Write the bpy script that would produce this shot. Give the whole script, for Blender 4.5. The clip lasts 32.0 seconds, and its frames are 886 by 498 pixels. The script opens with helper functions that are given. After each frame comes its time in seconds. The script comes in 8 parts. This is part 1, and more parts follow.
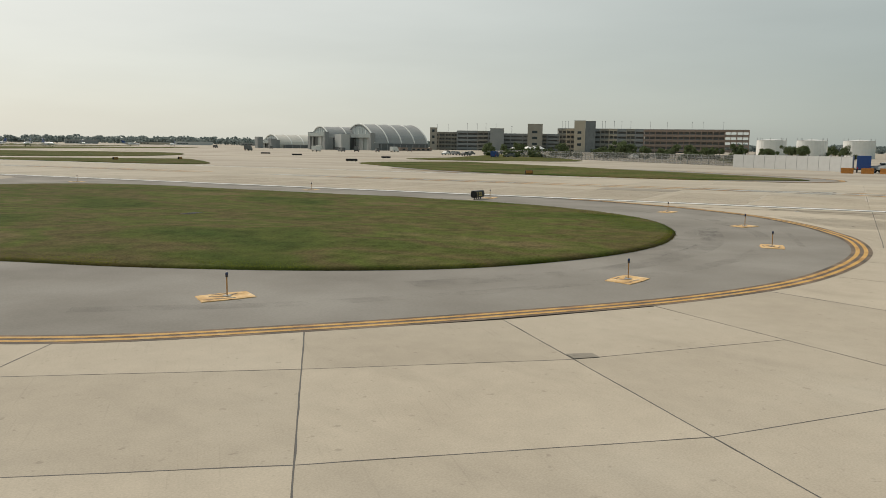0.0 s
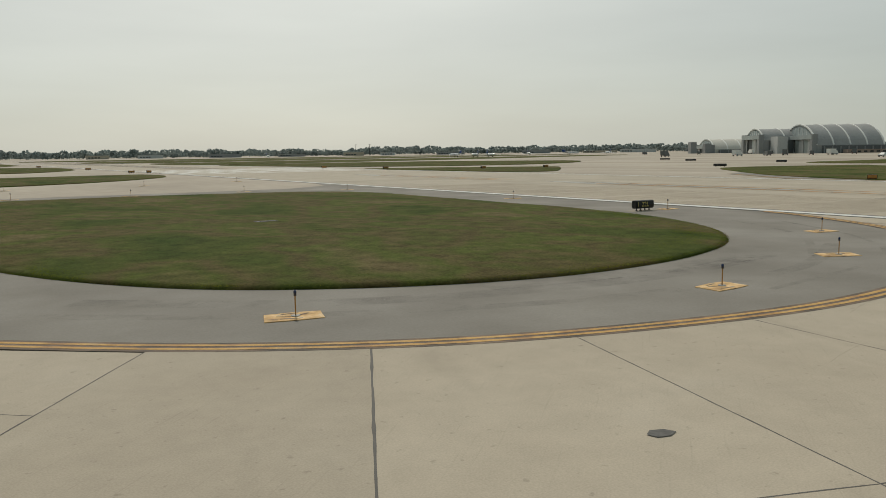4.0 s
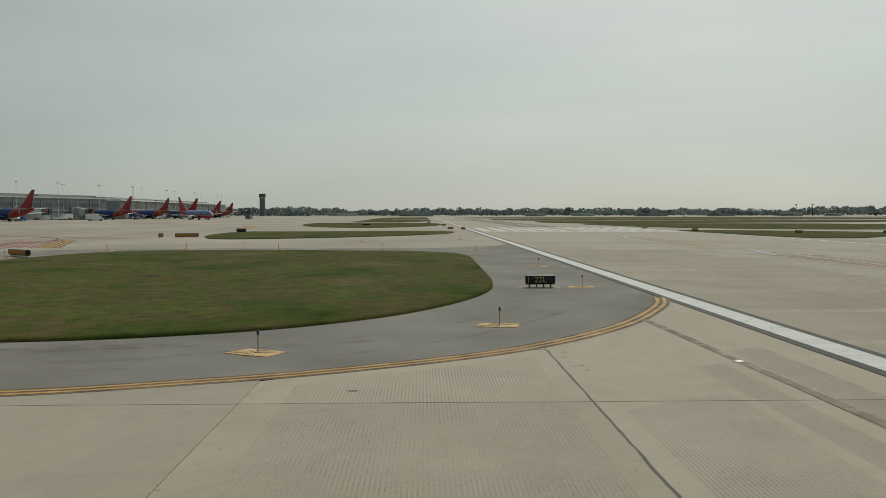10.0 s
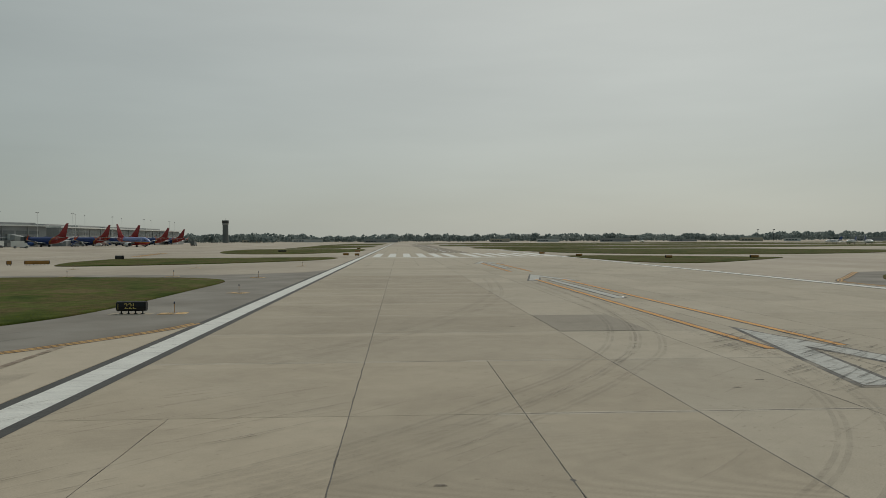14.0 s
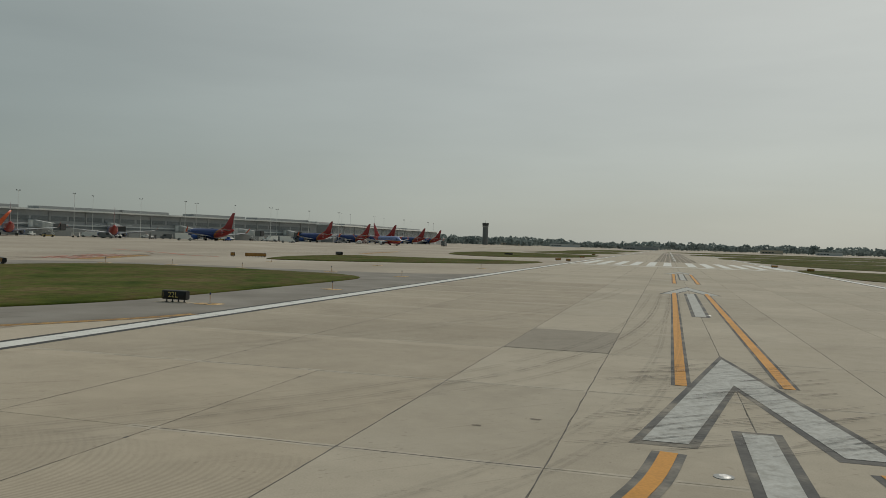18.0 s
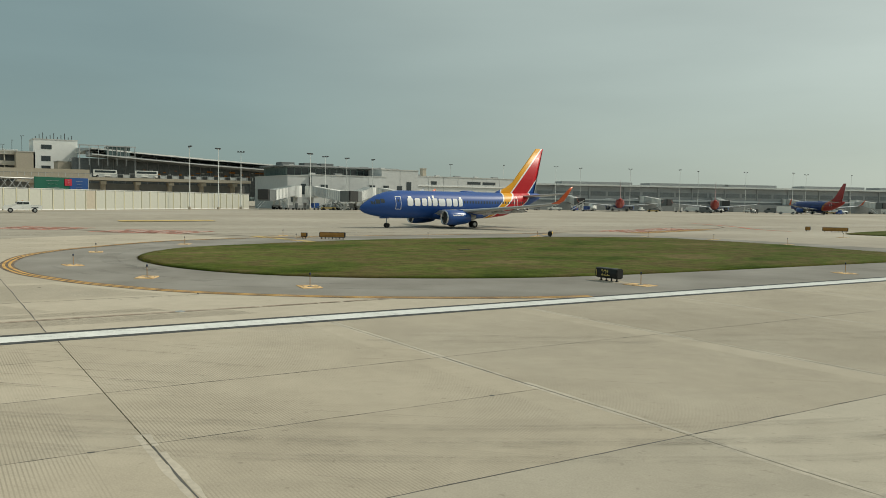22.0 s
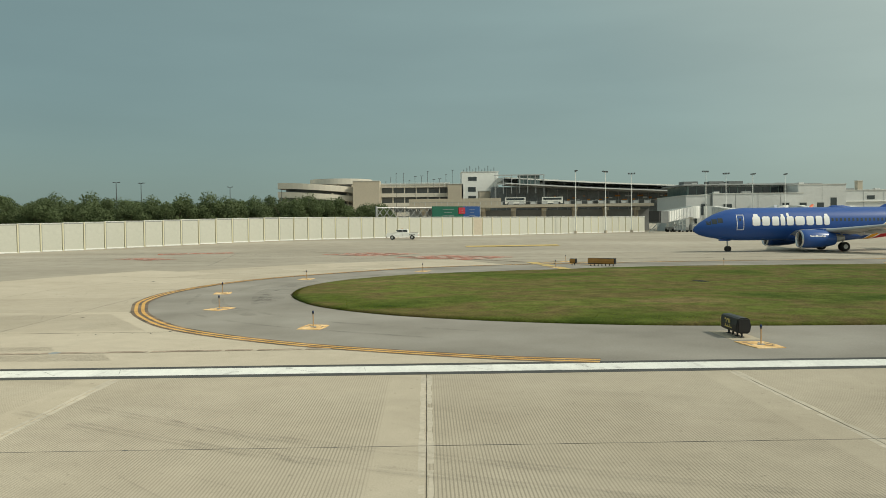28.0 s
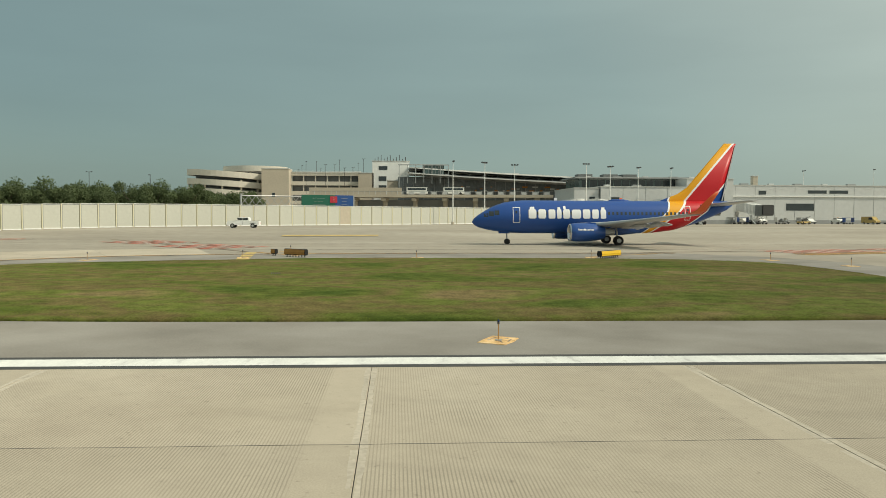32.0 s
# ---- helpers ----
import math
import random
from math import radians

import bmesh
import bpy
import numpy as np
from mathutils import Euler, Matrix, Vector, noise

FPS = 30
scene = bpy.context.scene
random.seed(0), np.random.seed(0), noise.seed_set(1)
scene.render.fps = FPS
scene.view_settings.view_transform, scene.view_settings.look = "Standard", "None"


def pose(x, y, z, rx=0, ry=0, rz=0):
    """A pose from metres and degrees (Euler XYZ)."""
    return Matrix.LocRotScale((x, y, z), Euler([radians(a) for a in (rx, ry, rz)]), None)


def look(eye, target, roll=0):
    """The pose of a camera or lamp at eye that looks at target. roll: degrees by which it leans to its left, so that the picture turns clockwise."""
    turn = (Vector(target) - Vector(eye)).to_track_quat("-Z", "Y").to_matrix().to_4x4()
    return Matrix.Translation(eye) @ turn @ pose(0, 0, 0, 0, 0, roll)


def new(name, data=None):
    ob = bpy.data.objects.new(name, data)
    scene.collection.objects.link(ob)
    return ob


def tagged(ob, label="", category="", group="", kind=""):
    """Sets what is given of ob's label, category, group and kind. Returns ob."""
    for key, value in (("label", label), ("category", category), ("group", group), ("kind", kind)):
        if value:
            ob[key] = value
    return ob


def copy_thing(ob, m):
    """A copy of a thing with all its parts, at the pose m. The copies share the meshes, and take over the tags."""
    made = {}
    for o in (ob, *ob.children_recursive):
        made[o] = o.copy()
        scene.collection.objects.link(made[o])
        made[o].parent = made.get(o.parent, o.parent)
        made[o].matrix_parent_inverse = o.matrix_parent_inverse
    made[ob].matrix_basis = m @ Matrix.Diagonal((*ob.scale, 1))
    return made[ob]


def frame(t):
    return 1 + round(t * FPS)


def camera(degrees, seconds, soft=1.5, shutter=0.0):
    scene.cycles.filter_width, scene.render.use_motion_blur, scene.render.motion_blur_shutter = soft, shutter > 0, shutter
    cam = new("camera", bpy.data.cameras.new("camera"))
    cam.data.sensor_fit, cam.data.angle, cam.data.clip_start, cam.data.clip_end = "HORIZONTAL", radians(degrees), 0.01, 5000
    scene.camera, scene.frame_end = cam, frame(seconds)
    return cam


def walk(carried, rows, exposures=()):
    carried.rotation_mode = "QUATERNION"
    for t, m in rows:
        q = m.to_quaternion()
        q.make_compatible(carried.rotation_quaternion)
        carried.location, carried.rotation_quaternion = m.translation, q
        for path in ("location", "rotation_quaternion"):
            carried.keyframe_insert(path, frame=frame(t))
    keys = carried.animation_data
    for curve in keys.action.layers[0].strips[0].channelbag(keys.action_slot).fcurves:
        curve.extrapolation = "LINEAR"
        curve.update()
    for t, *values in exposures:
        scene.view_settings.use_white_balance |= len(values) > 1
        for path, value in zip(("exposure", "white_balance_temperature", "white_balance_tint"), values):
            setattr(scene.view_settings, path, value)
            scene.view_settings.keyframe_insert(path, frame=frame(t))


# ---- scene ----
# seconds, x, y, z, pitch, roll, yaw of the window seat as the airliner taxis and lines up
ROUTE = [
    (0.0, -59.35, -24.15, 3.80, -7.23, 0.79, -63.42),
    (0.5, -57.59, -26.04, 3.74, -7.14, 0.61, -59.24),
    (1.0, -55.75, -27.81, 3.75, -7.21, 0.43, -54.89),
    (1.5, -53.90, -29.57, 3.75, -7.00, 0.22, -51.30),
    (2.0, -51.78, -31.12, 3.77, -7.09, -0.04, -47.27),
    (2.5, -49.58, -32.53, 3.75, -7.09, -0.42, -43.43),
    (3.0, -47.42, -33.86, 3.74, -7.06, -0.51, -39.24),
    (3.5, -45.13, -35.11, 3.75, -6.84, -0.51, -35.73),
    (4.0, -42.85, -36.11, 3.75, -6.79, -0.75, -32.06),
    (4.5, -40.37, -37.06, 3.75, -6.90, -0.48, -28.69),
    (6.5, -30.11, -39.51, 3.75, -6.07, 0.23, -15.87),
    (7.0, -27.46, -39.91, 3.75, -5.51, 0.43, -13.75),
    (7.5, -24.80, -40.26, 3.75, -5.37, 1.03, -11.76),
    (8.0, -22.18, -40.61, 3.76, -3.24, 1.01, -9.36),
    (8.5, -19.59, -41.05, 3.76, -3.02, 0.88, -7.00),
    (9.0, -16.95, -41.45, 3.76, -2.46, 0.24, -1.44),
    (9.5, -14.24, -41.49, 3.76, -2.42, 0.14, -0.81),
    (10.0, -11.51, -41.54, 3.76, -2.46, -0.06, -1.42),
    (10.5, -8.90, -41.70, 3.75, -1.72, -0.67, -0.83),
    (11.0, -6.27, -41.87, 3.75, -1.85, -0.85, 0.73),
    (11.5, -3.70, -41.97, 3.74, -1.77, -1.21, 0.45),
    (12.0, -1.11, -42.06, 3.74, -1.94, -1.19, 0.68),
    (12.5, 1.38, -42.12, 3.75, -1.85, -1.47, 1.16),
    (13.0, 3.86, -42.39, 3.73, -1.33, -1.39, 1.83),
    (13.5, 6.24, -42.61, 3.77, -0.04, -0.43, -2.05),
    (14.0, 8.41, -42.69, 3.74, -0.63, -0.24, -3.02),
    (14.5, 10.49, -42.77, 3.74, -0.11, -0.33, -2.15),
    (16.5, 16.85, -41.55, 3.75, 0.61, 0.75, 2.91),
    (17.0, 18.27, -40.87, 3.77, 0.61, 0.74, 5.49),
    (17.5, 19.45, -40.02, 3.75, 0.59, 1.66, 8.12),
    (18.0, 20.54, -39.00, 3.76, -0.52, 1.76, 15.51),
    (18.5, 21.44, -37.87, 3.76, -5.41, 0.88, 19.44),
    (19.0, 22.23, -36.63, 3.78, -4.40, 0.20, 25.76),
    (19.5, 22.82, -35.30, 3.76, -4.04, 0.46, 29.77),
    (20.0, 23.31, -33.96, 3.77, -3.34, 0.41, 35.72),
    (20.5, 23.59, -32.53, 3.76, -2.75, 0.24, 42.27),
    (21.0, 23.74, -31.08, 3.74, -2.88, 0.07, 47.17),
    (21.5, 23.75, -29.63, 3.74, -3.30, 0.58, 52.12),
    (22.0, 23.70, -28.19, 3.74, -3.30, 0.84, 57.56),
    (22.5, 23.55, -26.79, 3.73, -3.18, 0.66, 62.21),
    (23.0, 23.30, -25.39, 3.71, -3.12, 0.67, 67.82),
    (23.5, 23.08, -23.98, 3.73, -2.96, 0.06, 71.19),
    (24.0, 22.81, -22.58, 3.75, -2.51, -0.13, 74.75),
    (24.5, 22.48, -21.11, 3.76, -2.30, -0.27, 77.35),
    (25.0, 22.12, -19.64, 3.77, -2.31, -0.19, 79.68),
    (25.5, 21.81, -18.15, 3.76, -2.24, -0.14, 81.73),
    (26.0, 21.60, -16.69, 3.77, -2.25, -0.07, 83.49),
    (26.5, 21.39, -15.08, 3.78, -2.14, -0.30, 85.45),
    (28.5, 20.84, -8.17, 3.73, -1.72, -0.59, 89.08),
    (29.0, 20.84, -6.11, 3.75, -1.89, -0.31, 88.60),
    (29.5, 20.86, -3.87, 3.75, -1.98, -0.18, 88.19),
    (30.0, 20.78, -1.34, 3.75, -2.15, -0.05, 88.42),
    (30.5, 20.72, 1.55, 3.72, -2.29, 0.09, 87.65),
    (31.0, 20.60, 4.88, 3.72, -2.18, 0.12, 87.16),
    (31.5, 20.38, 8.89, 3.71, -2.41, 0.39, 87.13),
    (32.0, 20.14, 13.43, 3.68, -2.49, 0.24, 86.70),
]
# seconds, stops, kelvin, tint: the phone's own exposure and white balance
EXPOSURES = [(0.0, -0.03, 6800, 14), (1.5, -0.17, 6760, 13), (4.0, -0.34, 6700, 11), (9.0, -0.5, 6500, 7), (13.0, -0.75, 6500, 9), (17.0, -0.8, 6550, 10), (19.0, -0.58, 6550, 10),
             (21.0, -0.27, 6600, 6), (22.0, -0.12, 6650, 4), (23.0, -0.05, 6650, 2), (26.0, 0.04, 6750, 2), (29.0, 0.06, 6830, 3), (32.0, 0.13, 6950, 4)]
cam = camera(57.29, 32.0, soft=0.6)
walk(cam, [(t, pose(x, y, z, 90 + p, 0, w) @ pose(0, 0, 0, 0, 0, r)) for t, x, y, z, p, r, w in ROUTE],
     exposures=EXPOSURES)

# ---------------------------------------------------------------- sky and sun
SUN_AZ, SUN_EL = 20.0, 44.0          # degrees clockwise from +Y, and above the horizon
world = bpy.data.worlds.new("hazy_sky")
scene.world = world
world.use_nodes = True
wn, wl = world.node_tree.nodes, world.node_tree.links
wn.clear()
sky = wn.new("ShaderNodeTexSky")
sky.sky_type, sky.sun_disc = "NISHITA", False
sky.sun_elevation, sky.sun_rotation = radians(SUN_EL), radians(SUN_AZ)
sky.air_density, sky.dust_density, sky.ozone_density = 1.0, 1.5, 1.0
bgn, won = wn.new("ShaderNodeBackground"), wn.new("ShaderNodeOutputWorld")
hazemix = wn.new("ShaderNodeMix")
hazemix.data_type, hazemix.blend_type = "RGBA", "MIX"
hazemix.inputs[0].default_value = 0.78                   # high thin overcast over the clear sky
# the overcast brightens and whitens smoothly towards the veiled sun
wtc, wdot, wpow, wcol = (wn.new("ShaderNode" + k) for k in ("TexCoord", "VectorMath", "Math", "ValToRGB"))
wdot.operation = "DOT_PRODUCT"
wdot.inputs[1].default_value = (math.sin(radians(SUN_AZ)) * math.cos(radians(SUN_EL)), math.cos(radians(SUN_AZ)) * math.cos(radians(SUN_EL)), math.sin(radians(SUN_EL)))
wl.new(wtc.outputs["Generated"], wdot.inputs[0])
wpow.operation = "MULTIPLY_ADD"
wpow.inputs[1].default_value, wpow.inputs[2].default_value = 0.5, 0.5
wl.new(wdot.outputs["Value"], wpow.inputs[0])
wl.new(wpow.outputs[0], wcol.inputs[0])
stops_ = [(0.30, (0.178, 0.265, 0.272)), (0.52, (0.272, 0.367, 0.369)), (0.64, (0.415, 0.49, 0.465)), (0.75, (0.54, 0.61, 0.57)), (0.86, (0.74, 0.80, 0.745)), (1.0, (1.15, 1.18, 1.08))]
while len(wcol.color_ramp.elements) < len(stops_):
    wcol.color_ramp.elements.new(0.5)
for e_, (pos, c_) in zip(wcol.color_ramp.elements, stops_):
    e_.position, e_.color = pos, (*[v / 0.085 for v in c_], 1)
# faint uneven cloud in the overcast
wmap, wnoi, wrng, wmul = (wn.new("ShaderNode" + k) for k in ("Mapping", "TexNoise", "MapRange", "VectorMath"))
wmap.inputs["Scale"].default_value = (1.2, 1.2, 7.0)
wnoi.inputs["Scale"].default_value, wnoi.inputs["Detail"].default_value = 2.2, 5
wrng.inputs[1].default_value, wrng.inputs[2].default_value, wrng.inputs[3].default_value, wrng.inputs[4].default_value = 0.3, 0.7, 0.94, 1.05
wmul.operation = "SCALE"
wl.new(wtc.outputs["Generated"], wmap.inputs[0])
wl.new(wmap.outputs[0], wnoi.inputs["Vector"])
wl.new(wnoi.outputs[0], wrng.inputs[0])
wl.new(wcol.outputs[0], wmul.inputs[0])
wl.new(wrng.outputs[0], wmul.inputs["Scale"])
wl.new(wmul.outputs[0], hazemix.inputs[7])
wl.new(sky.outputs[0], hazemix.inputs[6])
wl.new(hazemix.outputs[2], bgn.inputs[0])
bgn.inputs[1].default_value = 0.085
wl.new(bgn.outputs[0], won.inputs[0])

sun = new("sun", bpy.data.lights.new("sun", "SUN"))
sun.data.energy, sun.data.angle, sun.data.color = 2.6, radians(1.2), (1.0, 0.93, 0.82)
sa, se = radians(SUN_AZ), radians(SUN_EL)
sun.matrix_world = look((0, 0, 60), (-math.sin(sa) * math.cos(se), -math.cos(sa) * math.cos(se), 60 - math.sin(se)))

# ---------------------------------------------------------------- materials
def material(name, colour, rough=0.8, metal=0.0, vary=0.0, scale=1.0, scale2=0.0, bump=0.0, bscale=20.0, rand=0.0, spec=0.3, coords="Object"):
    """A node material: base colour with broad stains and fine grain, roughness that follows, and relief."""
    m = bpy.data.materials.new(name)
    m.use_nodes = True
    n, l = m.node_tree.nodes, m.node_tree.links
    b = n["Principled BSDF"]
    b.inputs["Roughness"].default_value, b.inputs["Metallic"].default_value = rough, metal
    b.inputs["Specular IOR Level"].default_value = spec
    b.inputs["Base Color"].default_value = (*colour, 1)
    b.inputs["Diffuse Roughness"].default_value = 0.35 if rough > 0.7 else 0.0
    out = None
    tc = n.new("ShaderNodeTexCoord")
    if vary > 0:
        t1 = n.new("ShaderNodeTexNoise")
        t1.inputs["Scale"].default_value, t1.inputs["Detail"].default_value = scale, 6
        l.new(tc.outputs[coords], t1.inputs["Vector"])
        t2 = n.new("ShaderNodeTexNoise")
        t2.inputs["Scale"].default_value, t2.inputs["Detail"].default_value = scale2 or scale * 14, 4
        l.new(tc.outputs[coords], t2.inputs["Vector"])
        add = n.new("ShaderNodeMath")
        add.operation = "ADD"
        l.new(t1.outputs[0], add.inputs[0])
        l.new(t2.outputs[0], add.inputs[1])
        last = add
        if rand > 0:
            oi = n.new("ShaderNodeObjectInfo")
            mr = n.new("ShaderNodeMath")
            mr.operation, mr.inputs[1].default_value = "MULTIPLY_ADD", rand
            l.new(oi.outputs["Random"], mr.inputs[0])
            l.new(add.outputs[0], mr.inputs[2])
            last = mr
        rng = n.new("ShaderNodeMapRange")
        rng.inputs[1].default_value, rng.inputs[2].default_value = 0.6, 1.4 + rand
        rng.inputs[3].default_value, rng.inputs[4].default_value = 1 - vary, 1 + vary
        l.new(last.outputs[0], rng.inputs[0])
        mul = n.new("ShaderNodeVectorMath")
        mul.operation = "SCALE"
        mul.inputs[0].default_value = colour
        l.new(rng.outputs[0], mul.inputs["Scale"])
        l.new(mul.outputs[0], b.inputs["Base Color"])
        out = mul
    if bump > 0:
        t3 = n.new("ShaderNodeTexNoise")
        t3.inputs["Scale"].default_value, t3.inputs["Detail"].default_value = bscale, 5
        l.new(tc.outputs[coords], t3.inputs["Vector"])
        bp = n.new("ShaderNodeBump")
        bp.inputs["Strength"].default_value, bp.inputs["Distance"].default_value = bump, 0.02
        l.new(t3.outputs[0], bp.inputs["Height"])
        l.new(bp.outputs[0], b.inputs["Normal"])
    m["base_out"] = 1
    return m


CONC = material("pavement_concrete", (0.44, 0.385, 0.305), 0.9, spec=0.15, vary=0.24, scale=0.5, scale2=22, bump=0.35, bscale=30, rand=0.35)
CONC_FAR = material("apron_concrete", (0.42, 0.37, 0.295), 0.85, spec=0.2, vary=0.15, scale=0.03, scale2=0.6, bump=0.1, bscale=8)
ASPH = material("shoulder_asphalt", (0.226, 0.211, 0.19), 0.9, spec=0.15, vary=0.12, scale=0.18, scale2=16, bump=0.1, bscale=70)
JOINT = material("joint_sealant", (0.12, 0.113, 0.104), 0.8, vary=0.2, scale=2)


def patchy(m, colours, scale, stretch=(1, 1, 1), detail=5.0):
    """Lays broad patches of several true colours into a material in place of its one colour; its own stains stay on top."""
    n, l = m.node_tree.nodes, m.node_tree.links
    tc, mp, no, cr = n.new("ShaderNodeTexCoord"), n.new("ShaderNodeMapping"), n.new("ShaderNodeTexNoise"), n.new("ShaderNodeValToRGB")
    mp.inputs["Scale"].default_value = stretch
    no.inputs["Scale"].default_value, no.inputs["Detail"].default_value = scale, detail
    l.new(tc.outputs["Object"], mp.inputs[0])
    l.new(mp.outputs[0], no.inputs["Vector"])
    l.new(no.outputs[0], cr.inputs[0])
    e = cr.color_ramp.elements
    while len(e) < len(colours):
        e.new(0.5)
    for k, (pos, c) in enumerate(colours):
        e[k].position, e[k].color = pos, (*c, 1)
    mul = [k for k in n if k.type == "VECT_MATH"][0]
    l.new(cr.outputs[0], mul.inputs[0])
    return m


GRASS = material("mown_grass", (0.11, 0.12, 0.035), 0.95, spec=0.04, vary=0.5, scale=1.3, scale2=9, bump=0.8, bscale=12)
BLADE = material("grass_blades", (0.10, 0.12, 0.03), 0.9, spec=0.04, vary=0.35, scale=0.5, scale2=6)
TURF = [(0.33, (0.051, 0.079, 0.015)), (0.44, (0.092, 0.110, 0.025)), (0.51, (0.132, 0.106, 0.044)), (0.57, (0.101, 0.123, 0.027)), (0.66, (0.168, 0.132, 0.06))]
GRASS.node_tree.nodes["Principled BSDF"].inputs["Diffuse Roughness"].default_value = 0.6
for m_ in (GRASS, BLADE):
    patchy(m_, TURF, 0.13, (1.2, 0.8, 1), 6)
_n, _l = BLADE.node_tree.nodes, BLADE.node_tree.links
_tr, _mx = _n.new("ShaderNodeBsdfTranslucent"), _n.new("ShaderNodeMixShader")
_mx.inputs[0].default_value = 0.5
_src = [k for k in _n if k.type == "VECT_MATH"][0]
_l.new(_src.outputs[0], _tr.inputs["Color"])
_l.new(_n["Principled BSDF"].outputs[0], _mx.inputs[1])
_l.new(_tr.outputs[0], _mx.inputs[2])
_l.new(_mx.outputs[0], _n["Material Output"].inputs["Surface"])
_up = _n.new("ShaderNodeCombineXYZ")
_up.inputs[2].default_value = 1.0
_l.new(_up.outputs[0], _n["Principled BSDF"].inputs["Normal"])
_mx.inputs[0].default_value = 0.55
RIM = BLADE.copy()
RIM.name = "lush_edge_grass"
for e_, c_ in zip([k for k in RIM.node_tree.nodes if k.type == "VALTORGB"][0].color_ramp.elements, ((0.10, 0.145, 0.02), (0.145, 0.178, 0.024), (0.18, 0.185, 0.034), (0.16, 0.19, 0.028), (0.22, 0.20, 0.05))):
    e_.color = (*c_, 1)
WHITE = material("white_marking_paint", (0.72, 0.72, 0.68), 0.75, vary=0.14, scale=0.8, scale2=16, bump=0.2, bscale=40)
patchy(WHITE, [(0.30, (0.52, 0.51, 0.49)), (0.40, (0.68, 0.68, 0.65)), (0.62, (0.75, 0.75, 0.71)), (0.70, (0.62, 0.61, 0.58))], 1.1, (0.8, 2.2, 1), 8)
BLACKP = material("black_marking_border", (0.066, 0.067, 0.066), 0.8, vary=0.3, scale=0.9, scale2=15)
YELLOW = material("yellow_marking_paint", (0.62, 0.29, 0.05), 0.75, vary=0.18, scale=0.9, scale2=17)
FADEDWHITE = material("faded_white_paint", (0.55, 0.52, 0.46), 0.85, vary=0.25, scale=0.8, scale2=8)
EDGEDARK = material("worn_edge_line_border", (0.15, 0.11, 0.08), 0.85, vary=0.3, scale=0.8, scale2=9)
patchy(EDGEDARK, [(0.34, (0.10, 0.085, 0.07)), (0.5, (0.165, 0.12, 0.085)), (0.66, (0.25, 0.19, 0.14))], 0.9, (1, 1, 1), 8)
EDGEYEL = material("faded_edge_line_paint", (0.56, 0.29, 0.07), 0.8, vary=0.25, scale=0.9, scale2=14)
WORNWHITE = material("worn_white_paint", (0.5, 0.5, 0.47), 0.8, vary=0.18, scale=1.5, scale2=16, bump=0.2, bscale=40)
patchy(WORNWHITE, [(0.34, (0.38, 0.375, 0.345)), (0.46, (0.45, 0.45, 0.425)), (0.57, (0.51, 0.515, 0.49)), (0.68, (0.44, 0.435, 0.405))], 3.4, (1.2, 1.2, 1), 10)
WORNBLACK = material("worn_black_border", (0.13, 0.125, 0.115), 0.85, vary=0.35, scale=0.9, scale2=9)
patchy(WORNBLACK, [(0.36, (0.09, 0.092, 0.093)), (0.52, (0.135, 0.132, 0.125)), (0.66, (0.27, 0.245, 0.205))], 0.6, (1, 1, 1), 9)
patchy(EDGEYEL, [(0.33, (0.40, 0.22, 0.09)), (0.45, (0.55, 0.31, 0.09)), (0.6, (0.61, 0.37, 0.12)), (0.7, (0.46, 0.30, 0.15))], 1.6, (1, 1, 1), 9)
REDP = material("red_marking_paint", (0.55, 0.16, 0.11), 0.8, vary=0.25, scale=0.7, scale2=10)
TAN = material("light_pad_paint", (0.66, 0.37, 0.12), 0.85, vary=0.25, scale=2.0, scale2=18)
patchy(TAN, [(0.34, (0.30, 0.19, 0.11)), (0.42, (0.58, 0.36, 0.16)), (0.55, (0.72, 0.47, 0.22)), (0.68, (0.76, 0.57, 0.34))], 2.4, (1, 1, 1), 7)
TAR = material("black_crack_filler", (0.05, 0.047, 0.044), 0.7, vary=0.3, scale=2)
BROWN = material("trench_sealant", (0.29, 0.23, 0.17), 0.9, vary=0.35, scale=0.9, scale2=9)
patchy(BROWN, [(0.34, (0.22, 0.172, 0.13)), (0.46, (0.29, 0.232, 0.18)), (0.56, (0.335, 0.272, 0.212)), (0.68, (0.47, 0.405, 0.33))], 1.6, (1, 1, 1), 6)
RUBBER = material("black_rubber", (0.025, 0.025, 0.025), 0.8, vary=0.2, scale=3)
DARK = material("dark_metal", (0.05, 0.05, 0.05), 0.6, vary=0.2, scale=2)
SIGNBLK = material("sign_black", (0.02, 0.02, 0.02), 0.45, vary=0.2, scale=3)
SIGNYEL = material("sign_yellow", (0.68, 0.42, 0.02), 0.5, vary=0.1, scale=3)
SIGNBACK = material("sign_weathered_orange", (0.36, 0.185, 0.05), 0.7, vary=0.25, scale=2)
LETTER = material("sign_letter_yellow", (0.66, 0.52, 0.16), 0.5)
STEEL = material("galvanised_steel", (0.42, 0.43, 0.43), 0.5, 0.6, vary=0.15, scale=1.5)
WPAINT = material("white_paint", (0.78, 0.78, 0.75), 0.45, vary=0.06, scale=0.7)
TEALGLASS = material("green_tinted_glazing", (0.13, 0.185, 0.175), 0.2, vary=0.3, scale=0.3, scale2=1.4, spec=0.5)
GREYGLASS = material("grey_tower_glass", (0.17, 0.185, 0.19), 0.25, vary=0.3, scale=0.2, scale2=1.2, spec=0.5)
GLASSD = material("dark_window_glass", (0.035, 0.045, 0.05), 0.12, vary=0.3, scale=0.4, spec=0.6)
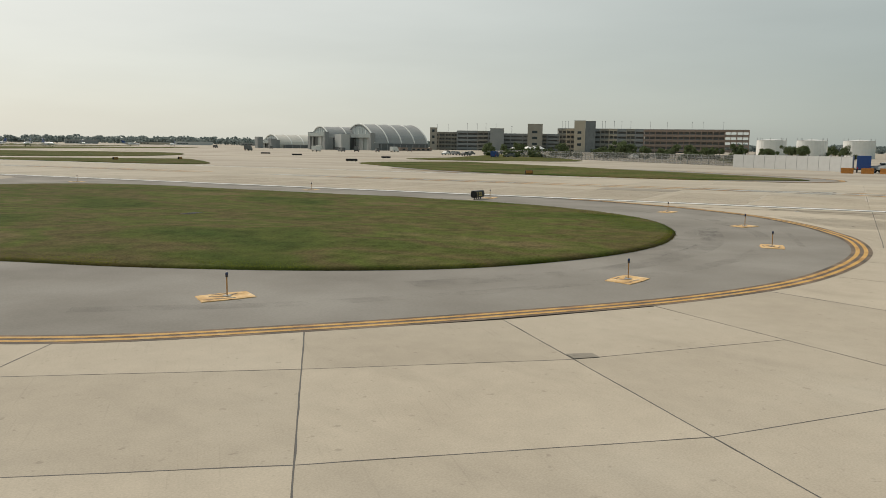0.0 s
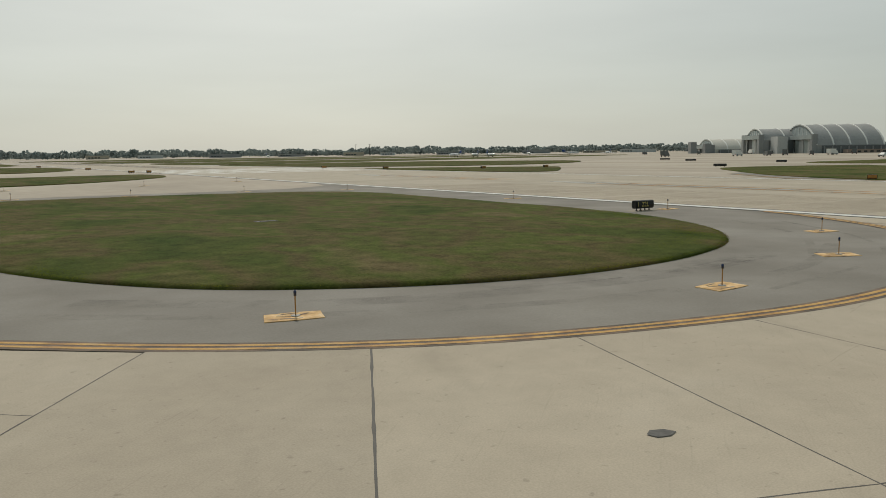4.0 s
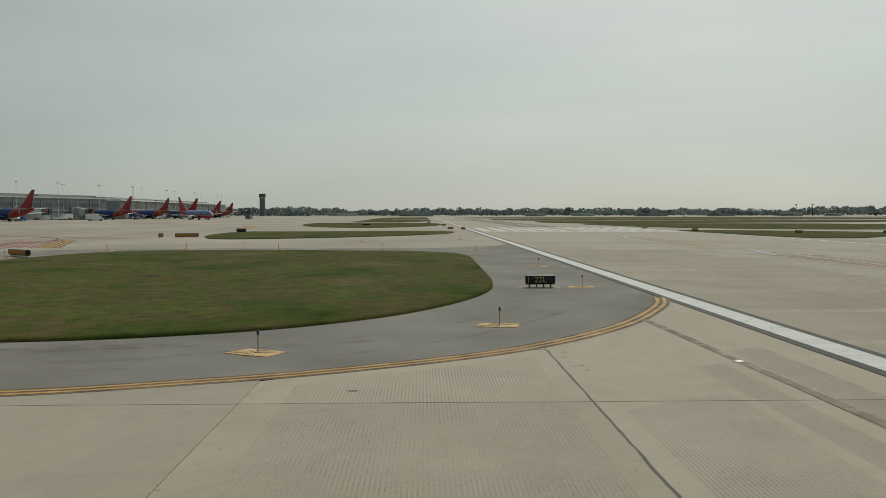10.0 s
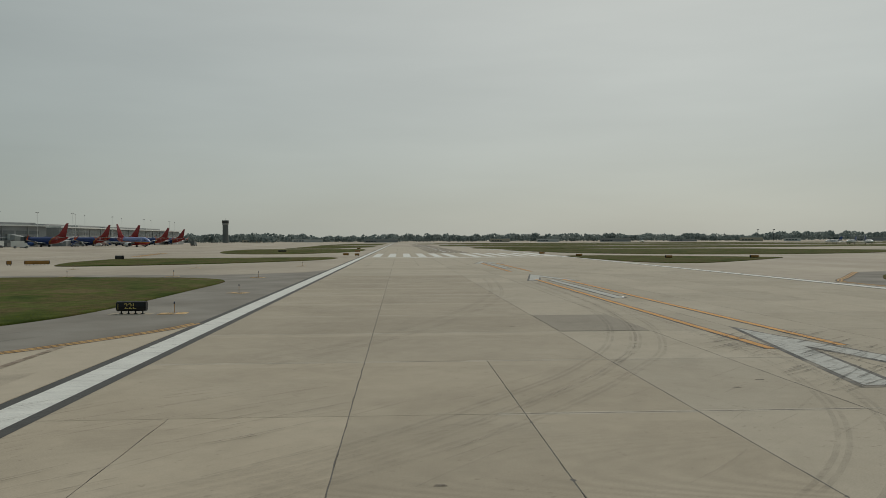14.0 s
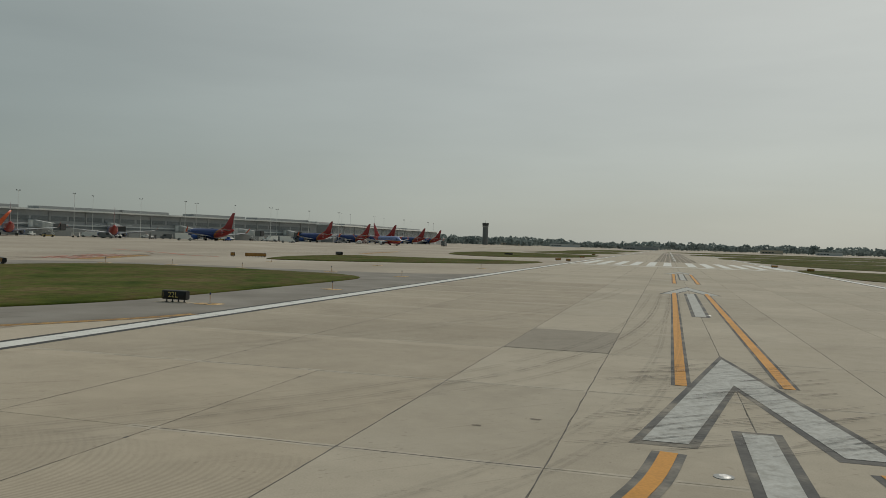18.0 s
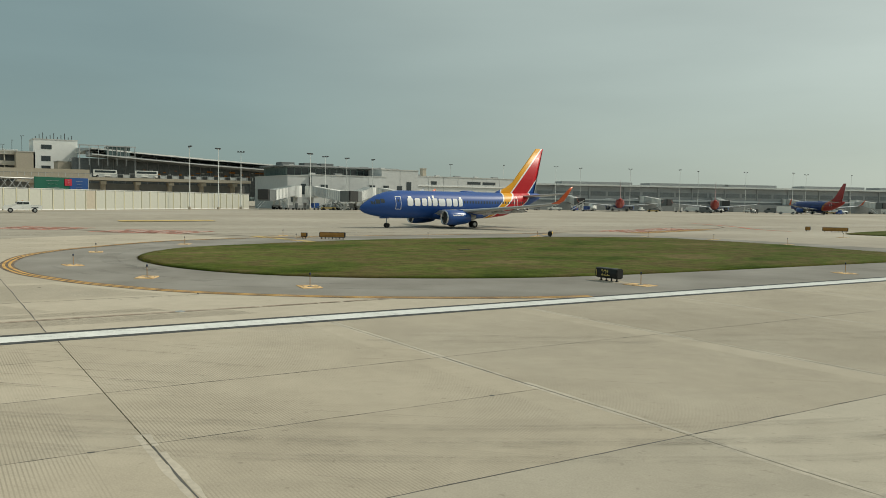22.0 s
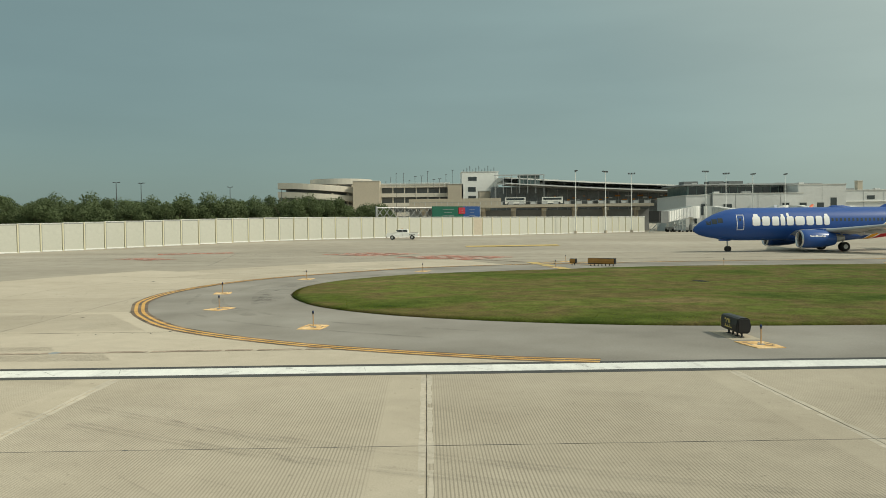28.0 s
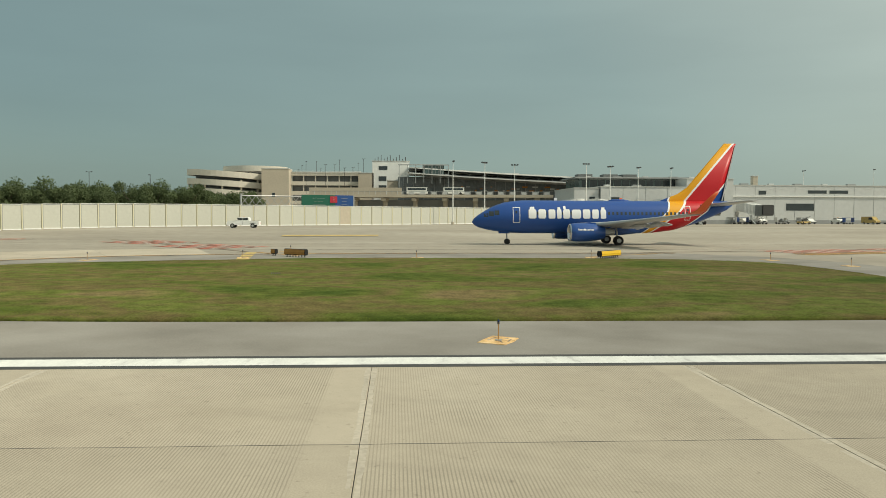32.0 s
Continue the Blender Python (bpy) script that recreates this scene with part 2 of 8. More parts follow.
CREAM = material("cream_wall_panel", (0.55, 0.548, 0.485), 0.8, vary=0.08, scale=0.25, scale2=3, rand=0.2)
BEIGE = material("beige_concrete", (0.52, 0.46, 0.37), 0.85, vary=0.1, scale=0.1, scale2=1.5)
LGREY = material("light_grey_cladding", (0.55, 0.56, 0.55), 0.7, vary=0.08, scale=0.08, scale2=0.9)
MGREY = material("mid_grey_cladding", (0.30, 0.31, 0.31), 0.7, vary=0.12, scale=0.08, scale2=0.9)
DGREY = material("dark_grey_cladding", (0.155, 0.165, 0.165), 0.6, vary=0.15, scale=0.1, scale2=1)
BRICK = material("brown_brick", (0.35, 0.27, 0.225), 0.9, vary=0.15, scale=0.1, scale2=2)
ROOF = material("pale_membrane_roof", (0.58, 0.58, 0.55), 0.8, vary=0.1, scale=0.05, scale2=0.6)
LEAF = material("tree_leaves", (0.115, 0.15, 0.068), 0.8, vary=0.3, scale=0.35, scale2=4)
# aerial haze painted into the foliage colour: paler and bluer than leaves
HAZELEAF = material("distant_woods", (0.24, 0.285, 0.28), 0.9, vary=0.15, scale=0.02, scale2=0.2)
BARK = material("bark", (0.09, 0.07, 0.05), 0.95, vary=0.3, scale=2)
BLUEP = material("aircraft_blue", (0.017, 0.072, 0.27), 0.28, vary=0.06, scale=0.3, spec=0.5)
AIRRED = material("aircraft_red", (0.52, 0.02, 0.03), 0.3, vary=0.05, scale=0.3, spec=0.5)
AIRWHITE = material("aircraft_white", (0.8, 0.8, 0.8), 0.35, vary=0.03, scale=0.3, spec=0.5)
AIRGREY = material("aircraft_grey", (0.42, 0.43, 0.44), 0.35, 0.1, vary=0.06, scale=0.3, spec=0.5)
CHROME = material("bare_metal_lip", (0.62, 0.62, 0.63), 0.25, 0.9, vary=0.05, scale=1)
ORANGE = material("orange_panels", (0.55, 0.22, 0.05), 0.7, vary=0.3, scale=0.3)
GREENSIGN = material("green_road_sign", (0.012, 0.10, 0.065), 0.5, vary=0.08, scale=0.5)
BLUESIGN = material("blue_road_sign", (0.02, 0.07, 0.22), 0.5, vary=0.08, scale=0.5)
REDSIGN = material("red_road_sign", (0.42, 0.03, 0.05), 0.5, vary=0.08, scale=0.5)
BLUELENS = material("blue_lens", (0.015, 0.03, 0.09), 0.2, spec=0.6)
POST = material("cream_post_paint", (0.60, 0.565, 0.41), 0.6, vary=0.05, scale=0.5)
FADED = material("faded_yellow_paint", (0.50, 0.37, 0.15), 0.85, vary=0.3, scale=0.4, scale2=3)
patchy(CONC, [(0.30, (0.37, 0.315, 0.245)), (0.44, (0.425, 0.37, 0.29)), (0.58, (0.45, 0.395, 0.315)), (0.72, (0.50, 0.45, 0.37))], 0.16, (1, 1, 1), 9)
CONC_FAR.node_tree.nodes["Principled BSDF"].inputs["Diffuse Roughness"].default_value = 0.0
patchy(CONC_FAR, [(0.32, (0.295, 0.262, 0.213)), (0.5, (0.35, 0.312, 0.255)), (0.68, (0.405, 0.365, 0.303))], 0.035, (1.6, 0.6, 1), 8)
ASPH.node_tree.nodes["Principled BSDF"].inputs["Diffuse Roughness"].default_value = 0.3
patchy(ASPH, [(0.32, (0.212, 0.196, 0.172)), (0.5, (0.262, 0.244, 0.217)), (0.68, (0.308, 0.289, 0.26))], 0.22, (1, 1, 1), 9)
for m_ in (LEAF, HAZELEAF):
    _n, _l = m_.node_tree.nodes, m_.node_tree.links
    _tr, _mx = _n.new("ShaderNodeBsdfTranslucent"), _n.new("ShaderNodeMixShader")
    _mx.inputs[0].default_value = 0.4
    _src = [k for k in _n if k.type == "VECT_MATH"][0]
    _l.new(_src.outputs[0], _tr.inputs["Color"])
    _l.new(_n["Principled BSDF"].outputs[0], _mx.inputs[1])
    _l.new(_tr.outputs[0], _mx.inputs[2])
    _l.new(_mx.outputs[0], _n["Material Output"].inputs["Surface"])
STEMCOL = material("weathered_stem_paint", (0.40, 0.22, 0.07), 0.7, vary=0.3, scale=6, scale2=40)
RAMP = material("pale_ramp_concrete", (0.64, 0.60, 0.52), 0.8, vary=0.08, scale=0.1, scale2=1.5)

# ---------------------------------------------------------------- mesh helpers
def link(name, bm, mat, parent=None, smooth=False):
    me = bpy.data.meshes.new(name)
    bm.to_mesh(me)
    bm.free()
    for m in (mat if isinstance(mat, (list, tuple)) else [mat]):
        me.materials.append(m)
    if smooth:
        for p in me.polygons:
            p.use_smooth = True
    ob = new(name, me)
    if parent is not None:
        ob.parent = parent
    return ob


def part(name, bm, mat, parent, label="", smooth=False):
    return tagged(link(name, bm, mat, parent, smooth), label)


def thing(name, label, category, m=None, group="", kind=""):
    ob = new(name)
    ob.empty_display_size = 0.5
    if m is not None:
        ob.matrix_basis = m
    return tagged(ob, label, category, group, kind)


def raw(name, verts, faces, mat, parent=None):
    me = bpy.data.meshes.new(name)
    me.from_pydata(verts, [], faces)
    me.materials.append(mat)
    ob = new(name, me)
    if parent is not None:
        ob.parent = parent
    return ob


def box(bm, c, s, rz=0.0, mi=0):
    """An upright box about c with sizes s."""
    hx, hy, hz = s[0] / 2, s[1] / 2, s[2] / 2
    ca, sa_ = math.cos(rz), math.sin(rz)
    vs = []
    for z in (-hz, hz):
        for x, y in ((-hx, -hy), (hx, -hy), (hx, hy), (-hx, hy)):
            vs.append(bm.verts.new((c[0] + x * ca - y * sa_, c[1] + x * sa_ + y * ca, c[2] + z)))
    for q in ((3, 2, 1, 0), (4, 5, 6, 7), (0, 1, 5, 4), (1, 2, 6, 5), (2, 3, 7, 6), (3, 0, 4, 7)):
        bm.faces.new([vs[i] for i in q]).material_index = mi
    return vs


def B(c, s, rz=0.0):
    bm = bmesh.new()
    box(bm, c, s, rz)
    return bm


def bar(bm, p, q, w, h=None, n=4, r1=None):
    """A prism or cone from p to q: n sides, radius w (r1 at q); n = 4 with h gives a flat bar."""
    p, q = Vector(p), Vector(q)
    d = (q - p).normalized()
    up = Vector((0, 0, 1)) if abs(d.z) < 0.95 else Vector((1, 0, 0))
    a = d.cross(up).normalized()
    b = a.cross(d)
    rings = []
    for o, r in ((p, w), (q, w if r1 is None else r1)):
        if h is not None:
            rings.append([bm.verts.new(o + a * x * r / 2 + b * y * h / 2) for x, y in ((-1, -1), (1, -1), (1, 1), (-1, 1))])
        else:
            rings.append([bm.verts.new(o + (a * math.cos(2 * math.pi * i / n) + b * math.sin(2 * math.pi * i / n)) * r) for i in range(n)])
    k = len(rings[0])
    for i in range(k):
        bm.faces.new((rings[0][i], rings[0][(i + 1) % k], rings[1][(i + 1) % k], rings[1][i]))
    bm.faces.new(rings[0][::-1])
    bm.faces.new(rings[1])


def ROD(p, q, r, n=8, r1=None):
    bm = bmesh.new()
    bar(bm, p, q, r, n=n, r1=r1)
    return bm


def loft(bm, rings, cap=True):
    vs = [[bm.verts.new(p) for p in r] for r in rings]
    k = len(vs[0])
    for a, b in zip(vs, vs[1:]):
        for i in range(k):
            bm.faces.new((a[i], a[(i + 1) % k], b[(i + 1) % k], b[i]))
    if cap:
        bm.faces.new(vs[0][::-1])
        bm.faces.new(vs[-1])
    bmesh.ops.recalc_face_normals(bm, faces=bm.faces[:])


def slab(poly, z0, z1):
    """An upright prism over a plan outline, anticlockwise."""
    bm = bmesh.new()
    lo = [bm.verts.new((x, y, z0)) for x, y in poly]
    hi = [bm.verts.new((x, y, z1)) for x, y in poly]
    k = len(poly)
    for i in range(k):
        bm.faces.new((lo[i], lo[(i + 1) % k], hi[(i + 1) % k], hi[i]))
    bm.faces.new(hi)
    bmesh.ops.recalc_face_normals(bm, faces=bm.faces[:])
    return bm


def curve_through(pts, per=8, closed=False):
    """Catmull-Rom through plan points."""
    out, n = [], len(pts)
    for i in range(n if closed else n - 1):
        g_ = (lambda j: pts[j % n]) if closed else (lambda j: pts[min(max(j, 0), n - 1)])
        p0, p1, p2, p3 = g_(i - 1), g_(i), g_(i + 1), g_(i + 2)
        for s in range(per):
            t = s / per
            out.append(tuple(0.5 * (2 * b + (c - a) * t + (2 * a - 5 * b + 4 * c - d) * t * t + (3 * b - a - 3 * c + d) * t ** 3)
                             for a, b, c, d in zip(p0, p1, p2, p3)))
    if not closed:
        out.append(tuple(pts[-1]))
    return out


def ribbon(path, off0, off1, z, closed=False, tex=None):
    """A flat strip along a plan path between two offsets (left is positive), 3 mm thick."""
    bm = bmesh.new()
    n = len(path)
    L, R_ = [], []
    for i, p in enumerate(path):
        a = path[(i - 1) % n] if closed or i > 0 else path[i]
        b = path[(i + 1) % n] if closed or i < n - 1 else path[i]
        d = Vector((b[0] - a[0], b[1] - a[1])).normalized()
        nx, ny = -d.y, d.x
        L.append(bm.verts.new((p[0] + nx * off1, p[1] + ny * off1, z)))
        R_.append(bm.verts.new((p[0] + nx * off0, p[1] + ny * off0, z)))
    for i in range(n if closed else n - 1):
        j = (i + 1) % n
        bm.faces.new((R_[i], R_[j], L[j], L[i]))
    return bm


def inside(p, poly):
    x, y = p
    c = False
    for i in range(len(poly)):
        (x1, y1), (x2, y2) = poly[i - 1], poly[i]
        if (y1 > y) != (y2 > y) and x < (x2 - x1) * (y - y1) / (y2 - y1) + x1:
            c = not c
    return c


def ground_z(x, y):
    """The apron climbs gently towards the perimeter wall."""
    d = (-x - 92) / 45 if x < -92 else 0.0
    d = min(max(d, 0), 1)
    return 1.0 * d * d * (3 - 2 * d)

# ---------------------------------------------------------------- ground
def build_ground():
    xs = [-4200, -2500, -1500, -900, -500, -300, -200] + list(range(-160, -85, 5)) + [-60, 0, 60, 200, 400, 800, 1500, 2500, 4200]
    ys = [-4200, -2000, -900, -400, -150, -60, 0, 60, 150, 400, 900, 1500, 2500, 4200]
    verts = [(x, y, ground_z(x, y) - 0.03) for y in ys for x in xs]
    w = len(xs)
    faces = [(j * w + i, j * w + i + 1, (j + 1) * w + i + 1, (j + 1) * w + i) for j in range(len(ys) - 1) for i in range(w - 1)]
    tagged(raw("ground", verts, faces, CONC_FAR), "wide pale concrete airfield pavement", "ground", kind="structure")


build_ground()

ISLAND = curve_through([(-7.5, 20), (-7.55, 31), (-8.9, 36), (-12, 39), (-16, 40.5), (-25, 42.3), (-33, 42.6), (-40, 41.5), (-44, 36), (-45.8, 24), (-45.8, 12), (-44.5, 4), (-42.9, -0.1),
                        (-41.7, -4.4), (-39.6, -9.2), (-36.8, -13.1), (-33.6, -15.4), (-30, -16.9), (-26.4, -17.5), (-22.6, -17.25), (-19.2, -16.3), (-16.0, -14.7), (-13.0, -12.0),
                        (-10.8, -8.7), (-9.0, -4.5), (-8.0, 0), (-7.6, 7)], 5, True)
YELLOW_ARC = curve_through([(-56, 40), (-55.5, 20), (-54.2, 6), (-52.2, -3.5), (-49.3, -10.2), (-45.8, -14.2), (-41.8, -17.8), (-38.2, -20.6), (-34.1, -22.8), (-29.6, -24.1),
                            (-25, -24.7), (-20.5, -24.4), (-17.2, -23.5), (-13.4, -22.0), (-8.8, -19.1), (-4.8, -14.4), (-1.9, -8.8), (-0.85, -5.4)], 6)
SHOULDER = YELLOW_ARC + [(-0.8, 20), (-0.8, 62), (-3, 54), (-9, 49.5), (-18, 48.6), (-30, 49.2), (-42, 48.5), (-50, 46)]
tagged(link("shoulder", slab(SHOULDER, -0.06, -0.012), ASPH), "grey asphalt shoulder round the grass island", "pavement", kind="structure")


def grass_island(poly, label, blades=0, rise=0.05):
    bm = bmesh.new()
    k = len(poly)
    cx, cy = sum(p[0] for p in poly) / k, sum(p[1] for p in poly) / k
    rows = []
    for s, z in ((1.0, -0.05), (1.0, rise), (0.985, rise + 0.05), (0.8, rise + 0.1), (0.5, rise + 0.16), (0.25, rise + 0.1)):
        rows.append([bm.verts.new((cx + (x - cx) * s, cy + (y - cy) * s,
                                   z + 0.05 * noise.noise((x * 0.2 * s, y * 0.2 * s, 3)))) for x, y in poly])
    for a, b in zip(rows, rows[1:]):
        for i in range(k):
            bm.faces.new((a[i], a[(i + 1) % k], b[(i + 1) % k], b[i]))
    bm.faces.new(rows[-1])
    bmesh.ops.recalc_face_normals(bm, faces=bm.faces[:])
    return tagged(link("grass_island", bm, GRASS, smooth=True), label, "grass", kind="structure")


grass_island(ISLAND, "mown green grass island with dry brown patches")
FAR_ISLANDS = [
    [(-46.5, 90), (-42.5, 82.5), (-34, 84.5), (-20, 95), (-7, 115), (-6.5, 137), (-24, 136), (-41, 134), (-50, 132), (-50.5, 108)],
    [(-56, 265), (-48, 215), (-38, 192), (-23, 186), (-7, 224), (-6.5, 295), (-22, 304), (-53, 312)],
    [(-46, 345), (-22, 336), (-7, 402), (-7, 520), (-48, 540)],
    [(-52, 560), (-7, 600), (-7, 900), (-48, 860)],
    [(60, -18), (86, 12), (118, 55), (120, 63), (104, 70), (88, 70), (70, 52), (56, 35), (49.5, 21), (46.5, 5), (47, -6), (52, -14)],
    [(46.5, 102), (48.5, 87), (55, 82), (65, 91), (81, 110), (84, 117), (74, 127), (60, 139), (48, 145), (45, 126)],
    [(47, 262), (50, 220), (58, 180), (80, 154), (112, 153), (143, 173), (168, 208), (150, 245), (136, 264), (96, 276), (60, 276)],
    [(46, 290), (110, 300), (230, 340), (420, 430), (420, 470), (200, 430), (80, 400), (48, 380)],
    [(48, 430), (200, 480), (520, 600), (520, 680), (250, 640), (60, 600)],
    [(48, 660), (400, 740), (600, 820), (600, 900), (200, 900), (52, 860)],
    [(140, 72), (165, 46), (210, 64), (330, 120), (330, 135), (240, 112), (178, 94), (148, 92)],
    [(128, -30), (170, -14), (330, 20), (330, 34), (190, 8)],
]
for poly in FAR_ISLANDS:
    if len(poly) > 5:
        poly = curve_through(poly, 3, True)
    area = sum(a[0] * b[1] - b[0] * a[1] for a, b in zip(poly, poly[1:] + poly[:1]))
    grass_island(poly if area > 0 else poly[::-1], "strip of mown grass between taxiways")


FAR_EDGE = curve_through([(59, 45), (51.5, 33.5), (47.2, 27), (46.4, 22), (46.3, 8), (45.6, -6), (46.6, -15), (51, -21), (60, -23), (72, -15), (90, 5)], 5)
tagged(link("shoulder", slab(FAR_EDGE + [(100, 40), (80, 55)], -0.06, -0.014), ASPH), "grey asphalt shoulder beside the far grass strip", "pavement", kind="structure")


def grass_tufts():
    rnd = random.Random(5)
    verts, faces = [], []

    def blade(x, y, z, h):
        a = rnd.uniform(0, math.pi)
        w = h * rnd.uniform(0.18, 0.4)
        dx, dy = math.cos(a) * w, math.sin(a) * w
        lx, ly = rnd.uniform(-0.5, 0.5) * h, rnd.uniform(-0.5, 0.5) * h
        i = len(verts)
        verts.extend([(x - dx, y - dy, z), (x + dx, y + dy, z), (x + lx, y + ly, z + h)])
        faces.append((i, i + 1, i + 2))
    k = len(ISLAND)
    for _ in range(26000):                       # ragged overhanging edge
        i = rnd.randrange(k)
        (x1, y1), (x2, y2) = ISLAND[i], ISLAND[(i + 1) % k]
        t = rnd.random()
        n_ = Vector((y2 - y1, x1 - x2)).normalized()
        o = rnd.gauss(-0.06, 0.06)
        blade(x1 + (x2 - x1) * t + n_.x * o, y1 + (y2 - y1) * t + n_.y * o, 0.0, rnd.uniform(0.03, 0.075))
    cnt = 0
    while cnt < 46000:
        x, y = rnd.uniform(-46, -7), rnd.uniform(-18, 44)
        if inside((x, y), ISLAND):
            d = 0.12 + 0.05 * noise.noise((x * 0.2, y * 0.2, 3))
            blade(x, y, d - 0.02, rnd.uniform(0.02, 0.045) * (1 + 0.6 * noise.noise((x * 0.3, y * 0.3, 9))))
            cnt += 1
    tagged(raw("grass_blades", verts, faces, BLADE), "short green and yellow grass blades", "grass", kind="stuff")
    verts, faces = [], []
    while len(faces) < 26000:                    # lusher, yellower growth along the rim, widest at the bend
        i = rnd.randrange(k)
        (x1, y1), (x2, y2) = ISLAND[i], ISLAND[(i + 1) % k]
        t = rnd.random()
        wide = 2.6 if x1 > -20 and y1 < 4 else 0.9
        n_ = Vector((y2 - y1, x1 - x2)).normalized()
        o = -abs(rnd.gauss(0, wide * 0.5)) - 0.05
        x, y = x1 + (x2 - x1) * t + n_.x * o, y1 + (y2 - y1) * t + n_.y * o
        if noise.noise((x * 0.35, y * 0.35, 4)) > -0.25:
            blade(x, y, 0.06 + min(0.05, -o * 0.03), rnd.uniform(0.025, 0.05))
    tagged(raw("edge_grass", verts, faces, RIM), "lush yellow-green grass along the island's rim", "grass", kind="stuff")


grass_tufts()

# ---------------------------------------------------------------- painted markings
Z1, Z2, Z3 = 0.004, 0.008, 0.012
lift_ = [0.0]


def marking(name, bm, mat, label):
    lift_[0] += 0.00005                     # no two markings share a plane
    ob = tagged(link(name, bm, mat), label, "marking", kind="structure")
    ob.location.z = lift_[0]
    return ob


marking("runway_stripe_border", ribbon([(0, -130), (0, 1900)], -0.8, 0.8, Z1), BLACKP, "black border of the runway side stripe")
marking("runway_side_stripe", ribbon([(0, -130), (0, 1900)], -0.47, 0.47, Z2), WHITE, "long white runway side stripe with worn paint")
marking("runway_stripe_border", ribbon([(44.6, 2), (45.2, 1900)], -0.8, 0.8, Z1), BLACKP, "black border of the runway side stripe")
marking("runway_side_stripe", ribbon([(44.6, 2), (45.2, 1900)], -0.47, 0.47, Z2), WHITE, "long white runway side stripe with worn paint")
marking("taxi_line_border", ribbon(YELLOW_ARC, -0.37, 0.37, Z1), EDGEDARK, "black border of the double yellow taxiway edge line")
marking("taxi_edge_line", ribbon(YELLOW_ARC, 0.07, 0.22, Z2), EDGEYEL, "curved yellow taxiway edge line, outer stripe")
marking("taxi_edge_line", ribbon(YELLOW_ARC, -0.22, -0.07, Z2), EDGEYEL, "curved yellow taxiway edge line, inner stripe")

marking("taxi_line_border", ribbon(FAR_EDGE, -0.37, 0.37, Z1), EDGEDARK, "black border of the far yellow taxiway edge line")
for o0_, o1_ in ((0.07, 0.22), (-0.22, -0.07)):
    marking("taxi_edge_line", ribbon(FAR_EDGE, o0_, o1_, Z2), EDGEYEL, "curved yellow edge line round the far shoulder")
CX = 22.6


def flat(poly, z):
    bm = bmesh.new()
    bm.faces.new([bm.verts.new((x, y, z)) for x, y in poly])
    return bm


def arrow(y, tail):
    """A displaced-threshold arrow: two barbs and a shaft, each with a dark border."""
    ax = CX - 0.18
    for s in (-1, 1):
        barb = [(ax, y), (ax, y - 5.5), (ax + s * 1.38, y - 13.1), (ax + s * 2.25, y - 13.1)]
        border = [(ax, y + 0.95), (ax, y - 6.3), (ax + s * 1.22, y - 13.4), (ax + s * 2.5, y - 13.4)]
        if s > 0:
            barb, border = barb[::-1], border[::-1]
        marking("arrow_border", flat(border, Z1), WORNBLACK, "worn dark border of the white runway arrow")
        marking("runway_arrow_barb", flat(barb, Z3), WORNWHITE, "white arrowhead barb with tyre-worn paint")
    marking("arrow_border", ribbon([(ax, y - 11.9 - tail), (ax, y - 11.5)], -0.5, 0.5, Z1), WORNBLACK, "worn dark border of the arrow shaft")
    marking("runway_arrow_shaft", ribbon([(ax, y - 11.7 - tail), (ax, y - 11.7)], -0.3, 0.3, Z3), WORNWHITE, "white arrow shaft with tyre-worn paint")


arrow(-9.6, 24)
arrow(44.0, 24)
arrow(98.0, 24)
for pts in ([(21.0, -15.8), (21.15, 33)], [(23.87, -15.1), (23.75, 33)], [(21.3, 52), (21.4, 86)], [(23.8, 52), (23.8, 86)]):
    marking("lead_line_border", ribbon(pts, -0.27, 0.27, Z1), WORNBLACK, "worn dark border of the yellow lead-in line")
    marking("lead_in_line", ribbon(pts, -0.16, 0.16, Z3), YELLOW, "yellow lead-in line on the runway")
LEAD_L = curve_through([(20.68, -23.5), (20.3, -26), (19.35, -29), (17.4, -32), (14.2, -34.6), (10, -36.6), (4, -38.2), (-4, -39.2), (-12, -39.4)], 6)
LEAD_R = curve_through([(24.3, -23.7), (24.85, -27.5), (26.8, -32), (31, -37), (38, -42), (46, -46)], 6)
for pts in (LEAD_L, LEAD_R):
    marking("lead_line_border", ribbon(pts, -0.32, 0.32, Z1), WORNBLACK, "black border of the yellow lead-in line")
    marking("lead_in_line", ribbon(pts, -0.16, 0.16, Z3), YELLOW, "curved yellow lead-in line")
marking("threshold_bar", ribbon([(1, 131), (44.2, 131)], -1.5, 1.5, Z2), WHITE, "white threshold bar across the runway")
for i in range(12):
    x = 3.0 + i * 3.5 + (1.7 if i > 5 else 0)
    marking("threshold_stripe", ribbon([(x, 138), (x, 184)], -0.88, 0.88, Z2), WHITE, "white threshold stripe")
for y in range(215, 900, 61):
    marking("centreline_dash", ribbon([(CX, y), (CX, y + 36)], -0.45, 0.45, Z2), WHITE, "white runway centreline dash")
rt_ = random.Random(12)
y_ = -70.0
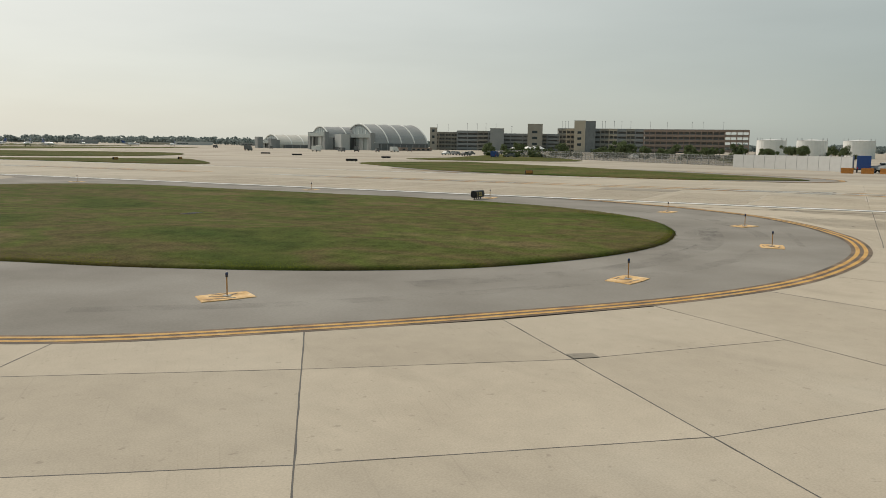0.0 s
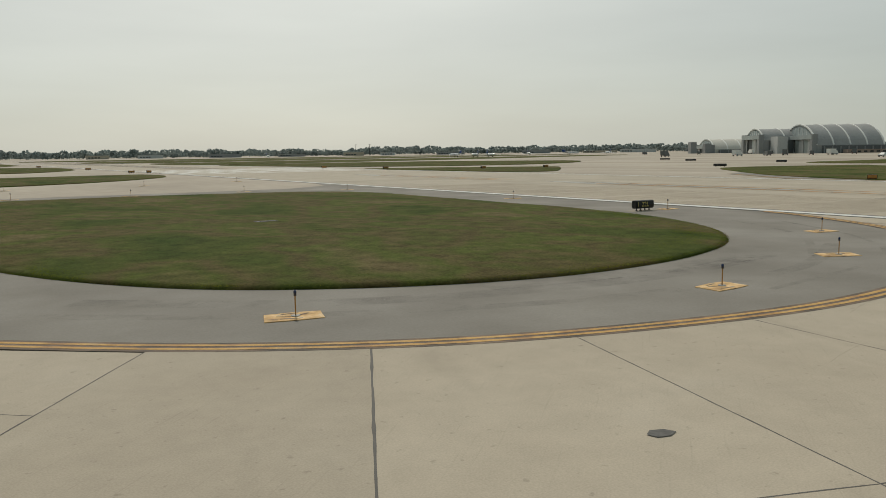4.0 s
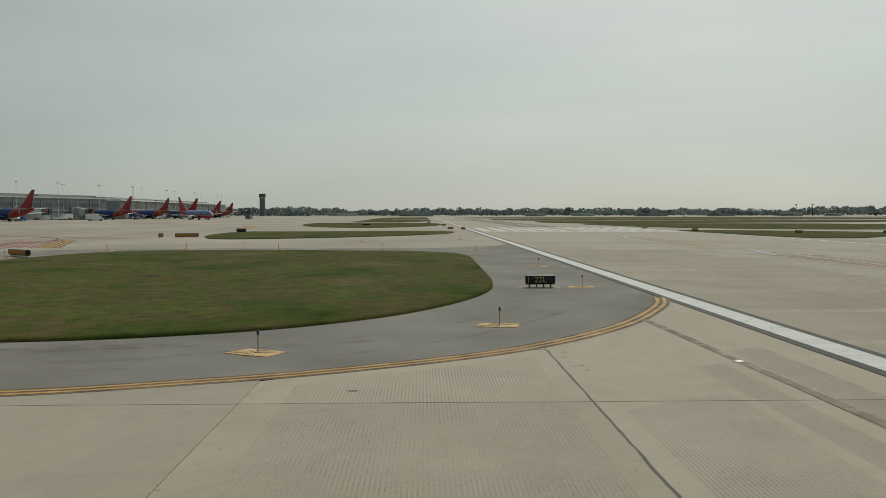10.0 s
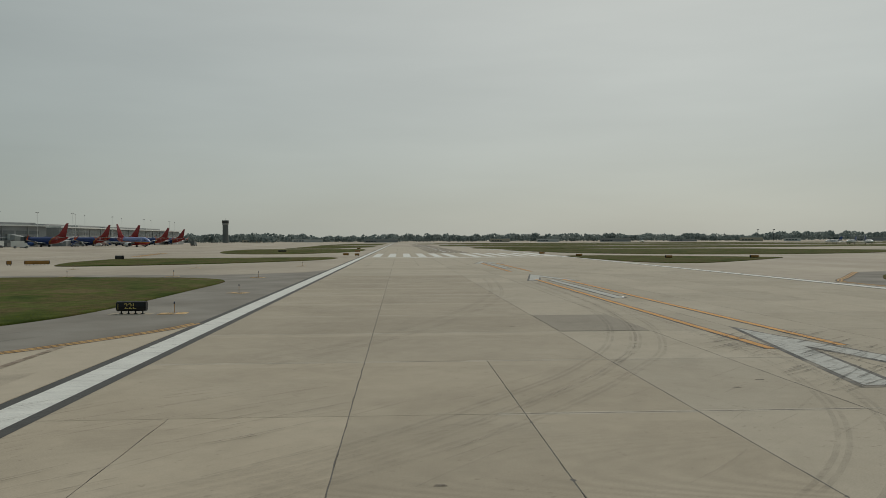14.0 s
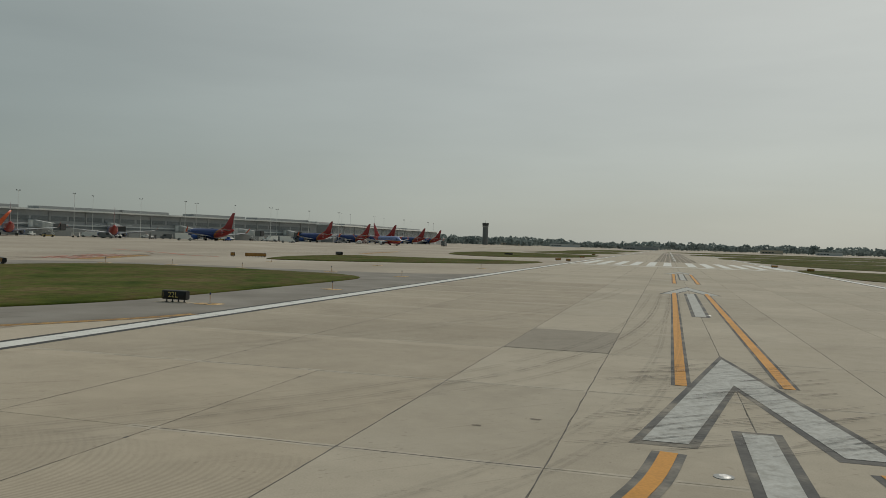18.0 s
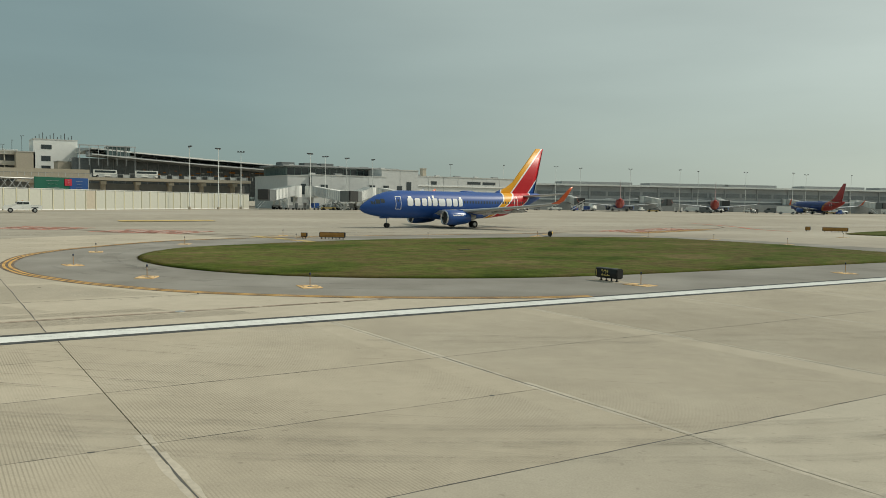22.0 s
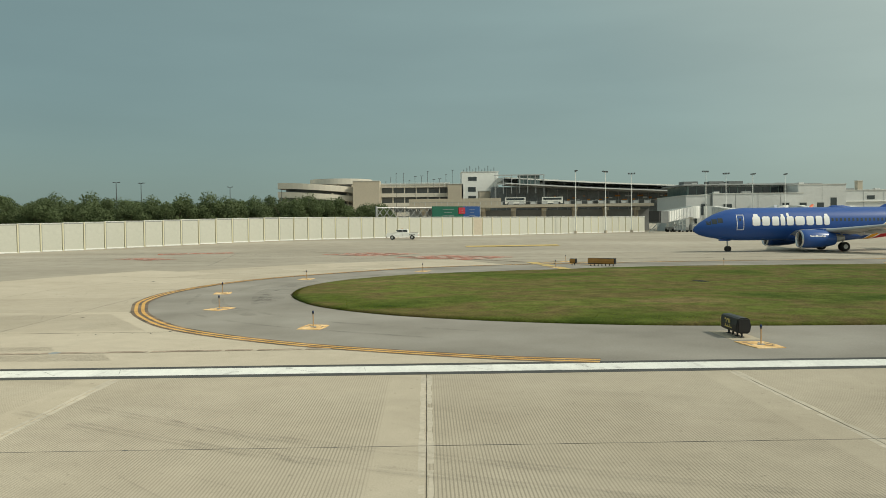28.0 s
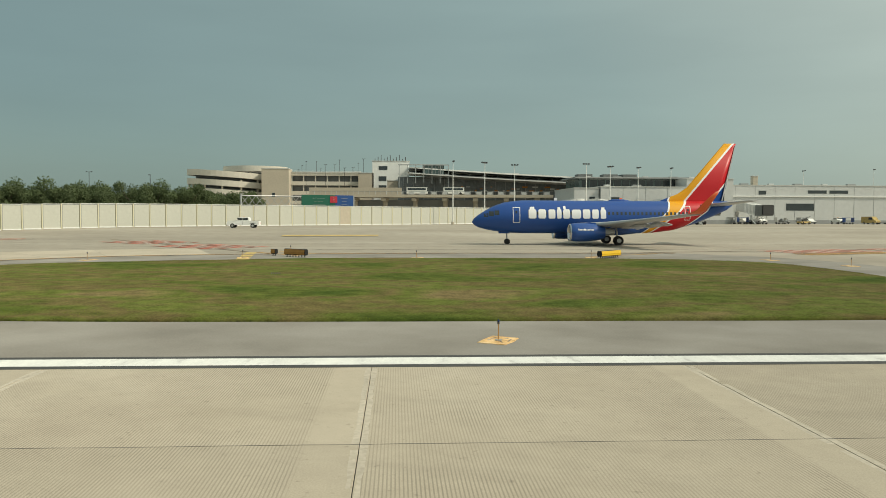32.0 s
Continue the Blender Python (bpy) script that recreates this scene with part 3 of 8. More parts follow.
while y_ < -13.6:                                 # patched cable trench, slightly askew to the slab joint
    e_ = min(-13.0, y_ + rt_.uniform(0.4, 1.5))
    w_ = rt_.uniform(0.12, 0.14)
    a_, b_ = -3.55 - 0.0255 * (y_ + 16.2), -3.55 - 0.0255 * (e_ + 16.2)
    marking("trench_patch", flat([(a_ - w_, y_), (a_ + w_, y_ + rt_.uniform(-0.04, 0.04)), (b_ + w_, e_), (b_ - w_, e_ + 0.03)], Z1), BROWN, "brown patched cable trench in the pavement")
    y_ = e_ + (rt_.uniform(0.0, 0.2) if y_ > -19 else 0.004)
# red painted surface signs on the apron: red strokes with pale unreadable lettering bars between them
for c, s, rz in (((-82.5, -17.2), (9, 10), -0.75), ((-70.0, -7.0), (9, 11), -0.75), ((-74.5, -43), (4, 8), -0.7), ((-60.5, 56.7), (6, 12), 0.34), ((-65.2, 70), (6, 12), 0.34), ((-92, -42), (4, 10), 0.3)):
    bm, bw = bmesh.new(), bmesh.new()
    ca, sa_ = math.cos(rz), math.sin(rz)
    for row in range(5):
        for k in range(6):
            u, v = (k - 2.5) * s[1] / 6, (row - 2) * s[0] / 5
            ctr = (c[0] + v * ca - u * sa_, c[1] + v * sa_ + u * ca, 0.003)
            box(bm, ctr, (s[0] / 17, s[1] / 6.05, 0.006), rz)
            if row < 4 and (k + row) % 3:
                box(bw, (ctr[0] + ca * s[0] / 10, ctr[1] + sa_ * s[0] / 10, 0.003), (s[0] / 14, s[1] / 11, 0.006), rz)
    marking("red_surface_sign", bm, REDP, "red painted surface sign, faded")
    marking("surface_sign_legend", bw, FADEDWHITE, "plain pale bars of lettering on the red surface sign")
# runway holding positions: four gold lines on a dark ground
for p_, q_ in (((-54.1, 51.5), (-63.5, 78.0)), ((-56.5, 160), (-65.0, 214))):
    marking("hold_line_border", ribbon([p_, q_], -1.35, 1.35, -0.016), EDGEDARK, "worn dark ground of the holding lines")
    for k in range(4):
        marking("hold_line", ribbon([p_, q_], -1.1 + k * 0.6, -0.78 + k * 0.6, -0.011), EDGEYEL, "worn gold holding line across the taxiway")
marking("red_guide_line", ribbon(curve_through([(-104, 116), (-90, 108), (-74, 98), (-62, 88), (-54, 85.5)], 5), -0.35, 0.35, -0.015), REDP, "thin faded red line across the apron")
bm = bmesh.new()
pts = [(-103.5 - k * 0.1, -4 + k * 1.22) for k in range(13)]
lo_ = [bm.verts.new((x, y, ground_z(x, y) + 0.03)) for x, y in pts]
hi_ = [bm.verts.new((x - 3.4, y, ground_z(x - 3.4, y) + 0.03)) for x, y in pts]
for k in range(12):
    bm.faces.new((lo_[k], lo_[k + 1], hi_[k + 1], hi_[k]))
marking("yellow_apron_patch", bm, FADED, "faded yellow painted apron patch")
for pts_, w_ in (([(-56.8, 0.4), (-50.6, 5.0)], 0.16), ([(-58.6, 2.2), (-54.2, 5.4)], 0.14), ([(-55, 38), (-49, 30)], 0.16)):
    marking("taxi_hold_stroke", ribbon(pts_, -w_, w_, -0.004), EDGEYEL, "short worn yellow stroke on the apron")
marking("apron_guide_line", ribbon(curve_through([(-112, -38), (-91, -23.8), (-77, -13.9), (-60.7, -2.6), (-57.5, -0.6)], 5), -0.2, 0.2, -0.019), EDGEDARK, "dark worn guide line beside the red surface signs")
marking("apron_guide_line", ribbon(curve_through([(-57, 37), (-60, 46), (-64.5, 66), (-66, 80), (-72, 92), (-84, 100), (-110, 104)], 5), -0.2, 0.2, -0.019), EDGEDARK, "dark worn guide line curving to the terminal")
for k in range(3):
    marking("taxi_hold_stroke", ribbon([(-56.6 + k * 4.4, -0.1 + k * 0.5), (-53.4 + k * 4.4, 0.25 + k * 0.5)], -0.5, 0.5, -0.003), FADED, "faded yellow painted block on the apron")
# long dark joints across the apron
for x_, w_ in ((-58.5, 0.10), (-64.5, 0.16), (-72, 0.08), (-80.5, 0.2), (-88, 0.12)):
    bm = ribbon([(x_ + 1.5 * math.sin(k * 0.7), -130 + k * 40.0) for k in range(11)], -w_ / 2, w_ / 2, -0.022)
    marking("apron_joint", bm, JOINT, "dark sealed joint in the apron concrete")

# ---------------------------------------------------------------- airliners
def livery(name, base, red=(0.50, 0.012, 0.02), warm=False, plain=False):
    """Aircraft paint: body colour, then gold, red and blue fields that sweep up the tail, parted by thin white lines."""
    m = bpy.data.materials.new(name)
    m.use_nodes = True
    n, l = m.node_tree.nodes, m.node_tree.links
    b = n["Principled BSDF"]
    b.inputs["Roughness"].default_value = 0.4
    b.inputs["Specular IOR Level"].default_value = 0.35
    b.inputs["Coat Weight"].default_value = 0.05
    tc, sp = n.new("ShaderNodeTexCoord"), n.new("ShaderNodeSeparateXYZ")
    l.new(tc.outputs["Object"], sp.inputs[0])

    def op(kind, a, c, clamp=False):
        k = n.new("ShaderNodeMath")
        k.operation, k.use_clamp = kind, clamp
        for i, v in enumerate((a, c)):
            if isinstance(v, (int, float)):
                k.inputs[i].default_value = v
            else:
                l.new(v, k.inputs[i])
        return k.outputs[0]
    x, z = sp.outputs[0], sp.outputs[2]
    u = op("SUBTRACT", x, op("MULTIPLY", z, 0.87))
    cur = None

    def over(prev, colour, mask):
        k = n.new("ShaderNodeMix")
        k.data_type = "RGBA"
        l.new(mask, k.inputs[0])
        if isinstance(prev, tuple):
            k.inputs[6].default_value = prev
        else:
            l.new(prev, k.inputs[6])
        k.inputs[7].default_value = (*colour, 1)
        return k.outputs[2]
    if plain:                                   # dark body, red tail with a narrow dull gold line
        cur = over((*base, 1), (0.40, 0.15, 0.04), op("GREATER_THAN", u, 18.9))
        cur = over(cur, (0.36, 0.045, 0.04), op("GREATER_THAN", u, 20.0))
    elif warm:                                  # older scheme: red belly, orange line, blue back
        side = op("ADD", z, op("MULTIPLY", x, -0.02))
        cur = over((*base, 1), (0.62, 0.25, 0.03), op("LESS_THAN", side, 2.75))
        cur = over(cur, (0.50, 0.05, 0.05), op("LESS_THAN", side, 2.4))
        cur = over(cur, (0.50, 0.05, 0.05), op("GREATER_THAN", u, 19.6))
    else:
        # each field edge: x along the body at height z, steeper on the fin than on the sides
        def edge(x4, up, down):
            dz = op("SUBTRACT", z, 4.1)
            return op("SUBTRACT", op("SUBTRACT", x, x4), op("ADD", op("MULTIPLY", op("MAXIMUM", dz, 0.0), up), op("MULTIPLY", op("MINIMUM", dz, 0.0), down)))
        gold, red_, blue_ = edge(23.75, 0.36, 1.08), edge(25.3, 0.842, 1.3), edge(28.75, 0.77, 1.35)
        cur = over((*base, 1), (0.8, 0.8, 0.8), op("GREATER_THAN", gold, -0.2))
        cur = over(cur, (0.74, 0.34, 0.012), op("GREATER_THAN", gold, 0.0))
        cur = over(cur, (0.8, 0.8, 0.8), op("GREATER_THAN", red_, -0.3))
        cur = over(cur, red, op("GREATER_THAN", red_, 0.0))
        cur = over(cur, (0.8, 0.8, 0.8), op("GREATER_THAN", blue_, -0.22))
        cur = over(cur, base, op("GREATER_THAN", blue_, 0.0))
    l.new(cur, b.inputs["Base Color"])
    return m


WINGTIP = material("winglet_orange_red", (0.60, 0.10, 0.025), 0.35, vary=0.12, scale=0.8, spec=0.5)
LIVERY = livery("blue_gold_red_livery", (0.017, 0.072, 0.28))
LIVERY_OLD = livery("faded_blue_and_red_livery", (0.16, 0.21, 0.42), warm=True)
LIVERY_PLAIN = livery("dark_blue_and_dull_red_livery", (0.03, 0.06, 0.20), plain=True)
STATIONS = [(0.0, 2.72, 0.06, 0.06), (0.25, 2.74, 0.42, 0.40), (0.8, 2.82, 0.82, 0.78), (1.7, 2.98, 1.18, 1.18), (2.6, 3.14, 1.44, 1.50), (4.0, 3.28, 1.74, 1.84),
            (6.0, 3.35, 1.88, 2.0), (12, 3.35, 1.88, 2.0), (18, 3.35, 1.88, 2.0), (21.8, 3.37, 1.88, 1.98), (24.7, 3.55, 1.76, 1.8), (27.4, 3.95, 1.38, 1.42),
            (29.7, 4.42, 0.95, 0.98), (31.5, 4.8, 0.52, 0.55), (32.15, 4.94, 0.2, 0.22)]


def body_y(x, z):
    """Half width of the fuselage skin at a station and height."""
    for a, b in zip(STATIONS, STATIONS[1:]):
        if a[0] <= x <= b[0]:
            t = (x - a[0]) / (b[0] - a[0])
            zc, rw, rh = (a[i] + (b[i] - a[i]) * t for i in (1, 2, 3))
            return rw * math.sqrt(max(0.0, 1 - ((z - zc) / rh) ** 2))
    return 0.0


def skin_patch(bm, x0, x1, z0, z1, side, lift=0.012, nz=3):
    """A patch that follows the fuselage side."""
    rows = []
    for i in range(nz + 1):
        z = z0 + (z1 - z0) * i / nz
        rows.append([bm.verts.new((x, side * (body_y(x, z) + lift), z)) for x in (x0, x1)])
    for a, b in zip(rows, rows[1:]):
        q = (a[0], a[1], b[1], b[0])
        bm.faces.new(q if side < 0 else q[::-1])


def aerofoil(chord, thick, n=7):
    up = [(chord * t, thick * chord * 2.6 * (math.sqrt(t) - t) * (1 - 0.3 * t)) for t in [(i / n) ** 1.6 for i in range(n + 1)]]
    return up + [(x, -0.55 * z) for x, z in up[-2:0:-1]]


def airliner(m, label, paint, lettering=True, group=""):
    root = thing("airliner", label, "airplane", m, group)
    bm = bmesh.new()
    loft(bm, [[(x, rw * math.cos(a), zc + rh * math.sin(a)) for a in [2 * math.pi * k / 28 for k in range(28)]] for x, zc, rw, rh in STATIONS])
    body = part("fuselage", bm, paint, root, smooth=True)
    # fairing under the wing
    bm = bmesh.new()
    loft(bm, [[(x, r * 1.9 * math.cos(a), 2.0 + r * 0.85 * math.sin(a)) for a in [2 * math.pi * k / 16 for k in range(16)]] for x, r in ((10.4, 0.3), (11.6, 0.85), (14, 1.05), (18, 1.05), (20, 0.8), (21.4, 0.25))])
    part("wing_fairing", bm, paint, root, smooth=True)
    for s in (-1, 1):
        bm = bmesh.new()
        secs = [(1.2, 11.2, 7.8, 2.05, 0.13), (5.6, 14.3, 4.6, 2.5, 0.12), (11, 17.2, 3.1, 3.05, 0.11), (16.6, 20.4, 1.7, 3.7, 0.10)]
        loft(bm, [[(x0 + px, s * y, z + pz) for px, pz in aerofoil(c, th)] for y, x0, c, z, th in secs])
        wing = part("wing", bm, AIRGREY, root, "light grey swept wing", smooth=True)
        bm = bmesh.new()
        loft(bm, [[(x0 + px, s * (y + pz), z) for px, pz in aerofoil(c, 0.08)] for y, x0, c, z in ((16.6, 20.5, 1.5, 3.72), (17.1, 21.3, 1.1, 4.15), (17.5, 22.5, 0.68, 5.5), (17.65, 23.1, 0.36, 6.05))])
        part("winglet", bm, WINGTIP, wing, "red and gold upswept winglet", smooth=True)
        for y, x0 in ((3.4, 17.6), (7.2, 18.6), (9.8, 19.6)):
            bm = bmesh.new()
            loft(bm, [[(x, s * y + r * math.cos(a), z + 1.3 * r * math.sin(a)) for a in [2 * math.pi * k / 8 for k in range(8)]]
                      for x, r, z in ((x0 - 1.2, 0.05, 2.3), (x0, 0.22, 2.1 + y * 0.06), (x0 + 1.2, 0.16, 2.0 + y * 0.06), (x0 + 1.8, 0.03, 1.95 + y * 0.06))])
            part("flap_fairing", bm, AIRGREY, wing, smooth=True)
        bm = bmesh.new()
        for y0, y1, xa, xb in ((2.0, 5.4, 18.85, 18.95), (5.9, 11.2, 18.9, 20.2)):
            vs = [bm.verts.new(p) for p in ((xa - 0.2, s * y0, 2.1 + y0 * 0.07), (xb - 0.2, s * y1, 2.1 + y1 * 0.07), (xb + 0.75, s * y1, 1.75 + y1 * 0.07), (xa + 0.9, s * y0, 1.68 + y0 * 0.07))]
            bm.faces.new(vs if s > 0 else vs[::-1])
        bmesh.ops.solidify(bm, geom=bm.faces[:], thickness=0.08)
        part("flap", bm, AIRGREY, wing, "lowered grey trailing-edge flaps")
        # engine
        prof = [(10.9, 0.90), (11.0, 1.02), (11.6, 1.12), (12.8, 1.12), (14.2, 0.98), (15.0, 0.78)]
        bm = bmesh.new()
        rings = [[(x, s * 4.83 + r * math.cos(a), 1.55 + (r if math.sin(a) > -0.75 else r * 0.93) * math.sin(a)) for a in [2 * math.pi * k / 24 for k in range(24)]] for x, r in prof]
        loft(bm, rings, cap=False)
        eng = part("engine_nacelle", bm, AIRWHITE if paint is LIVERY_OLD else BLUEP, root, smooth=True)
        bm = bmesh.new()
        loft(bm, [[(x, s * 4.83 + r * math.cos(a), 1.55 + r * math.sin(a)) for a in [2 * math.pi * k / 24 for k in range(24)]] for x, r in ((11.3, 0.8), (11.0, 0.84), (10.86, 0.9), (10.86, 0.97), (11.02, 1.03))], cap=False)
        part("intake_lip", bm, CHROME, eng, "bare metal intake lip", smooth=True)
        bm = bmesh.new()
        bar(bm, (11.35, s * 4.83, 1.55), (11.45, s * 4.83, 1.55), 0.86, n=24)
        bar(bm, (11.0, s * 4.83, 1.55), (11.36, s * 4.83, 1.55), 0.03, n=10, r1=0.26)
        part("fan", bm, DARK, eng, "dark engine fan")
        part("exhaust", ROD((14.3, s * 4.83, 1.6), (16.2, s * 4.83, 1.62), 0.62, 16, 0.32), STEEL, eng, "bare metal exhaust cone")
        bm = bmesh.new()
        loft(bm, [[(11.6 + 0.3, s * 4.83 + d, 2.5), (15.6, s * 4.83 + d, 2.1), (16.5, s * 4.83 + d, 2.5), (13.2, s * 4.83 + d, 2.75)] for d in (-0.14, 0.14)])
        part("pylon", bm, paint, eng)
        if lettering:
            bm = bmesh.new()
            for k in range(12):
                a0 = 11.75 + k * 0.155
                hgt = 0.2 if k in (0, 4, 5, 9) else 0.14
                rr = 1.135
                vs = []
                for z_ in (1.82, 1.82 + hgt):
                    for x_ in (a0, a0 + 0.11):
                        vs.append(bm.verts.new((x_, s * (4.83 + math.sqrt(rr * rr - (z_ - 1.55) ** 2)), z_)))
                f_ = (vs[0], vs[1], vs[3], vs[2])
                bm.faces.new(f_ if s < 0 else f_[::-1])
            part("nacelle_wordmark", bm, AIRWHITE, eng, "row of plain white marks")
        # tailplane
        bm = bmesh.new()
        loft(bm, [[(x0 + px, s * y, z + pz) for px, pz in aerofoil(c, 0.09)] for y, x0, c, z in ((0.5, 27.5, 3.7, 4.75), (7.1, 31.2, 1.4, 5.35))])
        part("tailplane", bm, AIRGREY, root, smooth=True)
        # main gear
        leg = part("main_gear_leg", ROD((17.2, s * 2.86, 0.55), (17.0, s * 2.7, 2.2), 0.11, 8), STEEL, root)
        for dy in (-0.24, 0.24):
            bm = bmesh.new()
            loft(bm, [[(17.25 + r * math.cos(a), s * 2.86 + dy + w, 0.565 + r * math.sin(a)) for a in [2 * math.pi * k / 20 for k in range(20)]] for w, r in ((-0.18, 0.46), (-0.14, 0.55), (0.14, 0.55), (0.18, 0.46))])
            wh = part("main_wheel", bm, RUBBER, leg, "black tyre")
        part("wheel_hub", ROD((17.25, s * 2.86 - 0.44, 0.565), (17.25, s * 2.86 + 0.44, 0.565), 0.27, 12), STEEL, leg, "pale metal wheel hub")
        # cabin windows, doors, flight deck windows
        if lettering:
            for k in range(42):
                bm = bmesh.new()
                skin_patch(bm, 6.6 + k * 0.508, 6.84 + k * 0.508, 3.62, 3.98, s, 0.01, 2)
                part("cabin_window", bm, GLASSD, body)
        else:
            bm = bmesh.new()
            for k in range(42):
                skin_patch(bm, 6.6 + k * 0.508, 6.84 + k * 0.508, 3.62, 3.98, s, 0.01, 2)
            tagged(part("window_row", bm, GLASSD, body, "row of small dark cabin windows"), kind="stuff")
        for xd, z0, z1, w in ((4.75, 2.65, 4.5, 0.86), (25.75, 3.0, 4.75, 0.74)):
            bm = bmesh.new()
            skin_patch(bm, xd, xd + w, z0, z1, s, 0.010, 5)
            d_ = part("cabin_door", bm, paint, body)
            bm = bmesh.new()
            for a, b, c, d in ((xd, xd + w, z0, z0 + 0.07), (xd, xd + w, z1 - 0.07, z1), (xd, xd + 0.07, z0, z1), (xd + w - 0.07, xd + w, z0, z1)):
                skin_patch(bm, a, b, c, d, s, 0.018, 5)
            part("door_outline", bm, AIRWHITE, d_, "thin white door outline")
            bm = bmesh.new()
            skin_patch(bm, xd + 0.3, xd + 0.52, z0 + 1.1, z0 + 1.4, s, 0.02, 2)
            part("door_window", bm, GLASSD, d_, "small dark door window")
        bm = bmesh.new()
        for x0, x1, z0, z1 in ((1.35, 1.85, 3.32, 3.78), (1.95, 2.5, 3.42, 4.0), (2.6, 3.15, 3.55, 4.1)):
            skin_patch(bm, x0, x1, z0, z1, s, 0.012, 3)
        part("flight_deck_window", bm, GLASSD, body, "dark flight deck side windows")
        if lettering:
            # plain white blocks for the wordmark: position, width, top
            for x0, w, top in ((6.62, 1.02, 4.56), (7.8, 1.0, 4.27), (9.02, 0.9, 4.25), (10.04, 0.6, 4.52), (10.8, 0.9, 4.68), (11.84, 1.22, 4.25), (13.18, 0.98, 4.27), (14.32, 0.86, 4.27), (15.34, 0.72, 4.52)):
                bm = bmesh.new()
                zb, body_top = 3.16, min(top, 4.28)
                skin_patch(bm, x0, x0 + w * 0.92, zb + 0.1, body_top - 0.1, s, 0.024, 5)
                skin_patch(bm, x0 + w * 0.1, x0 + w * 0.82, zb, zb + 0.1, s, 0.024, 1)
                skin_patch(bm, x0 + w * 0.1, x0 + w * 0.82, body_top - 0.1, body_top, s, 0.024, 1)
                if top > 4.6:
                    skin_patch(bm, x0 + w * 0.04, x0 + w * 0.36, body_top, top, s, 0.024, 3)
                elif top > 4.3:
                    skin_patch(bm, x0 + w * 0.16, x0 + w * 0.7, body_top, top, s, 0.024, 3)
                part("wordmark_block", bm, AIRWHITE, body, "plain white block shape")
    # fin
    bm = bmesh.new()
    loft(bm, [[(x0 + px, pz, z) for px, pz in aerofoil(c, th)] for z, x0, c, th in ((4.9, 22.4, 8.5, 0.05), (5.5, 23.4, 7.6, 0.055), (6.2, 25.3, 5.85, 0.07), (7.0, 26.45, 4.95, 0.08), (12.45, 31.05, 1.5, 0.08))])
    fin = part("fin", bm, paint, root, smooth=True)
    bm = bmesh.new()
    loft(bm, [[(x0, -w, z), (x1, -w * 0.3, z), (x1, w * 0.3, z), (x0, w, z)] for z, x0, x1, w in ((5.4, 30.85, 31.0, 0.12), (12.2, 32.42, 32.5, 0.05))])
    part("rudder_edge", bm, AIRGREY, fin)
    leg = part("nose_gear_leg", ROD((4.3, 0, 0.4), (4.2, 0, 1.8), 0.09, 8), STEEL, root)
    for dy in (-0.2, 0.2):
        part("nose_wheel", ROD((4.3, dy - 0.1, 0.345), (4.3, dy + 0.1, 0.345), 0.345, 18), RUBBER, leg, "black tyre")
    part("nose_gear_door", B((3.9, 0.0, 1.5), (1.3, 0.5, 0.35)), paint, root)
    bm = bmesh.new()
    loft(bm, [[(x, 0.22 * math.cos(a) * r, 5.33 + 0.22 * r * math.sin(a)) for a in [2 * math.pi * k / 10 for k in range(10)]] for x, r in ((16.6, 0.1), (17.2, 1), (18.6, 1), (19.6, 0.1))])
    part("antenna_dome", bm, paint, root, smooth=True)
    part("blade_antenna", B((10.2, 0, 5.5), (0.35, 0.04, 0.35)), AIRWHITE, root)
    return root


airliner(pose(-78.0, 22.6, 0, 0, 0, 90), "deep blue narrow-body airliner with red and gold tail on the apron", LIVERY)
PARKED = airliner(pose(-193.3, 288.4, 1.0, 0, 0, -18), "dark blue parked airliner with dull red tail, nose to the terminal", LIVERY_PLAIN, False, "airliners parked at the terminal")


def parked(nx, ny, aft):
    """aft: degrees of the direction in which the tail points."""
    copy_thing(PARKED, pose(nx, ny, 1.0, 0, 0, aft))


for tx, ty, aft in ((-262, 174, -15), (-212, 205, -44), (-195, 241, -50), (-166.6, 395, -20), (-162, 444, -22), (-148, 454, -22), (-158.5, 553, -22), (-168, 632, -22)):
    a = radians(aft)
    parked(tx - 32 * math.cos(a), ty - 32 * math.sin(a), aft)
airliner(pose(-120, 381, 0.6, 0, 0, 138), "pale blue airliner with red belly and tail taxiing past the terminal", LIVERY_OLD, False)


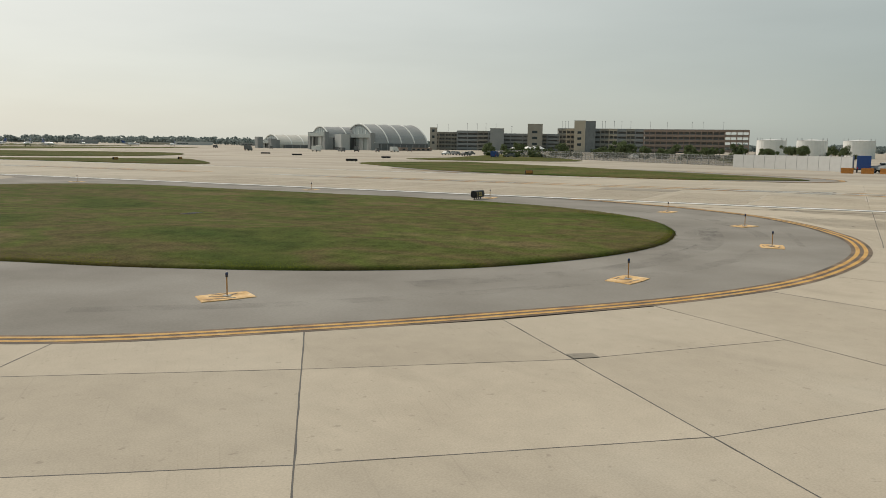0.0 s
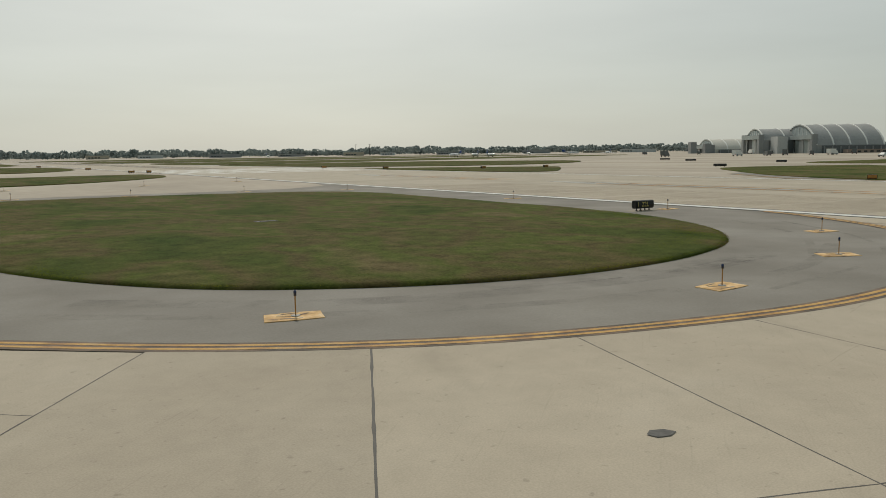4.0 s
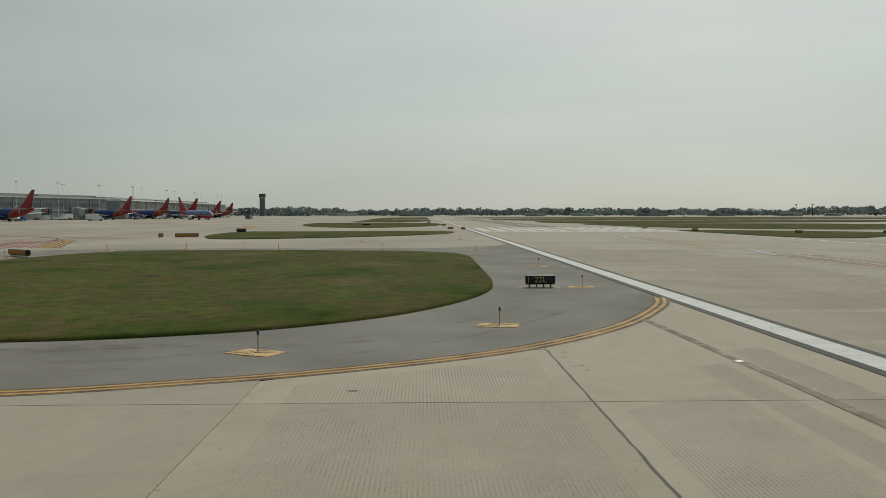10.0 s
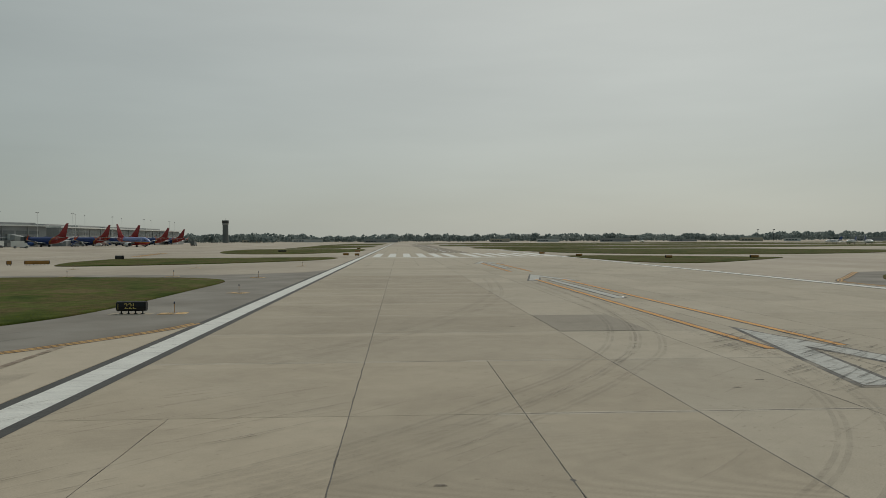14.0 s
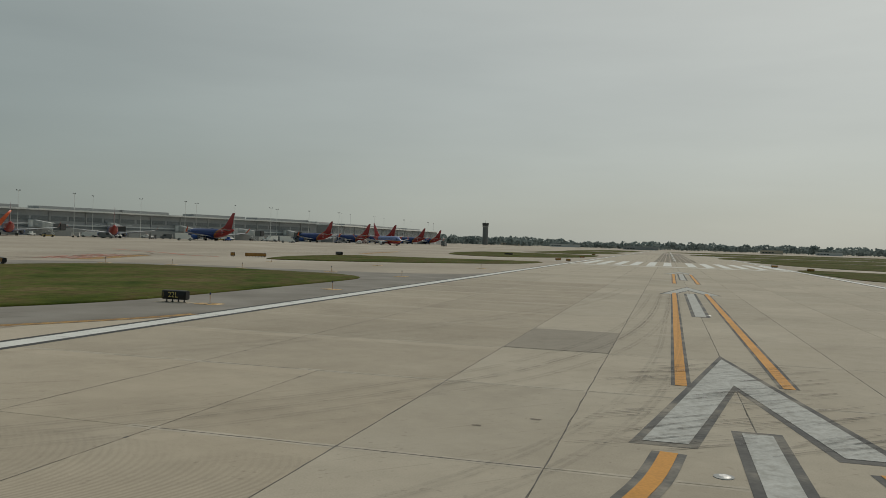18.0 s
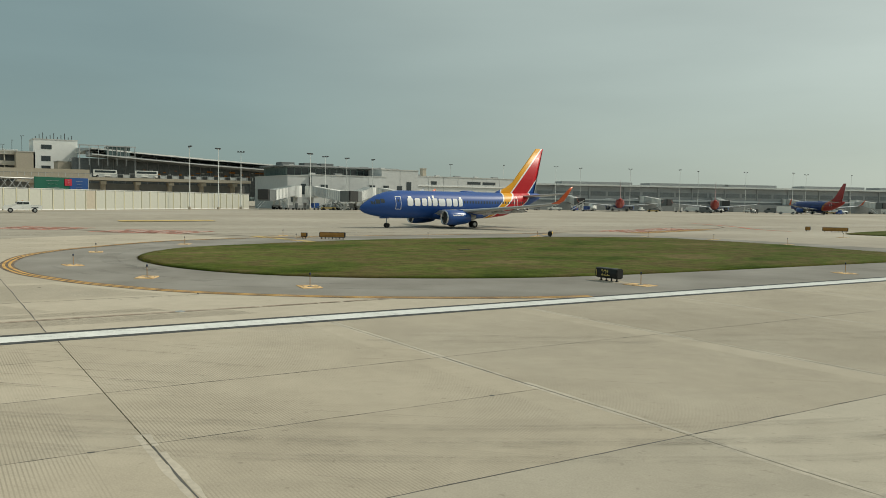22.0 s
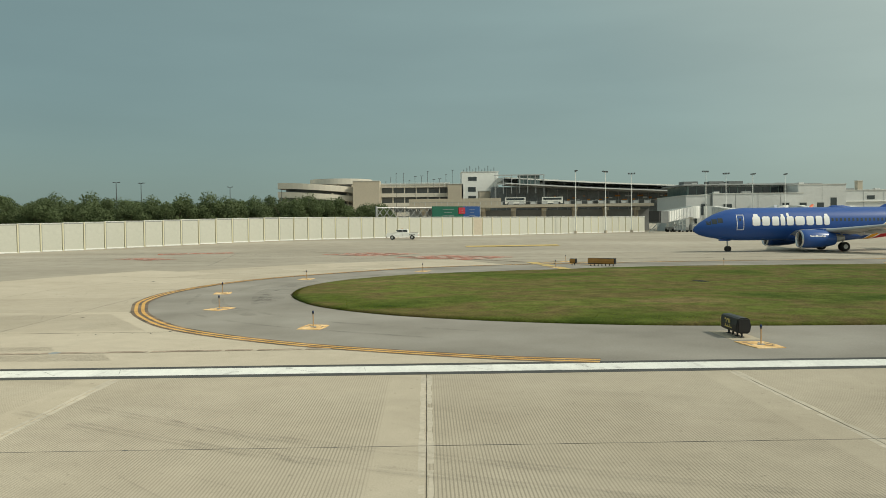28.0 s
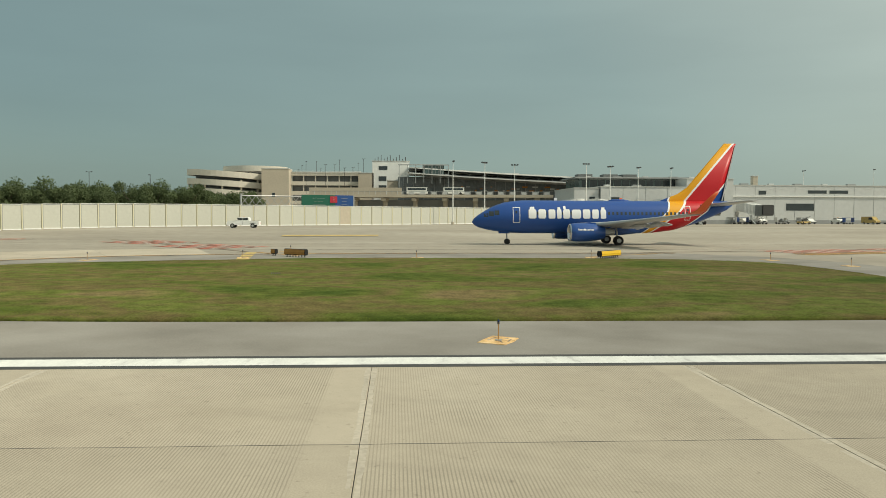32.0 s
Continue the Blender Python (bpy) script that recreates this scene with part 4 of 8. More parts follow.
def business_jet(x, y, rz, first=[None]):
    """A small twin-jet with engines on the tail, parked far across the field."""
    if first[0]:
        return copy_thing(first[0], pose(x, y, 0, 0, 0, rz))
    root = thing("business_jet", "small white business jet parked far across the field", "airplane", pose(x, y, 0, 0, 0, rz), "distant business jets")
    bm = bmesh.new()
    loft(bm, [[(px_, r * math.cos(a), zc + r * math.sin(a)) for a in [2 * math.pi * k / 14 for k in range(14)]] for px_, zc, r in ((0, 1.7, 0.08), (0.8, 1.8, 0.55), (2.2, 1.95, 0.9), (5, 2.0, 1.0), (11, 2.0, 1.0), (14, 2.2, 0.7), (16.5, 2.5, 0.2))])
    body = part("fuselage", bm, AIRWHITE, root, smooth=True)
    for s in (-1, 1):
        bm = bmesh.new()
        loft(bm, [[(x0 + px_, s * yy, z + pz) for px_, pz in aerofoil(c, 0.11)] for yy, x0, c, z in ((0.8, 6.6, 3.4, 1.3), (8.0, 9.6, 1.2, 1.75))])
        part("wing", bm, AIRWHITE, root, smooth=True)
        bm = bmesh.new()
        loft(bm, [[(x0 + px_, s * yy, z + pz) for px_, pz in aerofoil(c, 0.09)] for yy, x0, c, z in ((0.05, 15.6, 1.8, 5.2), (3.1, 16.7, 0.9, 5.3))])
        part("tailplane", bm, AIRWHITE, root, smooth=True)
        part("engine", ROD((11.2, s * 1.55, 2.45), (14.2, s * 1.55, 2.5), 0.5, 12, 0.36), AIRGREY, root)
        part("main_wheel", ROD((9.2, s * 1.5 - 0.12, 0.36), (9.2, s * 1.5 + 0.12, 0.36), 0.36, 12), RUBBER, root)
        part("gear_leg", ROD((9.2, s * 1.5, 0.36), (9.0, s * 1.4, 1.5), 0.08, 6), STEEL, root)
        bm = bmesh.new()
        for k in range(6):
            box(bm, (4.4 + k * 0.95, s * 0.96, 2.2), (0.4, 0.12, 0.4))
        part("window_row", bm, GLASSD, body, "row of dark cabin windows")
    bm = bmesh.new()
    loft(bm, [[(x0 + px_, pz, z) for px_, pz in aerofoil(c, 0.08)] for z, x0, c in ((2.6, 12.6, 3.6), (5.3, 15.4, 2.0))])
    part("fin", bm, BLUEP, root, "blue tail fin", smooth=True)
    part("nose_wheel", ROD((1.9, -0.1, 0.3), (1.9, 0.1, 0.3), 0.3, 12), RUBBER, root)
    part("nose_leg", ROD((1.9, 0, 0.3), (1.9, 0, 1.3), 0.07, 6), STEEL, root)
    first[0] = root
    return root


for x_, y_, rz_ in ((284, 445, 40), (286, 420, 75), (302, 504, 20), (451, 591, 60), (500, 575, 140), (505, 543, 30), (267, 809, 80)):
    business_jet(x_, y_, rz_)

# ---------------------------------------------------------------- taxiway edge lights
def edge_light(x, y, rz, stem=0.5, lens=BLUELENS, first=[None]):
    if first[0] is not None:
        return copy_thing(first[0], pose(x, y, -0.012, 0, 0, rz))
    root = thing("edge_light", "taxiway edge light with blue lens on a tan painted pad", "light", pose(x, y, -0.012, 0, 0, rz), "taxiway edge lights")
    bm = bmesh.new()
    pts = [(-0.82, -0.40), (-0.1, -0.47), (0.58, -0.46), (0.70, 0.38), (0.05, 0.47), (-0.66, 0.44)]
    lo = [bm.verts.new((px, py, 0.001)) for px, py in pts]
    hi = [bm.verts.new((px * 0.99, py * 0.99, 0.02)) for px, py in pts]
    for i in range(6):
        bm.faces.new((lo[i], lo[(i + 1) % 6], hi[(i + 1) % 6], hi[i]))
    bm.faces.new(hi)
    part("pad", bm, TAN, root, "tan painted concrete pad with dark stains")
    bm = bmesh.new()
    for sx, sy, ex, ey, w in ((-0.1, 0, -0.4, 0.18, 0.06), (0.05, 0.05, 0.36, 0.22, 0.05), (-0.42, -0.22, 0.1, -0.3, 0.05), (-0.28, 0.3, 0.15, 0.34, 0.05)):
        bar(bm, (sx, sy, 0.0235), (ex, ey, 0.0235), w, 0.006)
    part("stain", bm, BROWN, root, "dark brown smears on the pad")
    part("base_plate", ROD((0, 0, 0.02), (0, 0, 0.04), 0.11, 14), MGREY, root)
    part("stem", ROD((0, 0, 0.04), (0, 0, stem), 0.016, 10), STEMCOL, root, "weathered yellow stem")
    bm = bmesh.new()
    bar(bm, (0, 0, stem), (0, 0, stem + 0.05), 0.034, n=12)
    part("lamp_socket", bm, DARK, root)
    bm = bmesh.new()
    loft(bm, [[(r * math.cos(a), r * math.sin(a), z) for a in [2 * math.pi * k / 12 for k in range(12)]] for z, r in ((stem + 0.04, 0.03), (stem + 0.075, 0.038), (stem + 0.11, 0.034), (stem + 0.13, 0.014))])
    part("lens", bm, lens, root, "dark blue glass lens", smooth=True)
    first[0] = root
    return root


for i, (x, y) in enumerate([(-43.9, -10.4), (-35.9, -18.5), (-24.65, -21.5), (-16.0, -19.5), (-8.92, -14.26), (-3.3, 0.0), (-3.2, 16.4), (-6.1, 41.3), (-15.8, 45.4), (-26.9, 45.3),
                            (-37, 46.5), (-47.5, 0.8), (-47.3, 15.1), (-48, 30), (-44.5, 44.0), (-57.5, 3.4), (-6, 78), (-20, 72), (-36, 70), (-57, 62)]):
    edge_light(x, y, (i * 67) % 50 - 25)


def flush_light(x, y):
    root = thing("flush_light", "flush pavement light with worn steel rim", "light", pose(x, y, 0.0), "flush pavement lights")
    part("rim", ROD((0, 0, -0.01), (0, 0, 0.012), 0.17, 20), MGREY, root)
    part("dome", ROD((0, 0, 0.012), (0, 0, 0.03), 0.12, 16, 0.08), STEEL, root)


for x, y in ((-3.45, -21.2), (21.55, -24.8), (22.9, 9.5), (-3.45, -52), (22.0, 36)):
    flush_light(x, y)


# ---------------------------------------------------------------- guidance signs
def words(text, size, mat, parent, m, name="legend"):
    cu = bpy.data.curves.new(name, "FONT")
    cu.body, cu.size, cu.align_x, cu.align_y, cu.extrude = text, size, "CENTER", "CENTER", 0.004
    tmp = bpy.data.objects.new("tmp", cu)
    scene.collection.objects.link(tmp)
    me = bpy.data.meshes.new_from_object(tmp.evaluated_get(bpy.context.evaluated_depsgraph_get()))
    bpy.data.objects.remove(tmp)
    me.materials.clear()
    me.materials.append(mat)
    ob = new(name, me)
    ob.parent, ob.matrix_basis = parent, m
    return ob


def sign(x, y, rz, w, h, d, front, back, label, legs=4, texts=(), clear=0.16, category="sign", z=0.0):
    """A lighted guidance sign with a barrel-shaped box; its front looks along local -y."""
    root = thing("guidance_sign", label, category, pose(x, y, z, 0, 0, rz))
    prof = [(-d / 2, clear + 0.06), (-d / 2 - 0.03, clear + h * 0.5), (-d / 2 + 0.02, clear + h * 0.93), (-d * 0.25, clear + h), (d * 0.25, clear + h), (d / 2 - 0.02, clear + h * 0.93), (d / 2 + 0.03, clear + h * 0.5), (d / 2, clear + 0.06), (d * 0.3, clear), (-d * 0.3, clear)]
    bm = bmesh.new()
    loft(bm, [[(s * w / 2, py, pz) for py, pz in prof] for s in (-1, 1)])
    body = part("sign_box", bm, SIGNBLK, root)
    for sy, mat in ((-1, front), (1, back)):
        bm = bmesh.new()
        rows = [[bm.verts.new((sx * (w / 2 - 0.03), sy * (abs(py) + 0.012), pz)) for sx in (-1, 1)] for py, pz in prof[:3]]
        for a, b in zip(rows, rows[1:]):
            q = (a[0], a[1], b[1], b[0])
            bm.faces.new(q if sy < 0 else q[::-1])
        part("sign_face", bm, mat, body)
    for s in (-1, 1):
        part("end_cap", B((s * (w / 2 + 0.012), 0, clear + h * 0.5), (0.03, d * 0.9, h * 0.8)), SIGNBLK, body)
    for k in range(legs):
        lx = -w / 2 + w * (k + 0.5) / legs
        leg = part("leg", ROD((lx, 0, 0), (lx, 0, clear + 0.08), 0.035, 8), DARK, root)
        part("foot", ROD((lx, 0, 0), (lx, 0, 0.02), 0.09, 10), DARK, leg)
    for text, size, mat, tx, side in texts:
        m = pose(tx, -(d / 2 + 0.034), clear + h * 0.5, 90, 0, 0) if side < 0 else pose(tx, d / 2 + 0.034, clear + h * 0.5, 90, 0, 180)
        words(text, size, mat, body, m)
    return root


rwy_sign = sign(-5.47, 0.05, 0, 1.46, 0.5, 0.4, SIGNBLK, SIGNYEL, "black runway sign with yellow 22L, yellow exit sign on its back", 4,
                [("22L", 0.42, LETTER, -0.02, -1), ("Y6", 0.42, SIGNBLK, 0.2, 1)], clear=0.14)
# arrow beside the legend on the yellow face
bm = bmesh.new()
box(bm, (-0.42, 0.25, 0.39), (0.26, 0.012, 0.06))
vs = [bm.verts.new(p) for p in ((-0.5, 0.256, 0.50), (-0.5, 0.256, 0.28), (-0.66, 0.256, 0.39))]
bm.faces.new(vs)
part("arrow", bm, SIGNBLK, rwy_sign, "black arrow on the yellow face")
bm = bmesh.new()
box(bm, (-0.63, -0.247, 0.39), (0.02, 0.01, 0.3))
part("legend_bar", bm, LETTER, rwy_sign, "thin yellow bar beside the legend")
tagged(link("sign_foundation", slab([(-6.6, -0.45), (-4.4, -0.45), (-4.4, 0.5), (-6.6, 0.5)], -0.03, -0.006), CONC), "pale concrete sign foundation", "foundation", kind="structure")

BACK = SIGNBACK
sign(-48.6, 5.0, 50, 2.5, 0.52, 0.34, BACK, SIGNYEL, "long taxiway sign with weathered orange back", 7)
sign(-50.6, 2.9, 50, 0.55, 0.42, 0.3, BACK, SIGNBLK, "small square taxiway sign beside a long one", 2)
sign(-47.4, 31.4, 139, 3.6, 0.5, 0.4, SIGNYEL, BACK, "long yellow taxiway sign with dark end", 9,
     [("I", 0.3, SIGNBLK, -1.5 + k * 0.42, -1) for k in range(0)])
sign(-49.5, 90, 20, 3.6, 0.58, 0.36, BACK, BACK, "long orange-brown taxiway sign", 7)
sign(-53.2, 88.6, 20, 0.7, 0.6, 0.3, BACK, SIGNBLK, "small square taxiway sign beside a long one", 2)
sign(-48.8, 126, -40, 2.6, 0.7, 0.4, SIGNBLK, BACK, "dark taxiway sign on the grass", 5)
for x, y, rz, w, mat in ((-4.8, 156, 0, 1.3, BACK), (-5.0, 214, 0, 1.5, BACK), (47.5, 133, 0, 1.3, BACK), (60, 111, 10, 1.3, BACK), (44.2, 161, 0, 1.3, BACK), 
                         (97.6, 78, -56, 2.6, SIGNBLK), (145, 97, -58, 2.6, SIGNBLK), (47, 15.9, -60, 1.0, BACK), (181, 170, -50, 3.4, SIGNBLK), (160, 140, -50, 3.2, SIGNBLK), (-1.9, 152, 0, 1.0, BACK), (76, 109, 28, 2.2, BACK), (-30, 224, 10, 2.6, SIGNBLK), (-9, 300, 0, 1.4, BACK)):
    sign(x, y, rz, w, 0.5, 0.34, mat, mat, "small distant taxiway guidance sign", 3)

# ---------------------------------------------------------------- grass details
root = thing("drain_grate", "dark drain grate sunk in the grass", "drain", pose(-27.6, 6.4, 0.08, 0, 0, 8))
for k in range(5):
    part("grate_bar", B((0, -0.24 + k * 0.12, 0.075), (1.2, 0.05, 0.02)), DARK, root)
part("grate_frame", B((0, 0, 0.04), (1.4, 0.7, 0.05)), DARK, root)

# ---------------------------------------------------------------- light poles
def light_pole(x, y, top, heads=3, mat=WPAINT, first={}):
    key = (round(top), heads, mat.name)
    z = ground_z(x, y)
    if key in first:
        return copy_thing(first[key], pose(x, y, z, 0, 0, (x * 7) % 360))
    root = thing("floodlight_pole", "tall pale apron floodlight pole with a cluster of lamps" if mat is WPAINT else "tall dark car park lamp post with paired lamps", "light pole", pose(x, y, z), "apron floodlight poles")
    part("pole_base", ROD((0, 0, 0), (0, 0, 0.7), 0.4, 10), BEIGE, root)
    part("pole", ROD((0, 0, 0.6), (0, 0, top), (0.17 if top < 18 else 0.12) if mat is WPAINT else 0.09, 10, 0.06), mat, root)
    slim = mat is DARK
    part("crossarm", B((0, 0, top), (1.1 if slim else 1.9, 0.09, 0.09)), DARK, root)
    for k in range(heads):
        reach = 0.5 if slim else 0.75
        part("lamp_head", B((-reach + 2 * reach * k / max(1, heads - 1), 0.15, top + (0.06 if slim else 0.25)), (0.3, 0.5, 0.12) if slim else (0.4, 0.5, 0.26)), DARK, root)
    first[key] = root
    return root


# ---------------------------------------------------------------- perimeter wall
WALL_A, WALL_D = Vector((-84.0, -90.0)), Vector((-0.668, 0.744))
WALL_N = Vector((0.744, 0.668))
WALL_ANG = math.atan2(WALL_D.y, WALL_D.x)


def wall_at(s, back=0.0):
    p = WALL_A + WALL_D * s - WALL_N * back
    return p.x, p.y


def perimeter_wall():
    root = thing("perimeter_wall", "long cream panel perimeter wall with pale posts", "wall")
    n = 60
    pm = bmesh.new()
    box(pm, (0, 0.06, 2.1), (2.84, 0.14, 4.1))
    for k in range(9):
        box(pm, (0, -0.03, 0.3 + k * 0.45), (2.84, 0.06, 0.05))
    panel_me = bpy.data.meshes.new("panel")
    pm.to_mesh(panel_me)
    pm.free()
    panel_me.materials.append(CREAM)
    pm = bmesh.new()
    box(pm, (0, 0, 2.15), (0.2, 0.42, 4.3))
    box(pm, (0, 0, 4.33), (0.26, 0.36, 0.06))
    post_me = bpy.data.meshes.new("post")
    pm.to_mesh(post_me)
    pm.free()
    post_me.materials.append(POST)
    for i in range(n):
        for me, ds, nm in ((panel_me, 1.6, "panel"), (post_me, 0.0, "post")):
            x, y = wall_at(i * 3.2 + ds)
            o = new(nm, me)
            o.parent = root
            o.matrix_basis = pose(x, y, ground_z(x, y) - 0.02, 0, 0, math.degrees(WALL_ANG) + 180)
            if nm == "panel" and i == 38:
                o.data = panel_me.copy()
                o.data.materials[0] = BEIGE
                tagged(o, "weathered beige steel gate panel")
    bm = bmesh.new()
    for i in range(n):
        x, y = wall_at(i * 3.2 + 1.6)
        box(bm, (x, y, ground_z(x, y) + 4.2), (3.2, 0.22, 0.12), WALL_ANG)
    part("coping", bm, MGREY, root, "grey metal coping")
    bm = bmesh.new()
    for i in range(n):
        x, y = wall_at(i * 3.2 + 1.6)
        box(bm, (x, y, ground_z(x, y) + 4.31), (3.2, 0.34, 0.09), WALL_ANG)
        box(bm, (x, y, ground_z(x, y) + 0.1), (3.0, 0.3, 0.2), WALL_ANG)
    part("rail", bm, WPAINT, root, "white cap rail and foot rail")
    # shadow line beside each post, added as a thin dark strip
    bm = bmesh.new()
    for i in range(n):
        x, y = wall_at(i * 3.2 + 0.17)
        box(bm, (x, y, ground_z(x, y) + 2.1), (0.1, 0.3, 4.1), WALL_ANG)
    part("flange", bm, MGREY, root, "dark strip standing for the shadow beside each post")


perimeter_wall()


# ---------------------------------------------------------------- trees
def leaf_mesh(name, blobs, count, size, seed, mat):
    """A crown: many small leaf clumps spread over uneven lobes, with gaps between them."""
    rnd = random.Random(seed)
    verts, faces = [], []
    for _ in range(count):
        cx, cy, cz, r = rnd.choice(blobs)
        d = Vector((rnd.gauss(0, 1), rnd.gauss(0, 1), rnd.gauss(0, 0.8))).normalized() * r * rnd.uniform(0.55, 1.08)
        p = Vector((cx, cy, cz)) + d
        a = Vector((rnd.gauss(0, 1), rnd.gauss(0, 1), rnd.gauss(0, 1))).normalized()
        b = a.cross(d.normalized() + Vector((0.01, 0.02, 0.03))).normalized()
        s = size * rnd.uniform(0.6, 1.4)
        i = len(verts)
        verts.extend([p - a * s, p - b * s * 0.6, p + a * s, p + b * s * 0.6])
        faces.append((i, i + 1, i + 2, i + 3))
    me = bpy.data.meshes.new(name)
    me.from_pydata(verts, [], faces)
    me.materials.append(mat)
    return me


def make_tree(seed, height, spread):
    rnd = random.Random(seed)
    root = thing("tree", "leafy green broadleaf tree behind the perimeter wall", "tree", pose(0, 0, 0), "trees behind the wall")
    bm = bmesh.new()
    bar(bm, (0, 0, 0), (0.1, 0, height * 0.45), 0.24, n=8, r1=0.15)
    blobs = []
    for k in range(9):
        a, rr = rnd.uniform(0, 6.28), rnd.uniform(0.2, 0.75) * spread
        c = (math.cos(a) * rr, math.sin(a) * rr, height * rnd.uniform(0.42, 0.84))
        blobs.append((*c, rnd.uniform(0.26, 0.42) * spread))
        bar(bm, (0.05, 0, height * rnd.uniform(0.2, 0.42)), c, 0.1, n=5, r1=0.03)
    part("trunk", bm, BARK, root)
    me = leaf_mesh("crown", blobs, 4600, 0.19, seed, LEAF)
    o = new("crown", me)
    o.parent = root
    return root


rt = random.Random(11)
KINDS = [make_tree(21, 9.0, 4.3), make_tree(22, 8.2, 4.0), make_tree(23, 9.6, 4.6)]
spots = []
s = -46.0
while s < 86:
    spots.append((s, rt.uniform(10, 16)))
    s += rt.uniform(2.4, 3.8)
s = -60.0
while s < 116:
    spots.append((s, rt.uniform(24, 34)))
    s += rt.uniform(3.0, 4.8)
s = 56.0
while s < 112:
    spots.append((s, rt.uniform(19, 24)))
    s += rt.uniform(2.6, 4.0)
for i, (s, b) in enumerate(spots):
    x, y = wall_at(s, b)
    sc = rt.uniform(0.82, 1.05)
    m = pose(x, y, ground_z(x, y) - 0.05, 0, 0, rt.uniform(0, 360))
    if i < 3:
        KINDS[i].matrix_basis = m
    else:
        copy_thing(KINDS[i % 3], m).scale = (sc, sc, sc)


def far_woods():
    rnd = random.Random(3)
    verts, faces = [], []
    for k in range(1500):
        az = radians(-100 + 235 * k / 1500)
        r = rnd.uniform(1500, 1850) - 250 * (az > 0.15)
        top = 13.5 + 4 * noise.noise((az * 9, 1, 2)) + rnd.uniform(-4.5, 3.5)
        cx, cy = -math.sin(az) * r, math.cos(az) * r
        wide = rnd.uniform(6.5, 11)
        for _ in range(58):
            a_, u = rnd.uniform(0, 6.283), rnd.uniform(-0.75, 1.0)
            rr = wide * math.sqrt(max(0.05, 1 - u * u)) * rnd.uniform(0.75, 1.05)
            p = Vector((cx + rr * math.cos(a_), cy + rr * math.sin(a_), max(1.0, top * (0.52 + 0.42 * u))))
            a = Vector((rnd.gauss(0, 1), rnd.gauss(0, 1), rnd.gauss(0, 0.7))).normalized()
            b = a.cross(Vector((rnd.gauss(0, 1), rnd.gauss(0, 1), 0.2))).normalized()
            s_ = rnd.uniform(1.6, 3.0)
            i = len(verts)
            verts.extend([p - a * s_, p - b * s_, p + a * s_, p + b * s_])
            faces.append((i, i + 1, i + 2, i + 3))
    tagged(raw("distant_woods", verts, faces, HAZELEAF), "line of distant trees round the airfield, haze put into their colour", "trees", kind="stuff")


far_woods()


# ---------------------------------------------------------------- buildings
def plan(px, depth):
    """A point at a depth beyond the runway's middle and across it, on the terminal side: metres left of the camera stand."""
    return 20.8 - depth, px


def deck_building(name, label, x, y, rz, length, depth, height, levels, bay, mat, gap=0.42, category="parking garage"):
    """An open-deck building: floors, parapet bands, columns and a dark box for the shade inside, front along local -y,
    from x = 0 to length.
    """
    root = thing(name, label, category, pose(x, y, ground_z(x, y) - 0.05, 0, 0, rz))
    st = height / levels
    # shade of the open decks, put in as a solid dark box
    part("dark_interior", B((length / 2, depth / 2 + 0.8, height / 2 - 0.4), (length - 1.2, depth - 2, height - 0.8)), DGREY, root, "dark box standing for the shade behind the parapets")
    for k in range(levels):
        z0 = st * (k + 1) - st * (1 - gap)
        band = part("parapet", B((length / 2, depth / 2, z0 + st * (1 - gap) / 2), (length, depth, st * (1 - gap))), mat, root)
    for i in range(int(length / bay) + 1):
        part("column", B((min(i * bay + 0.3, length - 0.3), 0.75, height / 2 - 0.3), (0.4, 0.7, height - 0.6)), mat, root)
    for i in range(3):
        part("side_column", B((0.45, depth * (i + 0.5) / 3, height / 2 - 0.3), (0.7, 0.6, height - 0.6)), mat, root)
    return root


def block(name, label, x, y, rz, l, d, h, mat, category="building", roof=True, windows=()):
    """A plain block with coping and framed windows; windows: (x0, z0, width, height, count, pitch) on the front."""
    root = thing(name, label, category, pose(x, y, ground_z(x, y) - 0.05, 0, 0, rz))
    part("wall", B((l / 2, d / 2, h / 2), (l, d, h)), mat, root)
    if roof:
        part("roof_coping", B((l / 2, d / 2, h + 0.1), (l + 0.3, d + 0.3, 0.25)), ROOF, root)
    for x0, z0, w, hh, n, pitch in windows:
        for k in range(n):
            win = part("window", B((x0 + k * pitch + w / 2, -0.03, z0 + hh / 2), (w, 0.1, hh)), GLASSD, root, "dark glass")
            part("window_frame", B((x0 + k * pitch + w / 2, -0.1, z0 + hh), (w + 0.1, 0.1, 0.12)), MGREY, win)
    if category == "terminal":
        for k in range(1, int(l / 6)):
            part("panel_joint", B((k * l / int(l / 6), -0.02, h / 2), (0.05, 0.06, h - 0.3)), MGREY, root, "dark joint between wall panels")
        for k in range(int(l / 9)):
            part("roof_vent", B((4 + k * 9, d * 0.3, h + 0.55), (1.6 + k % 2, 1.5, 0.9)), MGREY if k % 2 else LGREY, root, "small roof-top vent")
        part("base_course", B((l / 2, -0.06, 0.6), (l - 0.2, 0.14, 1.2)), MGREY, root, "grey base course")
    return root


